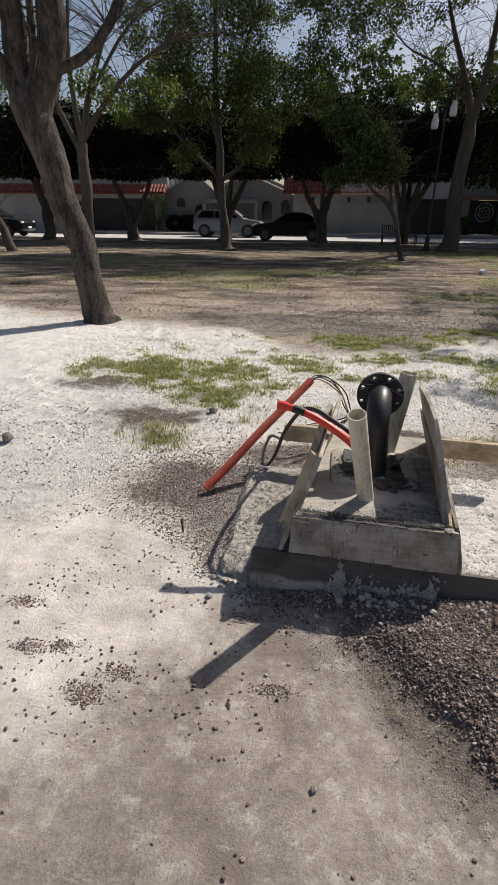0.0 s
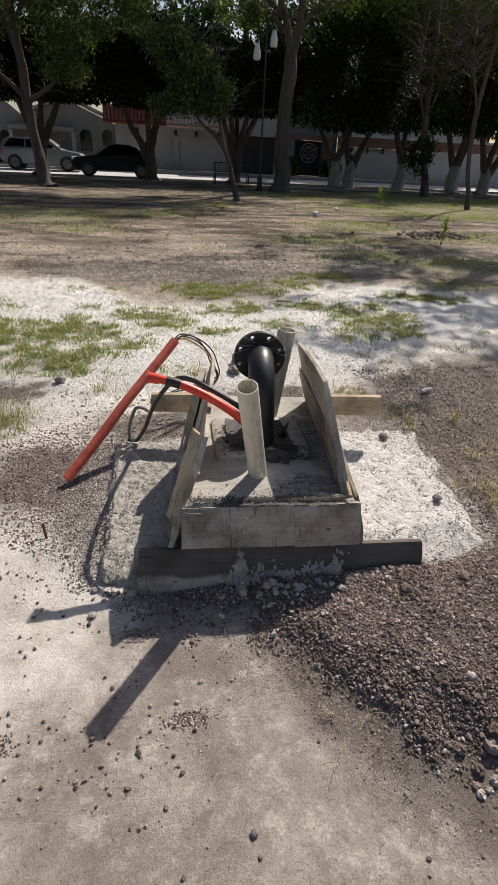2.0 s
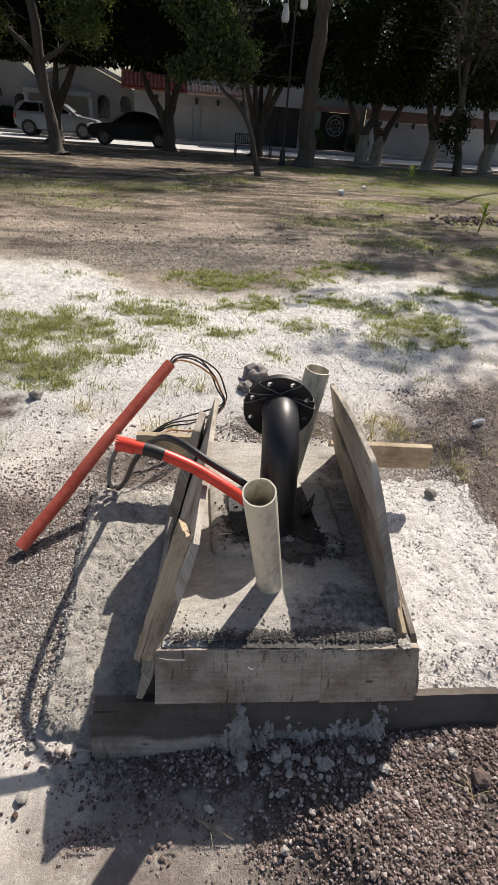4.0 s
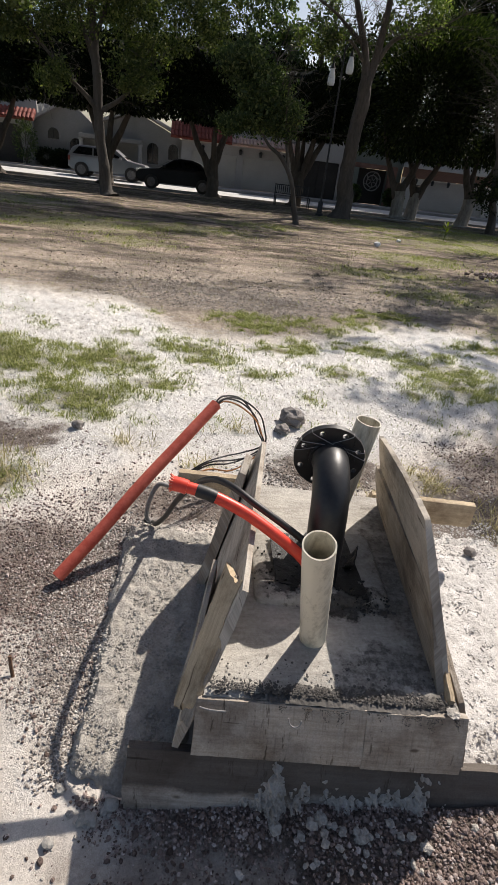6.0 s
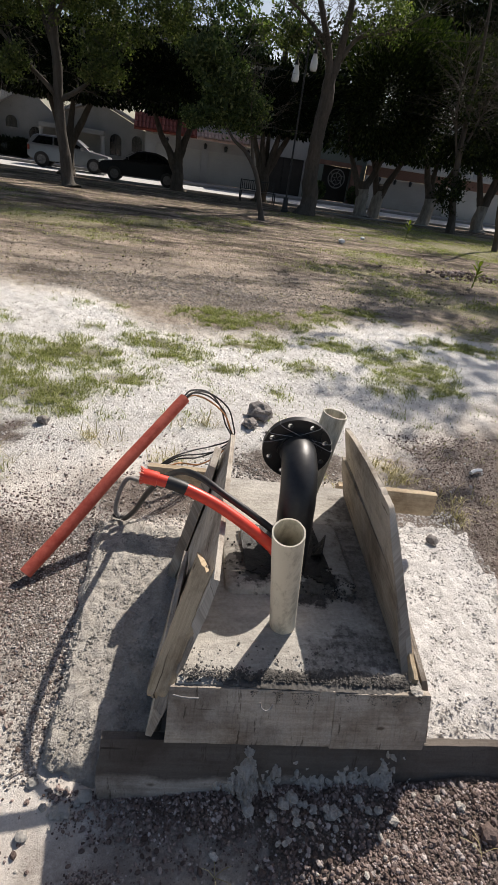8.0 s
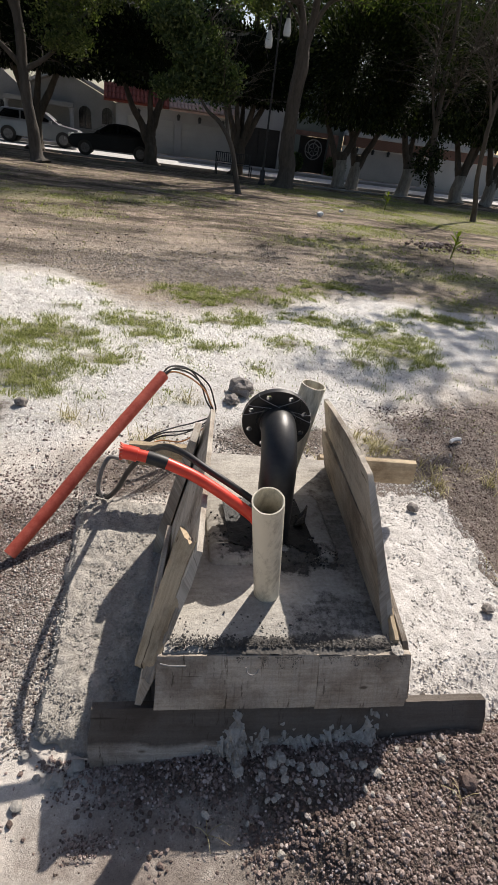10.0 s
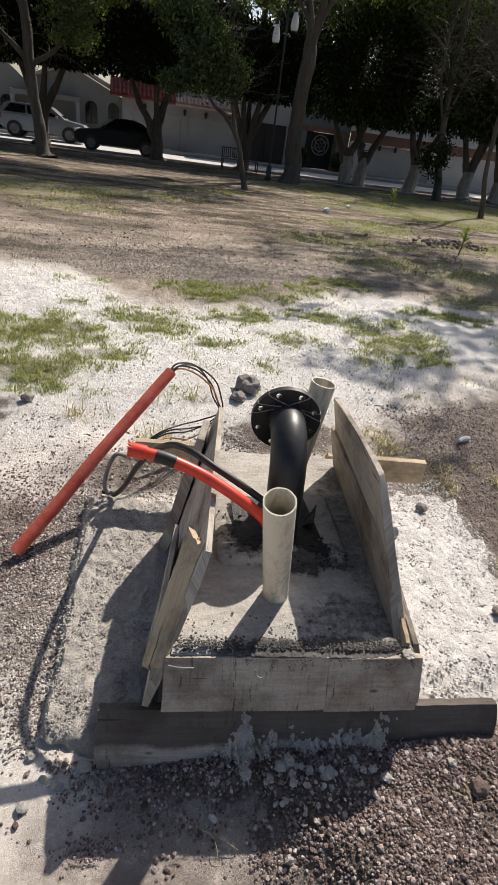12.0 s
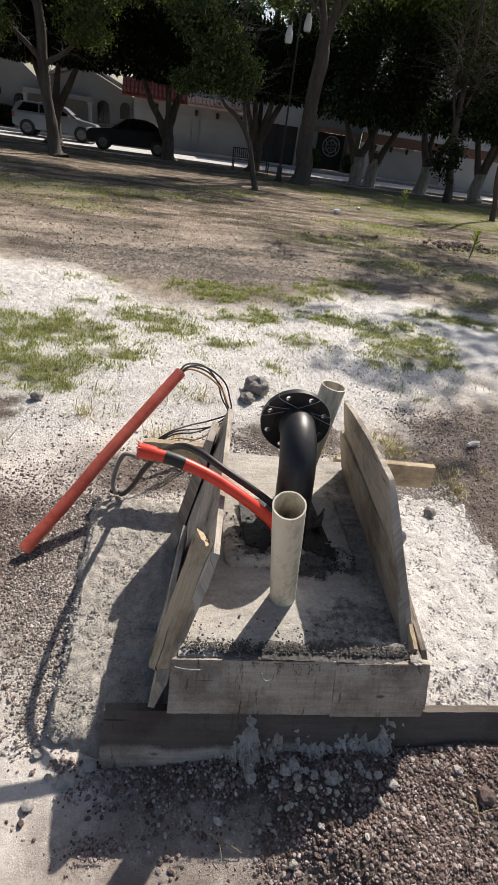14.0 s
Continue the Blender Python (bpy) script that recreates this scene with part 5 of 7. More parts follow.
# bent sapling
tree("bent_sapling", (3.34, 18.7, 0), "pale bent sapling with a leafy crown hanging to one side",
     [[(3.36, 18.7, -.05, .13), (3.32, 18.7, .2, .09), (3.12, 18.7, .9, .075), (2.92, 18.7, 1.45, .07), (2.6, 18.7, 1.85, .06), (2.2, 18.7, 2.1, .045), (1.8, 18.7, 2.6, .02)],
      [(2.9, 18.7, 1.5, .05), (2.75, 18.7, 2.2, .04), (2.5, 18.8, 3.2, .03), (2.2, 18.9, 4.2, .012)]],
     BARK_PALE, LEAF_MID, [(1.9, 18.8, 3.2, .75, .7, .85, 2), (1.3, 18.8, 4.0, .7, .6, .55, 1.3), (2.6, 18.8, 2.9, .5, .5, .6, 1), (1.05, 18.7, 2.5, .35, .35, .22, .4)], 0.10, 19000, 25, twig=70)
# tall forked tree by the lamp
tree("forked_tree", (6.12, 23.5, 0), "tall dark forked park tree with thin high branches",
     [[(6.1, 23.5, -.1, .55), (6.08, 23.5, .25, .36), (6.02, 23.5, 1.4, .29), (5.98, 23.5, 2.8, .26), (6.08, 23.5, 4.0, .27), (6.1, 23.5, 4.8, .22)],
      [(6.1, 23.5, 4.6, .17), (5.85, 23.5, 5.6, .13), (5.2, 23.5, 7.0, .09), (4.6, 23.5, 8.6, .04), (4.2, 23.5, 10, .02)],
      [(6.12, 23.5, 4.5, .18), (6.35, 23.5, 5.7, .14), (6.45, 23.5, 7.4, .10), (6.5, 23.5, 9.4, .05)],
      [(6.2, 23.5, 5.0, .10), (6.9, 23.4, 6.0, .07), (8.0, 23.3, 6.3, .04), (9.2, 23.2, 7.0, .02)],
      [(5.8, 23.5, 5.7, .08), (4.6, 23.3, 6.4, .05), (3.4, 23.1, 6.9, .03), (2.4, 23, 7.8, .012)],
      [(5.9, 23.5, 5.2, .06), (5.2, 23.2, 5.7, .04), (4.4, 23.0, 5.5, .02)]],
     # last two leaf clouds are out of view, added high up for lawn shade
     BARK_DARK, LEAF_LIGHT, [(7.5, 23.3, 6.8, 1.2, 1.0, .8, .7), (4.2, 23.1, 5.6, .9, .7, .35, .6), (3.4, 23, 8.4, 2.0, 1.6, 1.0, 1.6), (6.5, 23.4, 10.2, 3.0, 2.4, 1.4, 5), (3.0, 23, 10.8, 2.6, 2.2, 1.2, 3)], 0.11, 34000, 26, twig=240, twig_len=1.6)

# thin trees further along
tree("thin_tree", (12.95, 23.9, 0), "thin grey tree with dry twigs",
     [[(12.95, 23.9, -.05, .22), (12.75, 23.9, .8, .15), (12.4, 23.9, 2.1, .13), (12.15, 23.9, 4.2, .10), (12.0, 23.9, 6.4, .07), (11.6, 23.9, 9, .03)], [(12.3, 23.9, 3.0, .06), (12.9, 23.9, 5.0, .04), (13.3, 23.9, 7.5, .02)],
      [(12.3, 23.9, 2.6, .06), (11.6, 23.8, 4.4, .04), (11.3, 23.7, 6.6, .02)]],
     BARK_DARK, LEAF_DEEP, [(12.3, 23.8, 1.7, .5, .5, .9, 1), (12.6, 23.8, 4.6, 1.3, .8, 1.6, 1.2)], 0.12, 3600, 27, twig=260, twig_len=1.5)
tree("thin_tree", (11.65, 18.4, 0), "thin pale tree with a dark foot and dry twigs",
     [[(11.68, 18.4, -.05, .11), (11.55, 18.4, .6, .085), (11.3, 18.4, 1.5, .075), (11.2, 18.4, 3.2, .07), (11.3, 18.4, 5.0, .05), (11.1, 18.4, 7, .02)], [(11.2, 18.4, 2.9, .04), (10.7, 18.4, 4.2, .03), (10.3, 18.4, 6, .012)]],
     BARK_DARK, LEAF_MID, [], 0.1, 0, 28, twig=130, twig_len=1.2)

# clipped ficus row along the street
def ficus(x, y, seed, stems, wide=2.5, top=5.6, white=False, low=2.95, leaf=None):
    leaf = leaf or LEAF_FICUS
    rnd = random.Random(seed)
    lim = [[(x, y, -.1, .48), (x, y, .15, .31), (x + rnd.uniform(-.05, .05), y, .9, .26), (x + rnd.uniform(-.1, .1), y, 1.5, .27)]]
    for k in range(stems):
        a = (k - (stems - 1) / 2) / max(1, stems - 1) * 2 if stems > 1 else 0
        dx = a * rnd.uniform(.7, 1.1)
        dy = rnd.uniform(-.5, .5)
        z0 = rnd.uniform(.7, 1.3)
        lim.append([(x + dx * .08, y + dy * .1, z0, .19), (x + dx * .45, y + dy * .4, z0 + .8, .15), (x + dx * .9, y + dy * .8, z0 + 1.7, .11), (x + dx * 1.3, y + dy, 3.6, .06), (x + dx * 1.5, y + dy, 4.4, .04)])
    th = tree("ficus_tree", (x, y, 0), "clipped dark ficus street tree, its trunk limewashed" if white else "clipped dark ficus street tree with a flat dense crown", lim, BARK_DARK, leaf, [], 0.1, 0, seed, group="clipped street trees", segs=10, limewash=1.3 if white else 0)
    # flat-bottomed dense crown: an uneven leafy mass round a core that paints its inner shade
    rng = np.random.default_rng(seed)
    n = 9000 if leaf is LEAF_FICUS else 15000
    d = rng.normal(size=(n, 3))
    d /= np.abs(d).max(1, keepdims=True) ** 0.75 * np.linalg.norm(d, axis=1, keepdims=True) ** 0.25
    rz = (top - low) / 2
    bump3 = np.array([1 + 0.22 * noise.noise((q[0] * 1.6 + seed, q[1] * 1.6, q[2] * 1.6)) for q in d])
    c = d * bump3[:, None] * np.array([wide, 2.3, rz]) * ((0.86 if leaf is LEAF_FICUS else 0.45) + (0.2 if leaf is LEAF_FICUS else 0.6) * rng.random((n, 1)))
    c[:, 2] = np.maximum(c[:, 2], -rz * (0.92 + 0.12 * rng.random(n)))
    c += np.array([0, 0, low + rz])
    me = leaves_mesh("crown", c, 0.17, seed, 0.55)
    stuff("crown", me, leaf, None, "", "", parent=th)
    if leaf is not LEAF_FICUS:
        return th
    # solid near-black core, stands in for the shade inside the crown
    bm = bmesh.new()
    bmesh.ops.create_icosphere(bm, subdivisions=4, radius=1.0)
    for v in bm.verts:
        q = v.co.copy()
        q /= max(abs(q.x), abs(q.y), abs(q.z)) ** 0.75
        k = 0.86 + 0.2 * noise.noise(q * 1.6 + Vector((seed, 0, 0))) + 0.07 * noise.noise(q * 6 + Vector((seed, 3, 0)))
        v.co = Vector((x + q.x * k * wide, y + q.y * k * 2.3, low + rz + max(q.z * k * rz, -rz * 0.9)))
    part("shade_core", bm, LEAF_FICUS, th)
    return th


# from the seventh tree on, a lighter leaf copy paints better lit crowns
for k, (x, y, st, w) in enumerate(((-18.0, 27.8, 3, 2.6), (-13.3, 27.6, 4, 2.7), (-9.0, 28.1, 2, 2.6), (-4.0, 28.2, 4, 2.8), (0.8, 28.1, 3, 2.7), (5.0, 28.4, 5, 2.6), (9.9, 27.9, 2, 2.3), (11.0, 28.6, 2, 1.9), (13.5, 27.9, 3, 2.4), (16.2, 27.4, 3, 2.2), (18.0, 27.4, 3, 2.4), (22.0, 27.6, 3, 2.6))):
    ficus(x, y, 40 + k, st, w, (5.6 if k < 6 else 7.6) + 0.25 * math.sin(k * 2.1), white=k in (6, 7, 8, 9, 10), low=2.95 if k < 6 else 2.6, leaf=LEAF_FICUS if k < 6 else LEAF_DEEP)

# high trees behind the houses
for k, (x, y, z, r, h) in enumerate(((-22, 48, 7.5, 5, 4.5), (-13, 47, 8, 4, 4), (-5, 46, 8.2, 4.2, 4.2), (0.5, 45, 8.0, 2.6, 3.2), (4.2, 45, 9.2, 2.6, 3.6), (8.5, 46, 9.0, 3.0, 3.6), (12.5, 44, 7.8, 3.5, 3.6), (18.6, 44, 9.5, 4, 5), (24, 44, 10, 5, 6), (32, 44, 9, 5, 5), (19.5, 43.5, 14.5, 4.0, 5), (24.5, 43.5, 14.5, 5, 5))):
    tree("background_tree", (x, y, 0), "large dark green tree behind the houses", [[(x, y, -.1, .4), (x, y, 3, .3), (x, y, z, .2)]], BARK_DARK, LEAF_DEEP if k > 5 else LEAF_MID,
         [(x, y, z, r, r * .7, h, 3), (x - r * .5, y, z - h * .5, r * .6, r * .5, h * .6, 1), (x + r * .5, y, z - h * .4, r * .6, r * .5, h * .6, 1)], 0.30, 11000 if k > 5 else 6500, 70 + k, group="trees behind the houses")

# shade trees standing off to the side
tree("shade_tree", (10.2, 12.2, 0), "broad park tree shading the lawn", [[(10.2, 12.2, -.1, .35), (10.1, 12.2, 2, .25), (9.6, 12.1, 4.5, .2), (8.6, 12, 7, .1)]], BARK_DARK, LEAF_MID,
     [(8.5, 11.3, 8.0, 2.4, 2.2, 1.0, 1.3), (10.7, 13.2, 8.2, 2.6, 2.4, 1.2, 3), (9.8, 15.7, 8.4, 2.2, 2.4, 1.0, 2.5)], 0.16, 8500, 90)

# ---- houses over the road ----
HY = 37.0                                     # line of the house fronts


def wall_with_openings(bm, x0, x1, z0, z1, y, thick, holes):
    """A wall along x, with rectangular through-openings (x0, x1, z0, z1)."""
    xs = sorted({x0, x1, *[h[0] for h in holes], *[h[1] for h in holes]})
    zs = sorted({z0, z1, *[h[2] for h in holes], *[h[3] for h in holes]})
    solid = lambda a, b, c, d: not any(h[0] <= a and b <= h[1] and h[2] <= c and d <= h[3] for h in holes)
    cells = [[solid(xs[i], xs[i + 1], zs[j], zs[j + 1]) for j in range(len(zs) - 1)] for i in range(len(xs) - 1)]
    V = {}
    def v(i, j, k):
        if (i, j, k) not in V:
            V[i, j, k] = bm.verts.new((xs[i], y + k * thick, zs[j]))
        return V[i, j, k]
    get = lambda i, j: 0 <= i < len(cells) and 0 <= j < len(cells[0]) and cells[i][j]
    for i in range(len(cells)):
        for j in range(len(cells[0])):
            if not cells[i][j]:
                continue
            bm.faces.new((v(i, j, 0), v(i + 1, j, 0), v(i + 1, j + 1, 0), v(i, j + 1, 0)))
            bm.faces.new((v(i, j, 1), v(i, j + 1, 1), v(i + 1, j + 1, 1), v(i + 1, j, 1)))
            if not get(i - 1, j):
                bm.faces.new((v(i, j, 0), v(i, j + 1, 0), v(i, j + 1, 1), v(i, j, 1)))
            if not get(i + 1, j):
                bm.faces.new((v(i + 1, j, 0), v(i + 1, j, 1), v(i + 1, j + 1, 1), v(i + 1, j + 1, 0)))
            if not get(i, j - 1):
                bm.faces.new((v(i, j, 0), v(i, j, 1), v(i + 1, j, 1), v(i + 1, j, 0)))
            if not get(i, j + 1):
                bm.faces.new((v(i, j + 1, 0), v(i + 1, j + 1, 0), v(i + 1, j + 1, 1), v(i, j + 1, 1)))
    return bm


def tile_mesh(length, r):
    bm = bmesh.new()
    n = 8
    rings = []
    for y, k in ((0, 1.0), (length, 0.86)):
        rings.append([[bm.verts.new((math.cos(math.pi * i / n) * q * k, y, math.sin(math.pi * i / n) * q * k)) for i in range(n + 1)] for q in (r, r * 0.84)])
    for i in range(n):
        bm.faces.new((rings[0][0][i + 1], rings[0][0][i], rings[1][0][i], rings[1][0][i + 1]))
        bm.faces.new((rings[0][1][i], rings[0][1][i + 1], rings[1][1][i + 1], rings[1][1][i]))
        bm.faces.new((rings[0][0][i], rings[0][0][i + 1], rings[0][1][i + 1], rings[0][1][i]))
    return bm


def tiled_roof(parent, x0, x1, y, z, rows, pitch, mat, r=0.10):
    """Barrel tiles on a sloping deck, rising away from the road."""
    deck = bmesh.new()
    ln, up = rows * 0.36, math.tan(radians(pitch))
    a = [(x0, y, z - 0.10), (x1, y, z - 0.10), (x1, y + ln, z - 0.10 + ln * up), (x0, y + ln, z - 0.10 + ln * up)]
    lo = [deck.verts.new(q) for q in a]
    hi = [deck.verts.new((q[0], q[1], q[2] + 0.10)) for q in a]
    for q in ((0, 3, 2, 1),):
        deck.faces.new([lo[i] for i in q])
    deck.faces.new(hi)
    for i in range(4):
        j = (i + 1) % 4
        deck.faces.new((lo[i], lo[j], hi[j], hi[i]))
    roof = part("roof", deck, mat, parent)
    tm = mesh_of(tile_mesh(0.42, r), "roof_tile", mat, smooth=True)
    for row in range(rows):
        x = x0 + r
        while x < x1 - r * 0.5:
            ob = new("roof_tile", tm)
            ob.parent = roof
            ob.matrix_basis = Matrix.Translation(Vector((x, y - 0.06 + row * 0.36, z + 0.005 + row * 0.36 * up)) - ORIGIN[parent.name]) @ Euler((radians(pitch), 0, 0)).to_matrix().to_4x4()
            x += r * 2.25
    return roof


def lantern(x, z, y):
    th = thing("wall_lantern", (x, y, z), "small dark wall lantern beside the garage", "lantern", "wall lanterns")
    part("bracket", boxed(x - .03, x + .03, y - .02, y - .001, z - .08, z + .12), IRON, th)
    bm = bmesh.new()
    bmesh.ops.create_cone(bm, cap_ends=True, segments=6, radius1=.07, radius2=.11, depth=.22, matrix=Matrix.Translation((x, y - .14, z)))
    part("lantern_body", bm, IRON, th)
    bm = bmesh.new()
    bmesh.ops.create_cone(bm, cap_ends=True, segments=6, radius1=.14, radius2=.02, depth=.1, matrix=Matrix.Translation((x, y - .14, z + .16)))
    part("cap", bm, IRON, th)
    return th


def garage_door(parent, x0, x1, z0, z1, y, mat, slats=5):
    d = part("garage_door", boxed(x0 + .002, x1 - .002, y + .14, y + .19, z0, z1), mat, parent)
    h = (z1 - z0 - .06) / slats
    for k in range(slats):
        part("door_panel", boxed(x0 + .05, x1 - .05, y + .115, y + .139, z0 + .03 + k * h + .012, z0 + .03 + (k + 1) * h - .012, bevel=.006), mat, d)
    return d


def arched_window(parent, x, z0, z1, w, y, name="window"):
    """An arched frame with dark panes, proud of the wall."""
    n = 12
    def outline(s, d):
        pts = [(x - w / 2 * s, z0 + (0 if s == 1 else .06))]
        zc = z1 - w / 2
        for k in range(n + 1):
            a = math.pi - math.pi * k / n
            pts.append((x + math.cos(a) * w / 2 * s, zc + math.sin(a) * w / 2 * s))
        pts.append((x + w / 2 * s, z0 + (0 if s == 1 else .06)))
        return [(p[0], y - d, p[1]) for p in pts]
    bm = bmesh.new()
    o = [bm.verts.new(p) for p in outline(1, .06)]
    i = [bm.verts.new(p) for p in outline(.86, .06)]
    ob = [bm.verts.new(p) for p in outline(1, -.0)]
    ib = [bm.verts.new(p) for p in outline(.86, .01)]
    m = len(o)
    for k in range(m):
        j = (k + 1) % m
        bm.faces.new((o[k], i[k], i[j], o[j]))
        bm.faces.new((o[j], ob[j], ob[k], o[k]))
        bm.faces.new((i[k], ib[k], ib[j], i[j]))
    win = part(name, bm, WALL_GREY, parent)
    bm = bmesh.new()
    bm.faces.new([bm.verts.new((p[0], y - .02, p[2])) for p in outline(.87, 0)][::-1])
    part("pane", bm, GLASS_DARK, win, "dark window glass")
    part("glazing_bar", boxed(x - .02, x + .02, y - .04, y - .021, z0 + .06, z1 - .05), IRON, win)
    return win


def house_a():
    th = thing("house", (-14, HY, 0.12), "white house with a red tiled parapet and dark garage", "house", "street houses")
    part("wall", wall_with_openings(bmesh.new(), -24, -9.6, .10, 2.40, HY, .25, [(-14.7, -10.3, .10, 2.12)]), WALL_WHITE, th)
    part("garage_interior", boxed(-14.8, -10.2, HY + 2.4, HY + 2.5, .1, 2.3), DOOR_DARK, th)
    garage_door(th, -14.7, -10.3, .12, 2.12, HY, DOOR_DARK)
    tiled_roof(th, -24, -9.4, HY - .45, 2.46, 2, 35, TILE)
    part("upper_wall", boxed(-24, -9.6, HY + 1.2, HY + 8, 2.41, 5.6, bevel=.03), WALL_WHITE, th)
    lantern(-15.4, 1.75, HY)
    return th


def house_b():
    th = thing("house", (-5.5, HY, 0.12), "grey rendered house with gables, arches and columns", "house", "street houses")
    bm = bmesh.new()
    for pts in ([(-10.3, .1), (-6.2, .1), (-6.2, 2.6), (-7.2, 3.4), (-8.2, 3.3), (-10.3, 2.0)], [(-6.19, .1), (-.95, .1), (-.95, 2.4), (-3.6, 3.5), (-6.19, 2.6)]):
        f = [bm.verts.new((x, HY + .5, z)) for x, z in pts]
        k = [bm.verts.new((x, HY + .8, z)) for x, z in pts]
        bm.faces.new(f)
        bm.faces.new(k[::-1])
        for i in range(len(pts)):
            j = (i + 1) % len(pts)
            bm.faces.new((f[j], f[i], k[i], k[j]))
    part("wall", bm, WALL_GREY, th)
    for (xa, za), (xb, zb) in (((-10.5, 1.95), (-7.7, 3.55)), ((-6.2, 2.62), (-3.5, 3.65)), ((-3.6, 3.6), (-.7, 2.42))):
        bm = bmesh.new()
        f = [bm.verts.new(q) for q in ((xa, HY + .1, za), (xb, HY + .1, zb), (xb, HY + .1, zb + .16), (xa, HY + .1, za + .16))]
        k = [bm.verts.new((v.co.x, HY + 6, v.co.z)) for v in f]
        bm.faces.new(f)
        bm.faces.new(k[::-1])
        for i in range(4):
            j = (i + 1) % 4
            bm.faces.new((f[j], f[i], k[i], k[j]))
        part("roof_slope", bm, WALL_WHITE, th)
    arched_window(th, -8.55, 1.55, 2.25, .75, HY + .5)
    arched_window(th, -7.25, .14, 1.85, .85, HY + .5, "arched_door")
    arched_window(th, -2.7, .85, 2.1, .8, HY + .5)
    arched_window(th, -1.45, 1.2, 2.15, .7, HY + .5)
    for x in (-6.85, -3.4):
        bm = bmesh.new()
        tube(bm, [Vector((x, HY - .1, z)) for z in (.12, .3, 1.7, 1.85)], [.16, .12, .11, .17], 14)
        part("column", bm, WALL_WHITE, th)
    part("porch_beam", boxed(-6.95, -3.3, HY - .25, HY + .49, 1.86, 2.1, bevel=.02), WALL_GREY, th)
    return th


def house_c():
    th = thing("house", (2.6, HY, 0.12), "white garage wing with two doors under a clay tile eave", "house", "street houses")
    part("wall", wall_with_openings(bmesh.new(), -.94, 6.2, .10, 2.42, HY, .25, [(-.3, 2.45, .10, 1.9), (2.85, 5.85, .10, 1.9)]), WALL_WHITE, th)
    garage_door(th, -.3, 2.45, .12, 1.9, HY, DOOR_CREAM)
    garage_door(th, 2.85, 5.85, .12, 1.9, HY, DOOR_CREAM)
    tiled_roof(th, 2.1, 6.3, HY - .5, 2.52, 2, 28, TILE_PALE, .095)
    tiled_roof(th, -1.6, 2.09, HY - .3, 2.55, 3, 38, TILE)
    part("upper_wall", boxed(-.9, 6.2, HY + 1.3, HY + 8, 2.6, 5.2, bevel=.03), WALL_WHITE, th)
    for x in (.35, 1.2, 2.65, 3.9, 5.3):
        lantern(x, 2.08, HY)
    return th


def house_d():
    th = thing("house", (7.6, HY, 0.12), "pale house with a dark double gate", "house", "street houses")
    part("wall", wall_with_openings(bmesh.new(), 6.21, 9.1, .10, 5.6, HY, .25, [(6.3, 8.95, .10, 2.2), (6.9, 7.9, 3.2, 4.4)]), WALL_WHITE, th)
    for x in (6.3, 7.63):
        part("gate_leaf", boxed(x + .01, x + 1.31, HY + .08, HY + .14, .12, 2.19, bevel=.01), DOOR_DARK, th)
    # unseen panel, added to stop sunlight leaking between the gate leaves
    part("gate_light_stop", boxed(6.22, 9.09, HY + .27, HY + .35, .10, 2.4), DOOR_DARK, th)
    w = part("window", boxed(6.9, 7.9, HY + .12, HY + .16, 3.2, 4.4), GLASS_DARK, th)
    part("window_frame", boxed(7.37, 7.43, HY + .08, HY + .12, 3.2, 4.4), IRON, w)
    part("flat_roof", boxed(6.21, 9.1, HY + .26, HY + 8, 5.3, 5.6), WALL_GREY, th)
    return th


def house_e():
    th = thing("house", (11.2, HY, 0.12), "sage green house with a brick pier and round grille", "house", "street houses")
    part("wall", wall_with_openings(bmesh.new(), 9.11, 13.2, .10, 5.8, HY + .3, .25, [(10.3, 12.2, .10, 2.15), (9.6, 10.5, 3.0, 4.3), (11.3, 12.6, 3.0, 4.3)]), WALL_GREEN, th)
    part("entrance_door", boxed(10.31, 12.19, HY + .48, HY + .53, .12, 2.14), DOOR_DARK, th)
    for a, b in ((9.6, 10.5), (11.3, 12.6)):
        w = part("window", boxed(a, b, HY + .45, HY + .49, 3.0, 4.3), GLASS_DARK, th)
        part("window_frame", boxed((a + b) / 2 - .03, (a + b) / 2 + .03, HY + .41, HY + .45, 3.0, 4.3), WALL_WHITE, w)
    part("brick_pier", boxed(12.25, 12.75, HY - .1, HY + .29, .12, 2.4, bevel=.015), BRICK, th)
    part("brick_lintel", boxed(9.3, 12.24, HY + .12, HY + .29, 2.16, 2.42, bevel=.015), BRICK, th)
    part("side_pier", boxed(9.8, 10.25, HY - .05, HY + .29, .12, 2.15, bevel=.015), WALL_GREEN, th)
    bm = bmesh.new()
    c = Vector((11.3, HY + .22, 1.45))
    for r, w in ((.55, .035), (.34, .03)):
        tube(bm, [c + Vector((math.cos(a) * r, 0, math.sin(a) * r)) for a in [k * math.pi / 12 for k in range(25)]], w, 6, caps=False)
    for k in range(6):
        a = k * math.pi / 3 + .3
        tube(bm, smooth_path([c + Vector((math.cos(a) * .08, 0, math.sin(a) * .08)), c + Vector((math.cos(a + .4) * .3, 0, math.sin(a + .4) * .3)), c + Vector((math.cos(a) * .52, 0, math.sin(a) * .52))], 3), .022, 5)
    part("round_grille", bm, WALL_GREY, th, "white round scrollwork grille")
    part("flat_roof", boxed(9.11, 13.2, HY + .56, HY + 8, 5.5, 5.8), WALL_GREY, th)
    return th


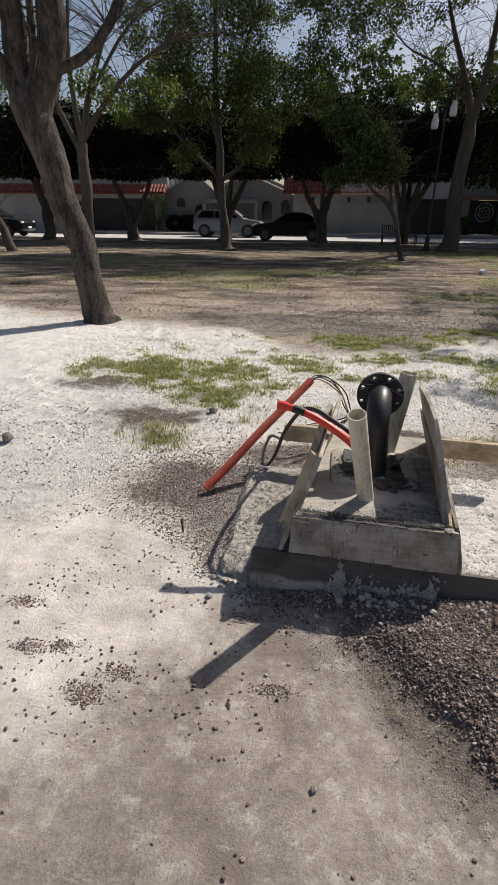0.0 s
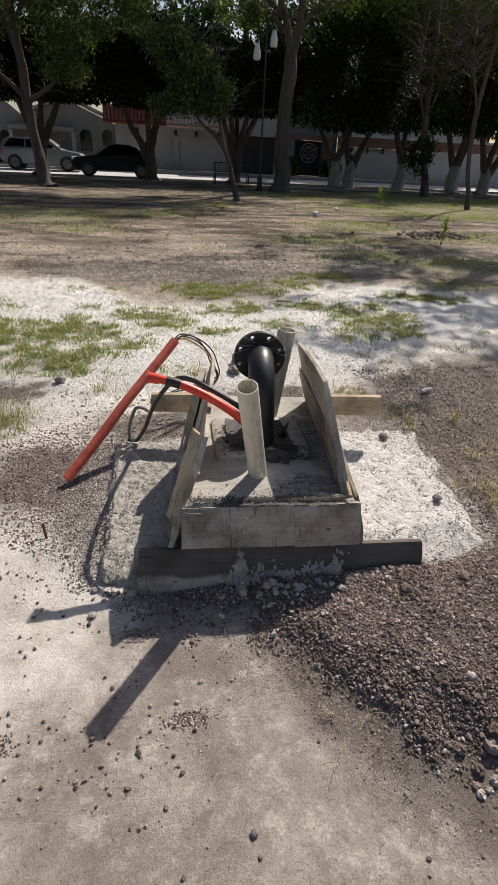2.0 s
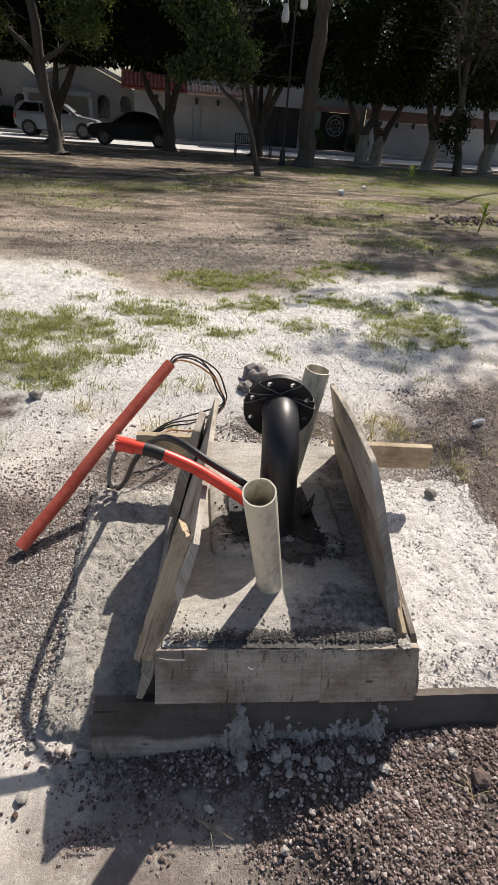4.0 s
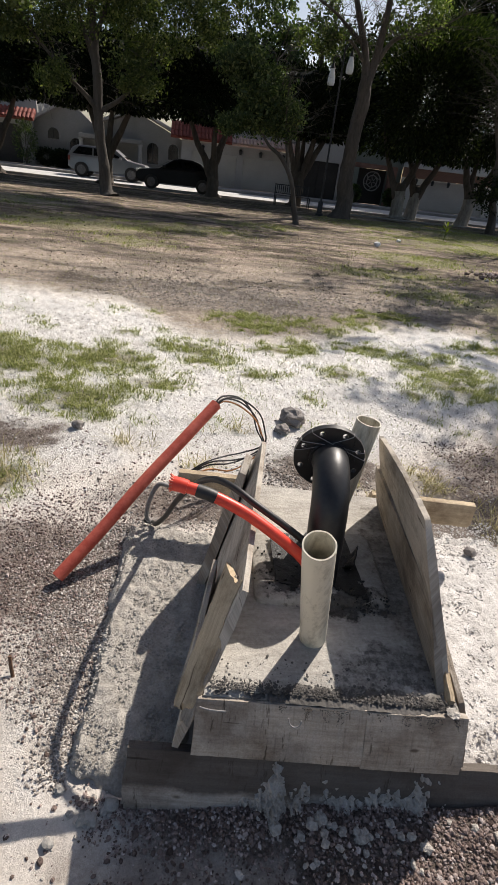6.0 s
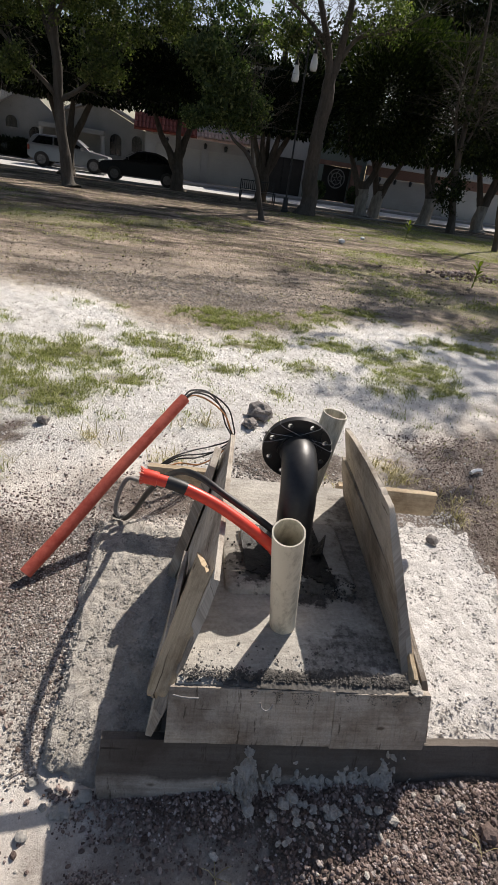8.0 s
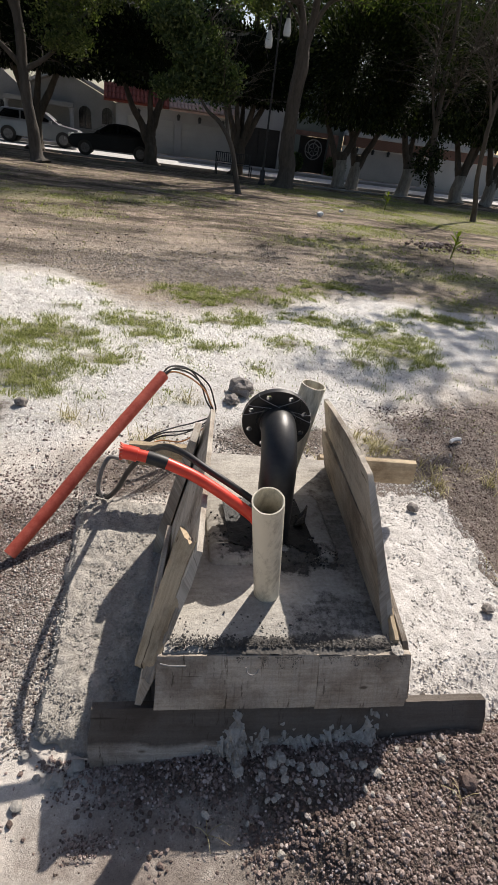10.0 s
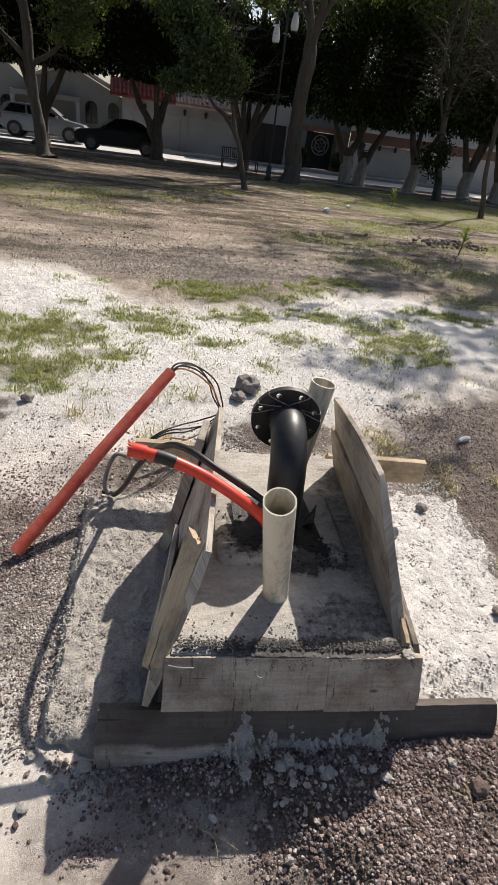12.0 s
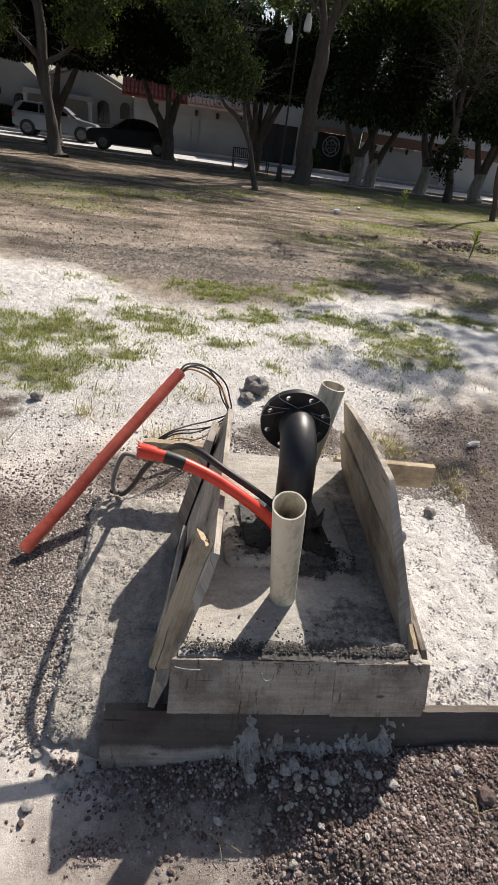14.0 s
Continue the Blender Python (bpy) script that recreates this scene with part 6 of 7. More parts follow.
def house_f():
    th = thing("house", (17.5, HY, 0.12), "white house with a brick band, garage and balustrade", "house", "street houses")
    part("wall", wall_with_openings(bmesh.new(), 13.21, 26, .10, 1.92, HY, .25, [(14.6, 18.0, .10, 1.85), (18.25, 19.15, .10, 1.85)]), WALL_CREAM, th)
    garage_door(th, 14.6, 18.0, .12, 1.85, HY, DOOR_CREAM, 4)
    d = part("house_door", boxed(18.26, 19.14, HY + .12, HY + .17, .12, 1.84), DOOR_CREAM, th)
    part("door_pane", boxed(18.45, 18.95, HY + .105, HY + .119, 1.0, 1.5), GLASS_DARK, d, "dark door glass")
    for x in (18.6, 18.8):
        part("glazing_bar", boxed(x - .015, x + .015, HY + .09, HY + .104, 1.0, 1.5), WALL_CREAM, d)
    band = part("brick_band", boxed(13.21, 26, HY - .04, HY + .25, 1.93, 2.48), BRICK, th)
    bmsh = mesh_of(boxed(-.115, .115, -.02, .0, -.03, .03, bevel=.004), "brick", BRICK)
    for row in range(7):
        x = 13.35 + (row % 2) * .125
        while x < 20.0 and row < 7:
            ob = new("brick", bmsh)
            ob.parent = band
            ob.location = Vector((x, HY - .0401, 1.975 + row * .076)) - ORIGIN[th.name]
            x += .25
    part("terrace", boxed(13.21, 26, HY - .12, HY + 3.0, 2.49, 2.62, bevel=.01), WALL_CREAM, th)
    rail = part("balustrade", boxed(13.3, 26, HY - .05, HY + .09, 3.42, 3.55, bevel=.01), WALL_CREAM, th)
    bal = bmesh.new()
    tube(bal, [Vector((0, 0, z)) for z in (0, .1, .25, .5, .7, .8)], [.06, .035, .075, .035, .05, .06], 8)
    bme = mesh_of(bal, "baluster", WALL_CREAM, smooth=True)
    x = 13.45
    while x < 22:
        ob = new("baluster", bme)
        ob.parent = rail
        ob.location = Vector((x, HY + .02, 2.62)) - ORIGIN[th.name]
        x += .22
    part("upper_wall", boxed(13.21, 26, HY + 3.0, HY + 8, 2.6, 5.8, bevel=.03), WALL_CREAM, th)
    for x in (14.1, 16.3, 18.13, 15.2):
        lantern(x, 1.72 if x < 18 else 1.9, HY - .001)
    return th


for make in (house_a, house_b, house_c, house_d, house_e, house_f):
    make()
solo("garden_wall", boxed(26.01, 60, HY, HY + .3, .1, 2.6, bevel=.02), WALL_GREY, (40, HY, 0), "plain grey garden wall along the street", "wall", kind="structure")
solo("garden_wall", boxed(-60, -24.01, HY, HY + .3, .1, 2.6, bevel=.02), WALL_GREY, (-40, HY, 0), "plain grey garden wall along the street", "wall", kind="structure")

# shrubs before the gabled house
def shrub(x, y, r, h, seed, mat, label):
    rng = np.random.default_rng(seed)
    th = thing("shrub", (x, y, .12), label, "shrub", "front garden shrubs")
    bm = bmesh.new()
    for k in range(5):
        a = k * 1.26
        tube(bm, smooth_path([(x, y, .1), (x + math.cos(a) * r * .4, y + math.sin(a) * r * .3, h * .5), (x + math.cos(a) * r * .7, y + math.sin(a) * r * .5, h * .85)], 3), .02, 5)
    part("stems", bm, BARK_DARK, th)
    n = 1600
    d = rng.normal(size=(n, 3))
    d /= np.linalg.norm(d, axis=1, keepdims=True)
    c = d * (0.5 + 0.5 * rng.random((n, 1))) * np.array([r, r * .7, h * .5]) + np.array([0, 0, h * .55])
    stuff("foliage", leaves_mesh("foliage", c, .11, seed), mat, None, "", "", parent=th)


shrub(-9.9, 36.3, .7, 2.2, 301, LEAF_MID, "tall grey-green shrub before the grey house")
for k, x in enumerate((-8.8, -8.0, -7.7, -5.9, -5.2)):
    shrub(x, 36.5, .6, .95, 310 + k, LEAF_FICUS, "low dark clipped shrub before the grey house")
for k, x in enumerate((10.0, 12.4, 12.9)):
    shrub(x, 36.4, .45, 1.0, 320 + k, LEAF_MID, "small green shrub before the sage house")

# ---- cars ----
def car(name, x0, y, length, width, profile, cabin, wheel_r, wheels, paint, label, nose):
    """profile, cabin: side outlines as (share of length, height); the nose points along +x (1) or -x (-1)."""
    th = thing(name, (x0 + length / 2, y, -.02), label, "car", "parked cars")
    fx = lambda s: x0 + length * (s if nose > 0 else 1 - s)
    def loft(outline, w_low, w_top, z_low, z_top):
        bm = bmesh.new()
        rings = []
        for side in (-1, 1):
            ring = []
            for s, z in outline:
                k = min(1, max(0, (z - z_low) / (z_top - z_low)))
                end = 1 - 0.10 * max(0, abs(s - .5) * 2 - .8) / .2
                ring.append(bm.verts.new((fx(s), y + side * width / 2 * (w_low * (1 - k) + w_top * k) * end, z)))
            rings.append(ring)
        a, b = rings
        m = len(outline)
        for i in range(m):
            j = (i + 1) % m
            bm.faces.new((a[i], a[j], b[j], b[i]))
        bm.faces.new(a)
        bm.faces.new(b[::-1])
        bmesh.ops.recalc_face_normals(bm, faces=bm.faces)
        es = [e for e in bm.edges if len(e.link_faces) == 2 and e.calc_face_angle(0) > .5]
        bmesh.ops.bevel(bm, geom=es, offset=.045, segments=3, affect="EDGES", profile=.6)
        return bm
    body = part("body", loft(profile, 1.0, .92, .5, 1.0), paint, th, smooth=True)
    part("cabin", loft(cabin, .90, .70, cabin[0][1], max(z for _, z in cabin)), paint, th, smooth=True)
    top, low = max(z for _, z in cabin), cabin[0][1]
    for side in (-1, 1):
        xs = [s for s, z in cabin if z > top - .05]
        a, b = min(s for s, _ in cabin) + .055, max(s for s, _ in cabin) - .07
        ta, tb = min(xs) + .02, max(xs) - .01
        mid = (ta + tb) / 2
        yl, yt = y + side * width / 2 * .905, y + side * width / 2 * .735
        for q in (((a, low + .05), (mid - .01, low + .05), (mid - .01, top - .10), (ta, top - .10)), ((mid + .01, low + .05), (b, low + .05), (tb, top - .10), (mid + .01, top - .10))):
            bm = bmesh.new()
            vs = []
            for s, z in q:
                k = (z - low) / (top - low)
                vs.append(bm.verts.new((fx(s), yl * (1 - k) + yt * k + side * .012, z)))
            f = bm.faces.new(vs)
            r = bmesh.ops.solidify(bm, geom=[f], thickness=.01)
            part("side_window", bm, GLASS_DARK, th, "dark tinted side glass")
    for s0, s1, nm in ((min(s for s, _ in cabin), min(s for s, z in cabin if z > top - .05), "rear_window"), (max(s for s, _ in cabin), max(s for s, z in cabin if z > top - .05), "windscreen")):
        bm = bmesh.new()
        out = .018 * (1 if s0 > s1 else -1)
        vs = [bm.verts.new((fx(s + out / 2), y + sd * width / 2 * w, z)) for s, sd, w, z in ((s0 * .93 + s1 * .07, -1, .80, low + .07), (s0 * .93 + s1 * .07, 1, .80, low + .07), (s1 * .9 + s0 * .1, 1, .66, top - .08), (s1 * .9 + s0 * .1, -1, .66, top - .08))]
        f = bm.faces.new(vs)
        bmesh.ops.solidify(bm, geom=[f], thickness=.01)
        part(nm, bm, GLASS_DARK, th, "dark car glass")
    for s in wheels:
        for side in (-1, 1):
            c = Vector((fx(s), y + side * (width / 2 - .08), wheel_r - .02))
            bm = bmesh.new()
            tube(bm, [c + Vector((0, d, 0)) for d in (-.11, -.095, .095, .11)], [wheel_r * .93, wheel_r, wheel_r, wheel_r * .93], 28)
            wh = part("wheel", bm, TYRE, th, "black tyre", smooth=True)
            bm = bmesh.new()
            tube(bm, [c + Vector((0, side * d, 0)) for d in (.10, .118)], [wheel_r * .66, wheel_r * .6], 24)
            part("rim", bm, RIM, wh, "alloy rim", smooth=True)
            bm = bmesh.new()
            for k in range(5):
                a = k * 2 * math.pi / 5
                q = Vector((math.cos(a), 0, math.sin(a)))
                tube(bm, [c + Vector((0, side * .122, 0)) + q * wheel_r * .08, c + Vector((0, side * .122, 0)) + q * wheel_r * .58], [.035, .025], 6)
            part("spokes", bm, RIM, wh)
    for side in (-1, 1):
        bm = boxed(*sorted((fx(.965), fx(.995))), *sorted((y + side * width * .28, y + side * width * .44)), .66, .80, bevel=.02)
        part("headlight", bm, LAMP_GLASS, th, "clear headlight")
        bm = boxed(*sorted((fx(.004), fx(.03))), *sorted((y + side * width * .33, y + side * width * .45)), .72, .95, bevel=.02)
        part("tail_light", bm, TILE, th, "red tail light")
        bm = boxed(*sorted((fx(.645), fx(.675))), *sorted((y + side * width * .46, y + side * width * .56)), low - .02, low + .11, bevel=.02)
        part("mirror", bm, paint, th)
    part("number_plate", boxed(*sorted((fx(1.0), fx(1.006))), y - .2, y + .2, .42, .52), PAPER, th, "plain pale plate")
    return th


car("suv", -6.75, 33.45, 4.15, 1.78,
    [(0.0, .45), (.06, .30), (.94, .28), (1.0, .42), (1.0, .74), (.97, .86), (.74, .99), (.0, 1.01)],
    [(.005, 1.0), (.76, .98), (.60, 1.44), (.50, 1.50), (.12, 1.47), (.06, 1.36)], .36, (.17, .80), CAR_SILVER, "silver grey sport utility car parked on the road", 1)
car("sedan", -2.85, 30.0, 3.95, 1.72,
    [(0.0, .45), (.05, .28), (.95, .26), (1.0, .40), (1.0, .66), (.96, .78), (.70, .92), (.10, .98), (.0, .90)],
    [(.10, .96), (.72, .90), (.54, 1.36), (.46, 1.41), (.32, 1.40), (.22, 1.30)], .32, (.18, .81), CAR_BLACK, "black sedan car parked on the road", -1)
car("sedan", -20.6, 30.6, 4.6, 1.8,
    [(0.0, .45), (.05, .28), (.95, .26), (1.0, .40), (1.0, .70), (.96, .84), (.72, .96), (.06, 1.02), (.0, .92)],
    [(.04, .98), (.74, .94), (.56, 1.5), (.46, 1.56), (.16, 1.54), (.08, 1.40)], .33, (.17, .81), CAR_BLACK, "dark car parked under the street trees", 1)

# ---- bench, lamp, small things on the lawn ----
def bench(x, y):
    th = thing("park_bench", (x, y, 0), "black iron park bench with a slatted back", "bench")
    for k in (0, .8, 1.6):
        for dy in (-.22, .22):
            part("leg", boxed(x + k - .025, x + k + .025, y + dy - .025, y + dy + .025, 0, .43 if dy < 0 else .86, bevel=.006), IRON, th)
    for k in range(5):
        part("seat_slat", boxed(x - .03, x + 1.63, y - .24 + k * .095, y - .17 + k * .095, .431, .455, bevel=.006), IRON, th)
    part("back_rail", boxed(x - .03, x + 1.63, y + .20, y + .24, .861, .90, bevel=.008), IRON, th)
    part("back_rail", boxed(x - .03, x + 1.63, y + .20, y + .24, .50, .53, bevel=.008), IRON, th)
    k = .08
    while k < 1.58:
        part("back_slat", boxed(x + k - .018, x + k + .018, y + .21, y + .23, .531, .860), IRON, th)
        k += .098
    return th


bench(3.78, 27.3)


def lamp_post():
    x, y = 5.14, 23.5
    th = thing("street_lamp", (x, y, 0), "dark park lamp post with two glass lanterns", "street lamp")
    part("base", tube(bmesh.new(), [Vector((x, y, z)) for z in (-.05, .08, .12, .5, .55)], [.16, .16, .11, .10, .07], 14), IRON, th, smooth=True)
    part("pole", tube(bmesh.new(), [Vector((x, y, z)) for z in (.54, 2, 4, 5.75)], [.04, .036, .033, .03], 12), IRON, th, smooth=True)
    for lx, lz in ((4.80, 4.66), (5.42, 5.08)):
        arm = part("arm", tube(bmesh.new(), smooth_path([(x, y, lz + .35), ((x + lx) / 2, y, lz + .62), (lx, y, lz + .55), (lx, y, lz + .36)], 5), .022, 8), IRON, th, smooth=True)
        part("cap", tube(bmesh.new(), [Vector((lx, y, lz + z)) for z in (.40, .30, .24)], [.03, .07, .10], 14), IRON, arm, smooth=True)
        part("globe", tube(bmesh.new(), smooth_path([(lx, y, lz + .26), (lx, y, lz + .16), (lx, y, lz), (lx, y, lz - .18), (lx, y, lz - .27)], 4), list(np.interp(np.linspace(0, 4, 17), range(5), [.06, .085, .125, .14, .11])), 18), LAMP_GLASS, arm, "frosted glass lantern", smooth=True)
    return th


lamp_post()

# crumpled litter, clod, rod, stones
def lump(name, at, r, mat, label, category, seed, squash=.7, sub=3, rough=.35):
    bm = bmesh.new()
    bmesh.ops.create_icosphere(bm, subdivisions=sub, radius=1.0)
    for v in bm.verts:
        k = 1 + rough * noise.noise(v.co * 2.2 + Vector((seed, 0, 0))) + rough * .5 * noise.noise(v.co * 6 + Vector((0, seed, 0)))
        v.co = Vector(at) + Vector((v.co.x * r * k, v.co.y * r * k, v.co.z * r * squash * k))
    return solo(name, bm, mat, Vector(at) - Vector((0, 0, r * squash)), label, category)


lump("paper_litter", (4.88, 14.86, .07), .09, PAPER, "crumpled white paper litter on the grass", "litter", 3, .7, 2, .5)
lump("paper_litter", (6.1, 16.6, .04), .07, PAPER, "small white paper scrap on the grass", "litter", 4, .6, 2, .5)
lump("mortar_clod", (0.885, 4.15, .045), .085, STONE, "grey mortar clod lying on the sand", "clod", 5, .75)
lump("mortar_clod", (0.80, 4.02, .02), .05, STONE, "small grey mortar clod lying on the sand", "clod", 6, .6)
lump("stone", (1.49, 2.78, .075), .028, STONE, "round grey stone on the crushed concrete", "stone", 7, .8, 2)
lump("stone", (1.50, 2.16, .075), .022, STONE, "small grey stone on the crushed concrete", "stone", 8, .8, 2)
lump("stone", (-.48, 3.90, .03), .035, STONE, "dark stone on the sand", "stone", 9, .8, 2)
lump("stone", (-1.87, 3.18, .03), .04, STONE, "dark stone on the pale ground", "stone", 10, .9, 2)
lump("stone", (.337, .955, .006), .011, STONE, "small round stone on the hard ground", "stone", 12, .8, 2)
bm = tube(bmesh.new(), [Vector((-.335, 2.19, -.02)), Vector((-.345, 2.21, .03)), Vector((-.35, 2.225, .065))], .006, 8)
solo("rebar_stub", bm, RUST, (-.34, 2.2, 0), "short rusty steel rod stuck in the ground", "rod")
bm = tube(bmesh.new(), smooth_path([(2.12, 3.48, .025), (2.16, 3.50, .032), (2.21, 3.51, .028)], 3), .012, 6)
solo("litter_scrap", bm, PAPER, (2.16, 3.5, .03), "pale scrap of rubbish on the soil", "litter")


def sprout(x, y, h, seed):
    th = thing("sprout", (x, y, 0), "yellow-green leafy sprout in the lawn", "plant", "lawn sprouts")
    rnd = random.Random(seed)
    part("stem", tube(bmesh.new(), smooth_path([(x, y, -.02), (x + .02, y, h * .5), (x + .03, y, h)], 3), .012, 6), SPROUT, th)
    for k in range(8):
        a, t = k * 2.4, .35 + .6 * k / 8
        d = Vector((math.cos(a), math.sin(a), 1.0)).normalized()
        b = Vector((x + .02 * t, y, h * t))
        w = d.cross(Vector((0, 0, 1))).normalized() * .035
        ln = h * .5
        bm = bmesh.new()
        pts = [(b, .3), (b + d * ln * .4, 1), (b + d * ln * .75 - Vector((0, 0, ln * .05)), .8), (b + d * ln - Vector((0, 0, ln * .15)), .05)]
        rows = [(bm.verts.new(p - w * s), bm.verts.new(p + Vector((0, 0, -.008))), bm.verts.new(p + w * s)) for p, s in pts]
        for r0, r1 in zip(rows, rows[1:]):
            bm.faces.new((r0[0], r0[1], r1[1], r1[0]))
            bm.faces.new((r0[1], r0[2], r1[2], r1[1]))
        part("leaf", bm, SPROUT, th)


sprout(8.2, 18.2, .55, 1)
sprout(6.15, 10.4, .45, 2)

# ---- gravel, crumbs and pebbles ----
def ground_z(x, y):
    z = surface_z(x, y)
    return z if np.ndim(x) else float(z[0])


rng = np.random.default_rng(77)
pts = []
while len(pts) < 62000:
    x, y = rng.uniform(-.25, 2.1, 4000), rng.uniform(.5, 2.4, 4000)
    clump = np.array([noise.noise((a * 7, b * 7, 4.0)) + .6 * noise.noise((a * 19, b * 19, 1.0)) for a, b in zip(x, y)])
    dens = np.clip((pile_depth(x, y) + .10 * clump) / .26 + .10, 0, 1) ** 1.5 * (x > -.08) * (y < 2.3) * np.where(x > 1.5, .5, 1) * np.clip(.75 + .8 * clump, .12, 1)
    ok = (rng.random(4000) < dens) & (pile_depth(x, y) > -.16) & ~((y > 1.826 - .104 * x) & (x < 1.19)) & ~((x > 1.0) & (x < 1.66) & (y > 1.80))
    for a, b, c in zip(x[ok], y[ok], ground_z(x[ok], y[ok])):
        r = .0012 + .0036 * rng.random() ** 2.2 + .0050 * rng.random() ** 10
        pts.append((a, b, c + r * .25 + .003 * rng.random(), r))
pts = pts[:62000]
big = [p for p in pts if p[3] > .0050 and p[1] > .9 and p[0] < 1.35][:300]
big_set = set(big)
rest = [p for p in pts if p not in big_set]
at0 = np.array((.9, 1.4, 0, 0))
pile = stuff("gravel_pile", rocks_mesh("gravel_pile", np.array(rest) - at0, 31), GRAVEL, (.9, 1.4, 0), "brown-grey gravel heaped before the formwork", "gravel")
stone_shapes = []
for k in range(10):
    me = rocks_mesh("gravel_stone", [(0, 0, 0, 1.0)], 200 + k)
    me.materials.append(GRAVEL)
    stone_shapes.append(me)
for k, (x, y, z, r) in enumerate(big):
    ob = new("gravel_stone", stone_shapes[k % 10])
    ob.parent = pile
    ob.matrix_basis = Matrix.LocRotScale((x - .9, y - 1.4, z), Euler((0, 0, k * 1.7)), (r * 1.25,) * 3)
for k in range(16):
    x, y, r = rng.uniform(.92, 1.2), rng.uniform(.93, 1.12), rng.uniform(.009, .024)
    lump("earth_clod", (x, y, float(ground_z(x, y)) + r * .4), r, GRAVEL, "large dark earth clod at the gravel's edge", "clod", 460 + k, .75, 3, .5)
for k in range(10):
    x, y, r = rng.uniform(-.12, .05), rng.uniform(1.70, 1.86), rng.uniform(.006, .02)
    lump("mortar_chunk", (x, y, float(ground_z(x, y)) + r * .4), r, CONCRETE, "pale broken mortar chunk by the ground board", "debris", 480 + k, .7, 2, .55)
for k in range(40):
    x, y, r = rng.normal(.68, .15), 1.735 - abs(rng.normal(0, .05)), .004 + .013 * rng.random() ** 2
    y -= .10 * (x - .56)
    lump("mortar_chunk", (x, y, float(ground_z(x, y)) + r * .5), r, PLASTER, "pale broken mortar chunk on the gravel before the board", "debris", 520 + k, .75, 2, .55)
lump("mortar_chunk", (.868, 1.814, .372), .015, PLASTER, "pale mortar dab on the front board's corner", "debris", 499, .35, 3, .6)
# larger earth lumps on the heap's far side
for k in range(46):
    x, y = rng.uniform(1.0, 2.0), rng.uniform(.75, 1.7)
    r = rng.uniform(.010, .026)
    lump("earth_clod", (x, y, float(ground_z(x, y)) + r * .35), r, GRAVEL, "dark brown earth clod on the gravel", "clod", 400 + k, .75, 2, .45)


def scatter(name, n, region, r0, r1, mat, label, category, seed, power=2.0, lift=0.3, zfun=None):
    """region(rng) gives one place x, y or None."""
    g = np.random.default_rng(seed)
    rows = []
    while len(rows) < n:
        q = region(g)
        if q is None:
            continue
        r = r0 + (r1 - r0) * g.random() ** power
        rows.append((q[0], q[1], zfun(*q) if zfun else 0.0, r))
    a = np.array(rows)
    if not zfun:
        a[:, 2] = ground_z(a[:, 0], a[:, 1])
    a[:, 2] += a[:, 3] * lift
    c = np.array((*a[:, :2].mean(0), 0, 0))
    return stuff(name, rocks_mesh(name, a - c, seed), mat, tuple(c[:3]), label, category)


def gauss(cx, cy, sx, sy, ok=lambda x, y: True):
    def f(g):
        x, y = g.normal(cx, sx), g.normal(cy, sy)
        return (x, y) if ok(x, y) else None
    return f


off_box = lambda x, y: not (.0 < x - .22 * (y - 1.85) and x < 1.0 + .1 * (y - 1.8) and 1.72 < y < 2.95)
scatter("stony_soil", 12000, gauss(-.32, 2.72, .30, .30, lambda x, y: off_box(x, y) and y > 1.95 + .5 * max(0, -.1 - x)), .0012, .0065, GRAVEL, "grey-brown stony soil under the red conduit", "gravel", 41, 2.6)
scatter("stony_soil", 9000, gauss(-.26, 2.45, .14, .30, lambda x, y: off_box(x, y) and y > 1.95 + .5 * max(0, -.1 - x)), .0010, .0055, GRAVEL_DUSTY, "pale dusty grit beside the mortar bed", "gravel", 68, 3.0)
scatter("stony_soil", 15000, lambda g: (lambda x, y: (x, y) if x > 1.66 + .06 * (y - 1.8) + .05 * math.sin(y * 9) else None)(g.uniform(1.5, 3.4), g.uniform(1.8, 4.0)), .002, .007, GRAVEL, "brown stony soil beside the crushed concrete", "gravel", 42)
scatter("strip_gravel", 6500, lambda g: (lambda t: (-.125 + .05 * t - abs(g.normal(0, .05 + .05 * t)) + .03 * g.random(), 1.84 + 1.15 * t))(g.random() ** .8), .0012, .0065, GRAVEL_DUSTY, "gravel line along the mortar bed", "gravel", 43)
scatter("mortar_grit", 5200, lambda g: (lambda s, t: (-.09 + .04 * t + s * (.28 + .14 * t), 1.88 + 1.1 * t))(g.random() ** 1.4, g.random()), .0012, .0055, CONCRETE, "rough grit standing out of the mortar bed", "debris", 47, 3.0, lift=.05, zfun=lambda x, y: .045)
scatter("side_crumbs", 420, lambda g: (lambda t: (.10 + .17 * t + g.normal(0, .022), 1.90 + .75 * t))(g.random()), .0010, .006, CONCRETE, "grey crumbs at the foot of the side boards", "debris", 48, 3.0, zfun=lambda x, y: .047)
scatter("back_gravel", 2600, gauss(.75, 3.25, .35, .2, lambda x, y: y > 2.87), .0025, .010, GRAVEL_DUSTY, "grey gravel behind the slab", "gravel", 44)
scatter("concrete_crumbs", 11000, lambda g: (lambda x, y: (x, y) if x > .93 + .06 * (y - 1.8) else None)(1.0 + .72 * g.random() ** .8, g.uniform(1.76, 3.02)), .001, .0065, CRUSHED, "pale crushed concrete crumbs", "debris", 45, 3.6, zfun=lambda x, y: .056 - .05 * max(0, min(1, (x - 1.56 - .13 * (y - 1.8)) / .12)))
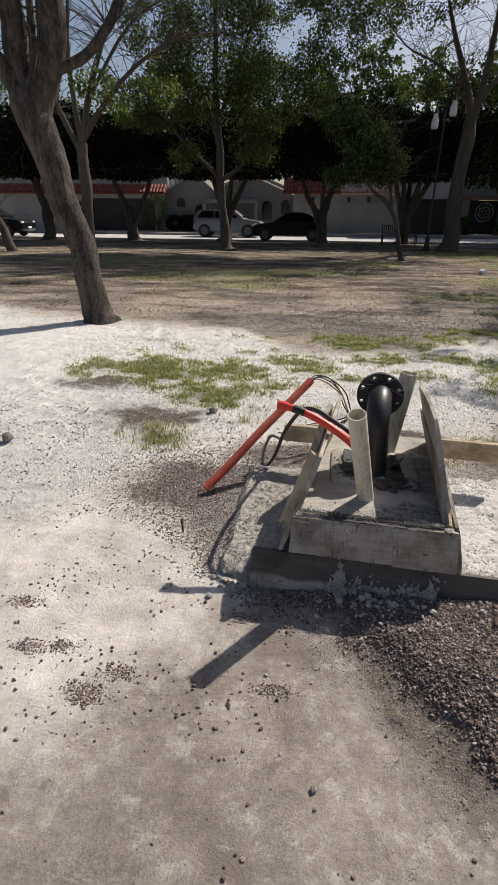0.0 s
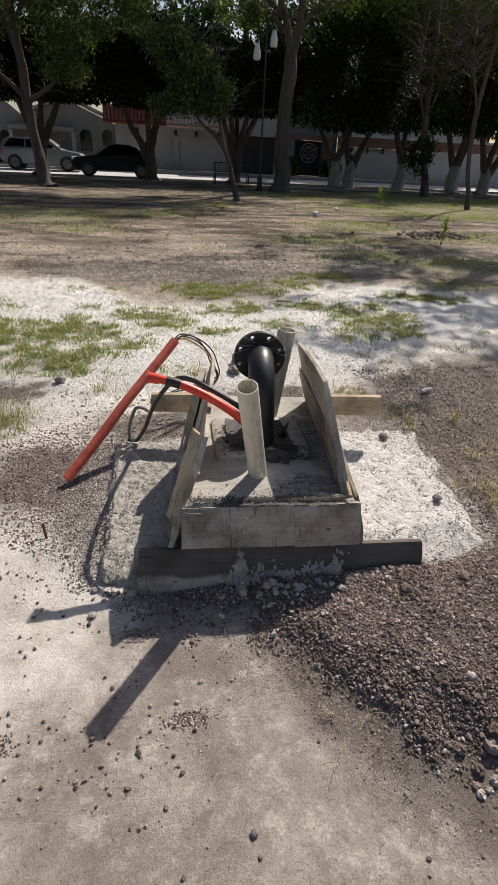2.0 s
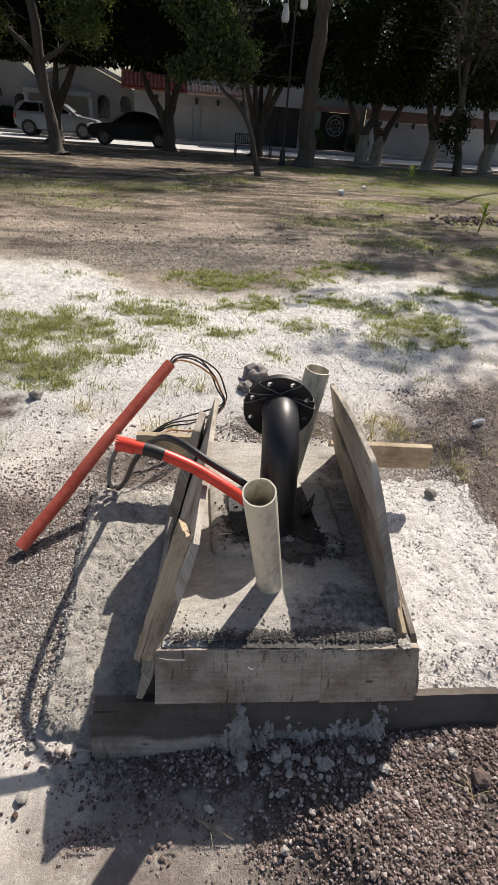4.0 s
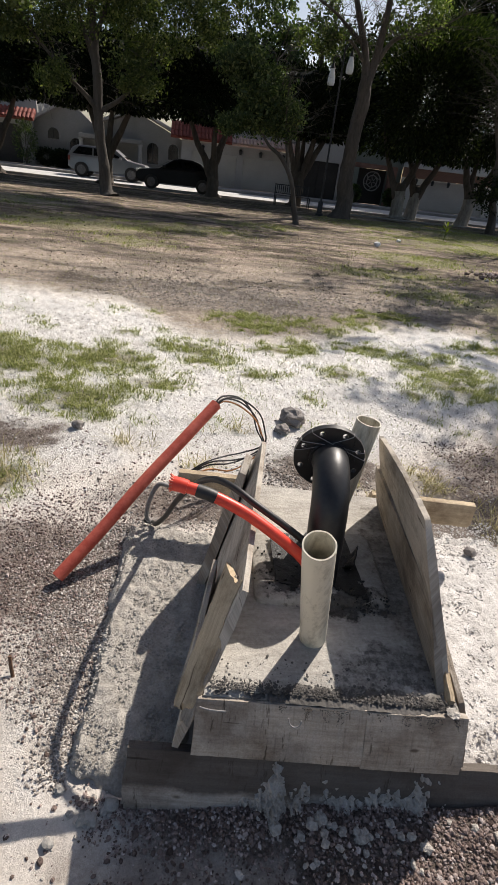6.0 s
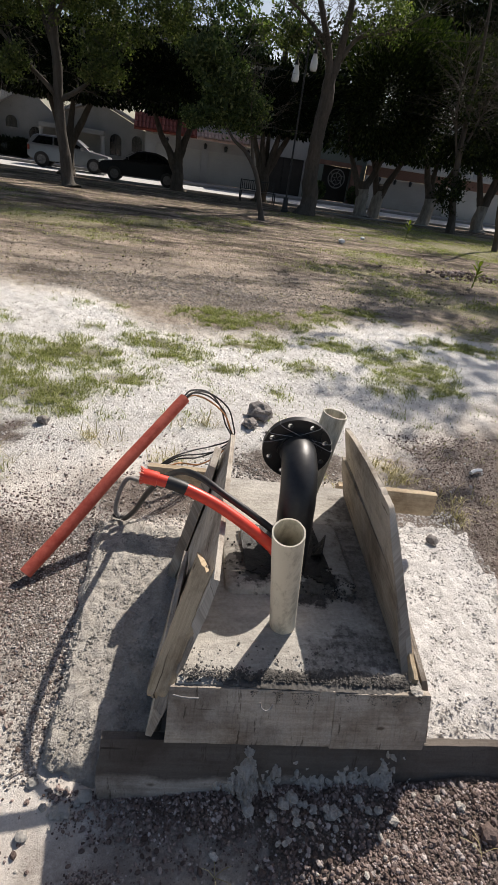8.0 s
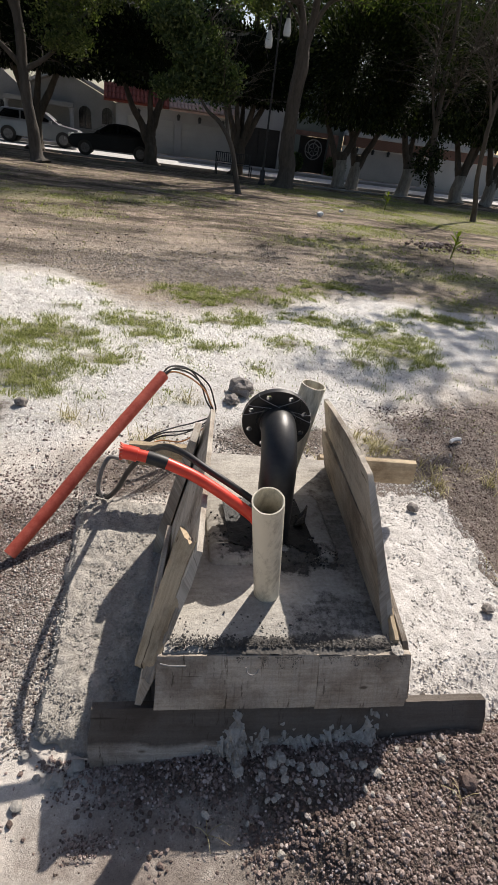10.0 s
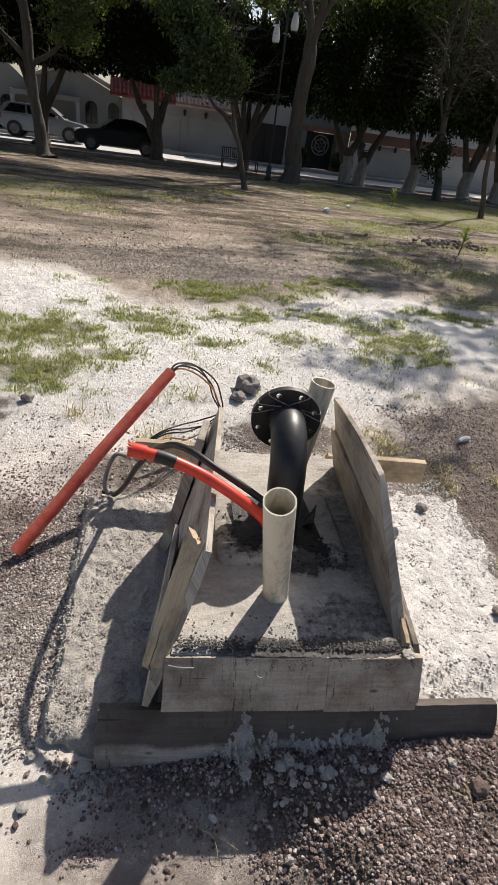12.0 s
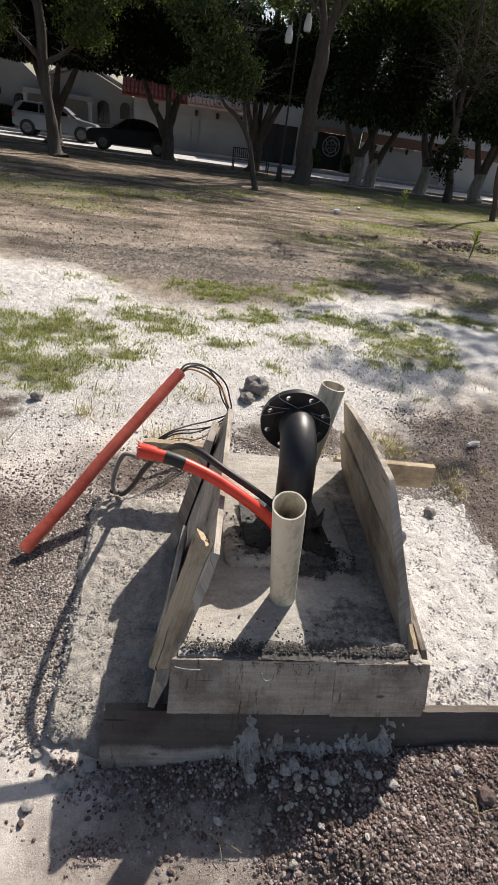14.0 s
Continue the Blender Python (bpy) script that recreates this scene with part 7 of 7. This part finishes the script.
def crumb_field(g):
    x, y = g.uniform(-2.4, .25), g.uniform(1.0, 3.9)
    return (x, y) if noise.noise((x * 2.2, y * 2.2, 6.0)) + .7 * noise.noise((x * 8, y * 8, 2.0)) + .25 * g.random() > .12 and off_box(x, y) else None


scatter("hardpan_crumbs", 3800, crumb_field, .0015, .0085, GRAVEL, "dark crumbs strewn over the pale trodden ground", "debris", 49, 2.2)
scatter("hardpan_pebbles", 900, lambda g: (g.uniform(-1.8, 1.2), g.uniform(.3, 2.4)), .0015, .0075, GRAVEL, "small dark pebbles strewn on the hard ground", "pebbles", 46, 3.0)
for k, (x, y) in enumerate(((-.76, 1.37), (-.63, 1.39), (-.37, 1.29), (-.47, 1.21), (-.44, 1.18), (-.9, 1.6), (.05, 1.62), (.2, 1.28))):
    scatter("earth_crumbs", 420, gauss(x, y, .040, .018), .0008, .0048, GRAVEL, "dark earth crumbs strewn on the hard ground", "debris", 50 + k)
scatter("crack_crumbs", 190, lambda g: (lambda t: (.52 + .27 * t + .012 * math.sin(t * 9) + g.normal(0, .006), .70 + .33 * t + g.normal(0, .006)))(g.random()), .0006, .0022, SLURRY, "dark crumbs along a crack in the hard ground", "debris", 59)
scatter("edge_pebbles", 1500, lambda g: (lambda x, y: (x, y) if -.26 * g.random() ** 1.2 < float(pile_depth(np.array([x]), np.array([y]))[0]) < .03 else None)(g.uniform(.3, 1.7), g.uniform(.5, 1.6)), .0010, .0045, GRAVEL, "stray pebbles strewn before the gravel", "pebbles", 67, 2.5)
scatter("mortar_lumps", 16, gauss(-.05, 1.74, .05, .06), .003, .009, PLASTER, "pale mortar lumps by the ground board", "debris", 60, 1.5)
scatter("mortar_lumps", 40, gauss(.66, 1.62, .12, .05), .003, .012, PLASTER, "pale mortar lumps before the ground board", "debris", 61, 2, lift=1.2)
scatter("sand_litter", 3600, lambda g: (g.uniform(-2.6, 3.2), 3.1 + 3.4 * g.random()), .0012, .0065, GRAVEL, "brown crumbs and leaf bits strewn on the sand", "debris", 66, 3)
scatter("sand_clods", 6000, lambda g: (g.uniform(-2.5, 2.6), g.uniform(3.2, 6.6)), .002, .010, CRUSHED, "small pale sand clods", "debris", 62, 3)
scatter("lawn_clods", 7000, lambda g: (g.uniform(-7, 9), 8.3 + 12 * g.random() ** 1.5), .003, .016, BED, "dark earth crumbs and leaf litter on the worn lawn", "debris", 63, 3)
scatter("lawn_gravel", 15000, gauss(.9, 7.7, 1.5, .65, lambda x, y: y > 6.75 + .3 * abs(x - .9)), .0035, .012, GRAVEL_DUSTY, "fine pale gravel strewn over the worn lawn", "gravel", 65, 2.2, lift=0)
scatter("dirt_heap", 420, gauss(6.7, 11.6, .5, .25), .012, .045, GRAVEL, "low heap of dark dug earth on the lawn", "earth", 64, 2, zfun=lambda x, y: .08 * math.exp(-((x - 6.7) / .5) ** 2 - ((y - 11.6) / .3) ** 2))


# ---- grass ----
def blades(name, spots, seed, mat, label, h0, h1, width, at):
    """spots: array of x, y. Each blade is bent, three triangles."""
    g = np.random.default_rng(seed)
    s = np.asarray(spots)
    n = len(s)
    h = h0 + (h1 - h0) * g.random(n) ** 1.5
    a = g.random(n) * 6.283
    lean = (.4 + 1.5 * g.random(n)) * h
    dx, dy = np.cos(a) * lean, np.sin(a) * lean
    wx, wy = -np.sin(a) * width, np.cos(a) * width
    z0 = ground_z(s[:, 0], s[:, 1]) - .004
    base = np.column_stack([s, z0])
    v = np.stack([base + np.column_stack([wx, wy, 0 * h]), base - np.column_stack([wx, wy, 0 * h]),
                  base + np.column_stack([dx * .4 - wx * .7, dy * .4 - wy * .7, h * .65]), base + np.column_stack([dx * .4 + wx * .7, dy * .4 + wy * .7, h * .65]),
                  base + np.column_stack([dx, dy, h * (.85 - .3 * g.random(n))])], 1) - np.array(at)
    k = 5 * np.arange(n)[:, None]
    me = bpy.data.meshes.new(name)
    me.from_pydata(v.reshape(-1, 3).tolist(), [], np.concatenate([k + np.array([0, 1, 2, 3])], 0).tolist() + (k + np.array([3, 2, 4])).tolist())
    return stuff(name, me, mat, at, label, "grass")


def in_ellipses(rows, per_area, seed, clump=.04):
    g = np.random.default_rng(seed)
    out = []
    for cx, cy, rx, ry in rows:
        n = int(per_area * rx * ry * 3.1)
        m = max(4, n // 14)
        r, a = g.random(m) ** .6, g.random(m) * 6.283
        c = np.column_stack([cx + np.cos(a) * r * rx * 1.15, cy + np.sin(a) * r * ry * 1.25])
        q = c[g.integers(0, m, n)] + g.normal(size=(n, 2)) * clump
        f = 2.2 / (rx + ry)
        out.append(q[[noise.noise((a * f * 1.6, b * f * 2.4, 3.3)) + .5 * noise.noise((a * f * 5, b * f * 6, 1.3)) + .35 * noise.noise((a * 11, b * 11, 5.3)) > .03 for a, b in q]])
    return np.concatenate(out)


gt = random.Random(12)
TUFTS = [(gt.uniform(-1.9, 3.9), gt.uniform(4.0, 6.9), gt.uniform(.03, .11), gt.uniform(.02, .06)) for _ in range(110)]
TUFTS = [q for q in TUFTS if q[0] > -1.0 or q[1] > 4.6]
blades("grass", in_ellipses([(a, b, c * 1.05, d * 1.5) for a, b, c, d in GRASS_NEAR] + TUFTS, 13000, 1, .032), 1, GRASS, "green grass tufts in the white sand", .012, .056, .0024, (0, 5.5, 0))
blades("dry_grass", in_ellipses([(1.55, 3.55, .14, .08), (1.7, 2.35, .08, .06), (1.95, 2.2, .2, .12), (-.15, 3.75, .12, .06), (.4, 4.0, .15, .05), (.25, 3.55, .12, .06), (2.1, 2.6, .12, .1), (-.9, 3.4, .3, .15), (1.18, 3.12, .10, .06), (1.45, 3.35, .30, .14), (1.9, 3.1, .25, .15)], 5000, 2, .03), 2, STRAW, "dry straw-coloured grass tufts", .03, .11, .0022, (1, 3, 0))
g3 = np.random.default_rng(3)
loose = np.column_stack([g3.uniform(-2.4, 3.2, 2600), g3.uniform(3.6, 7.0, 2600)])
blades("grass_sprigs", loose, 3, GRASS, "stray grass sprigs in the sand", .010, .035, .002, (0, 5, 0))
blades("lawn_grass", in_ellipses(GRASS_FAR, 700, 4, .16), 4, GRASS, "patchy green lawn grass", .02, .065, .006, (3, 14, 0))
far = np.column_stack([g3.uniform(-14, 16, 16000), 6.8 + 19.5 * g3.random(16000) ** 1.3])
blades("worn_turf", far, 5, STRAW, "dry worn turf of the park lawn", .012, .04, .005, (0, 14, 0))
far = np.column_stack([g3.uniform(-14, 16, 9000), 7.5 + 19 * g3.random(9000) ** 1.1])
blades("worn_turf", far, 6, GRASS, "thin green turf of the park lawn", .015, .045, .005, (0, 14, 0))
for k, (x, y) in enumerate(((.64, 1.22), (.60, 1.08), (.75, 1.2), (1.0, 1.55), (.35, 1.6))):
    g = random.Random(k)
    bm = bmesh.new()
    for _ in range(5):
        a = g.random() * 6.3
        ln = g.uniform(.03, .07)
        z = float(ground_z(x, y)) + .012
        tube(bm, smooth_path([(x, y, z), (x + math.cos(a) * ln * .5, y + math.sin(a) * ln * .5, z + .012), (x + math.cos(a) * ln, y + math.sin(a) * ln, z)], 2), .0009, 4)
    solo("dead_root", bm, STRAW, (x, y, z), "dry pale root lying on the ground", "root", "dry roots")
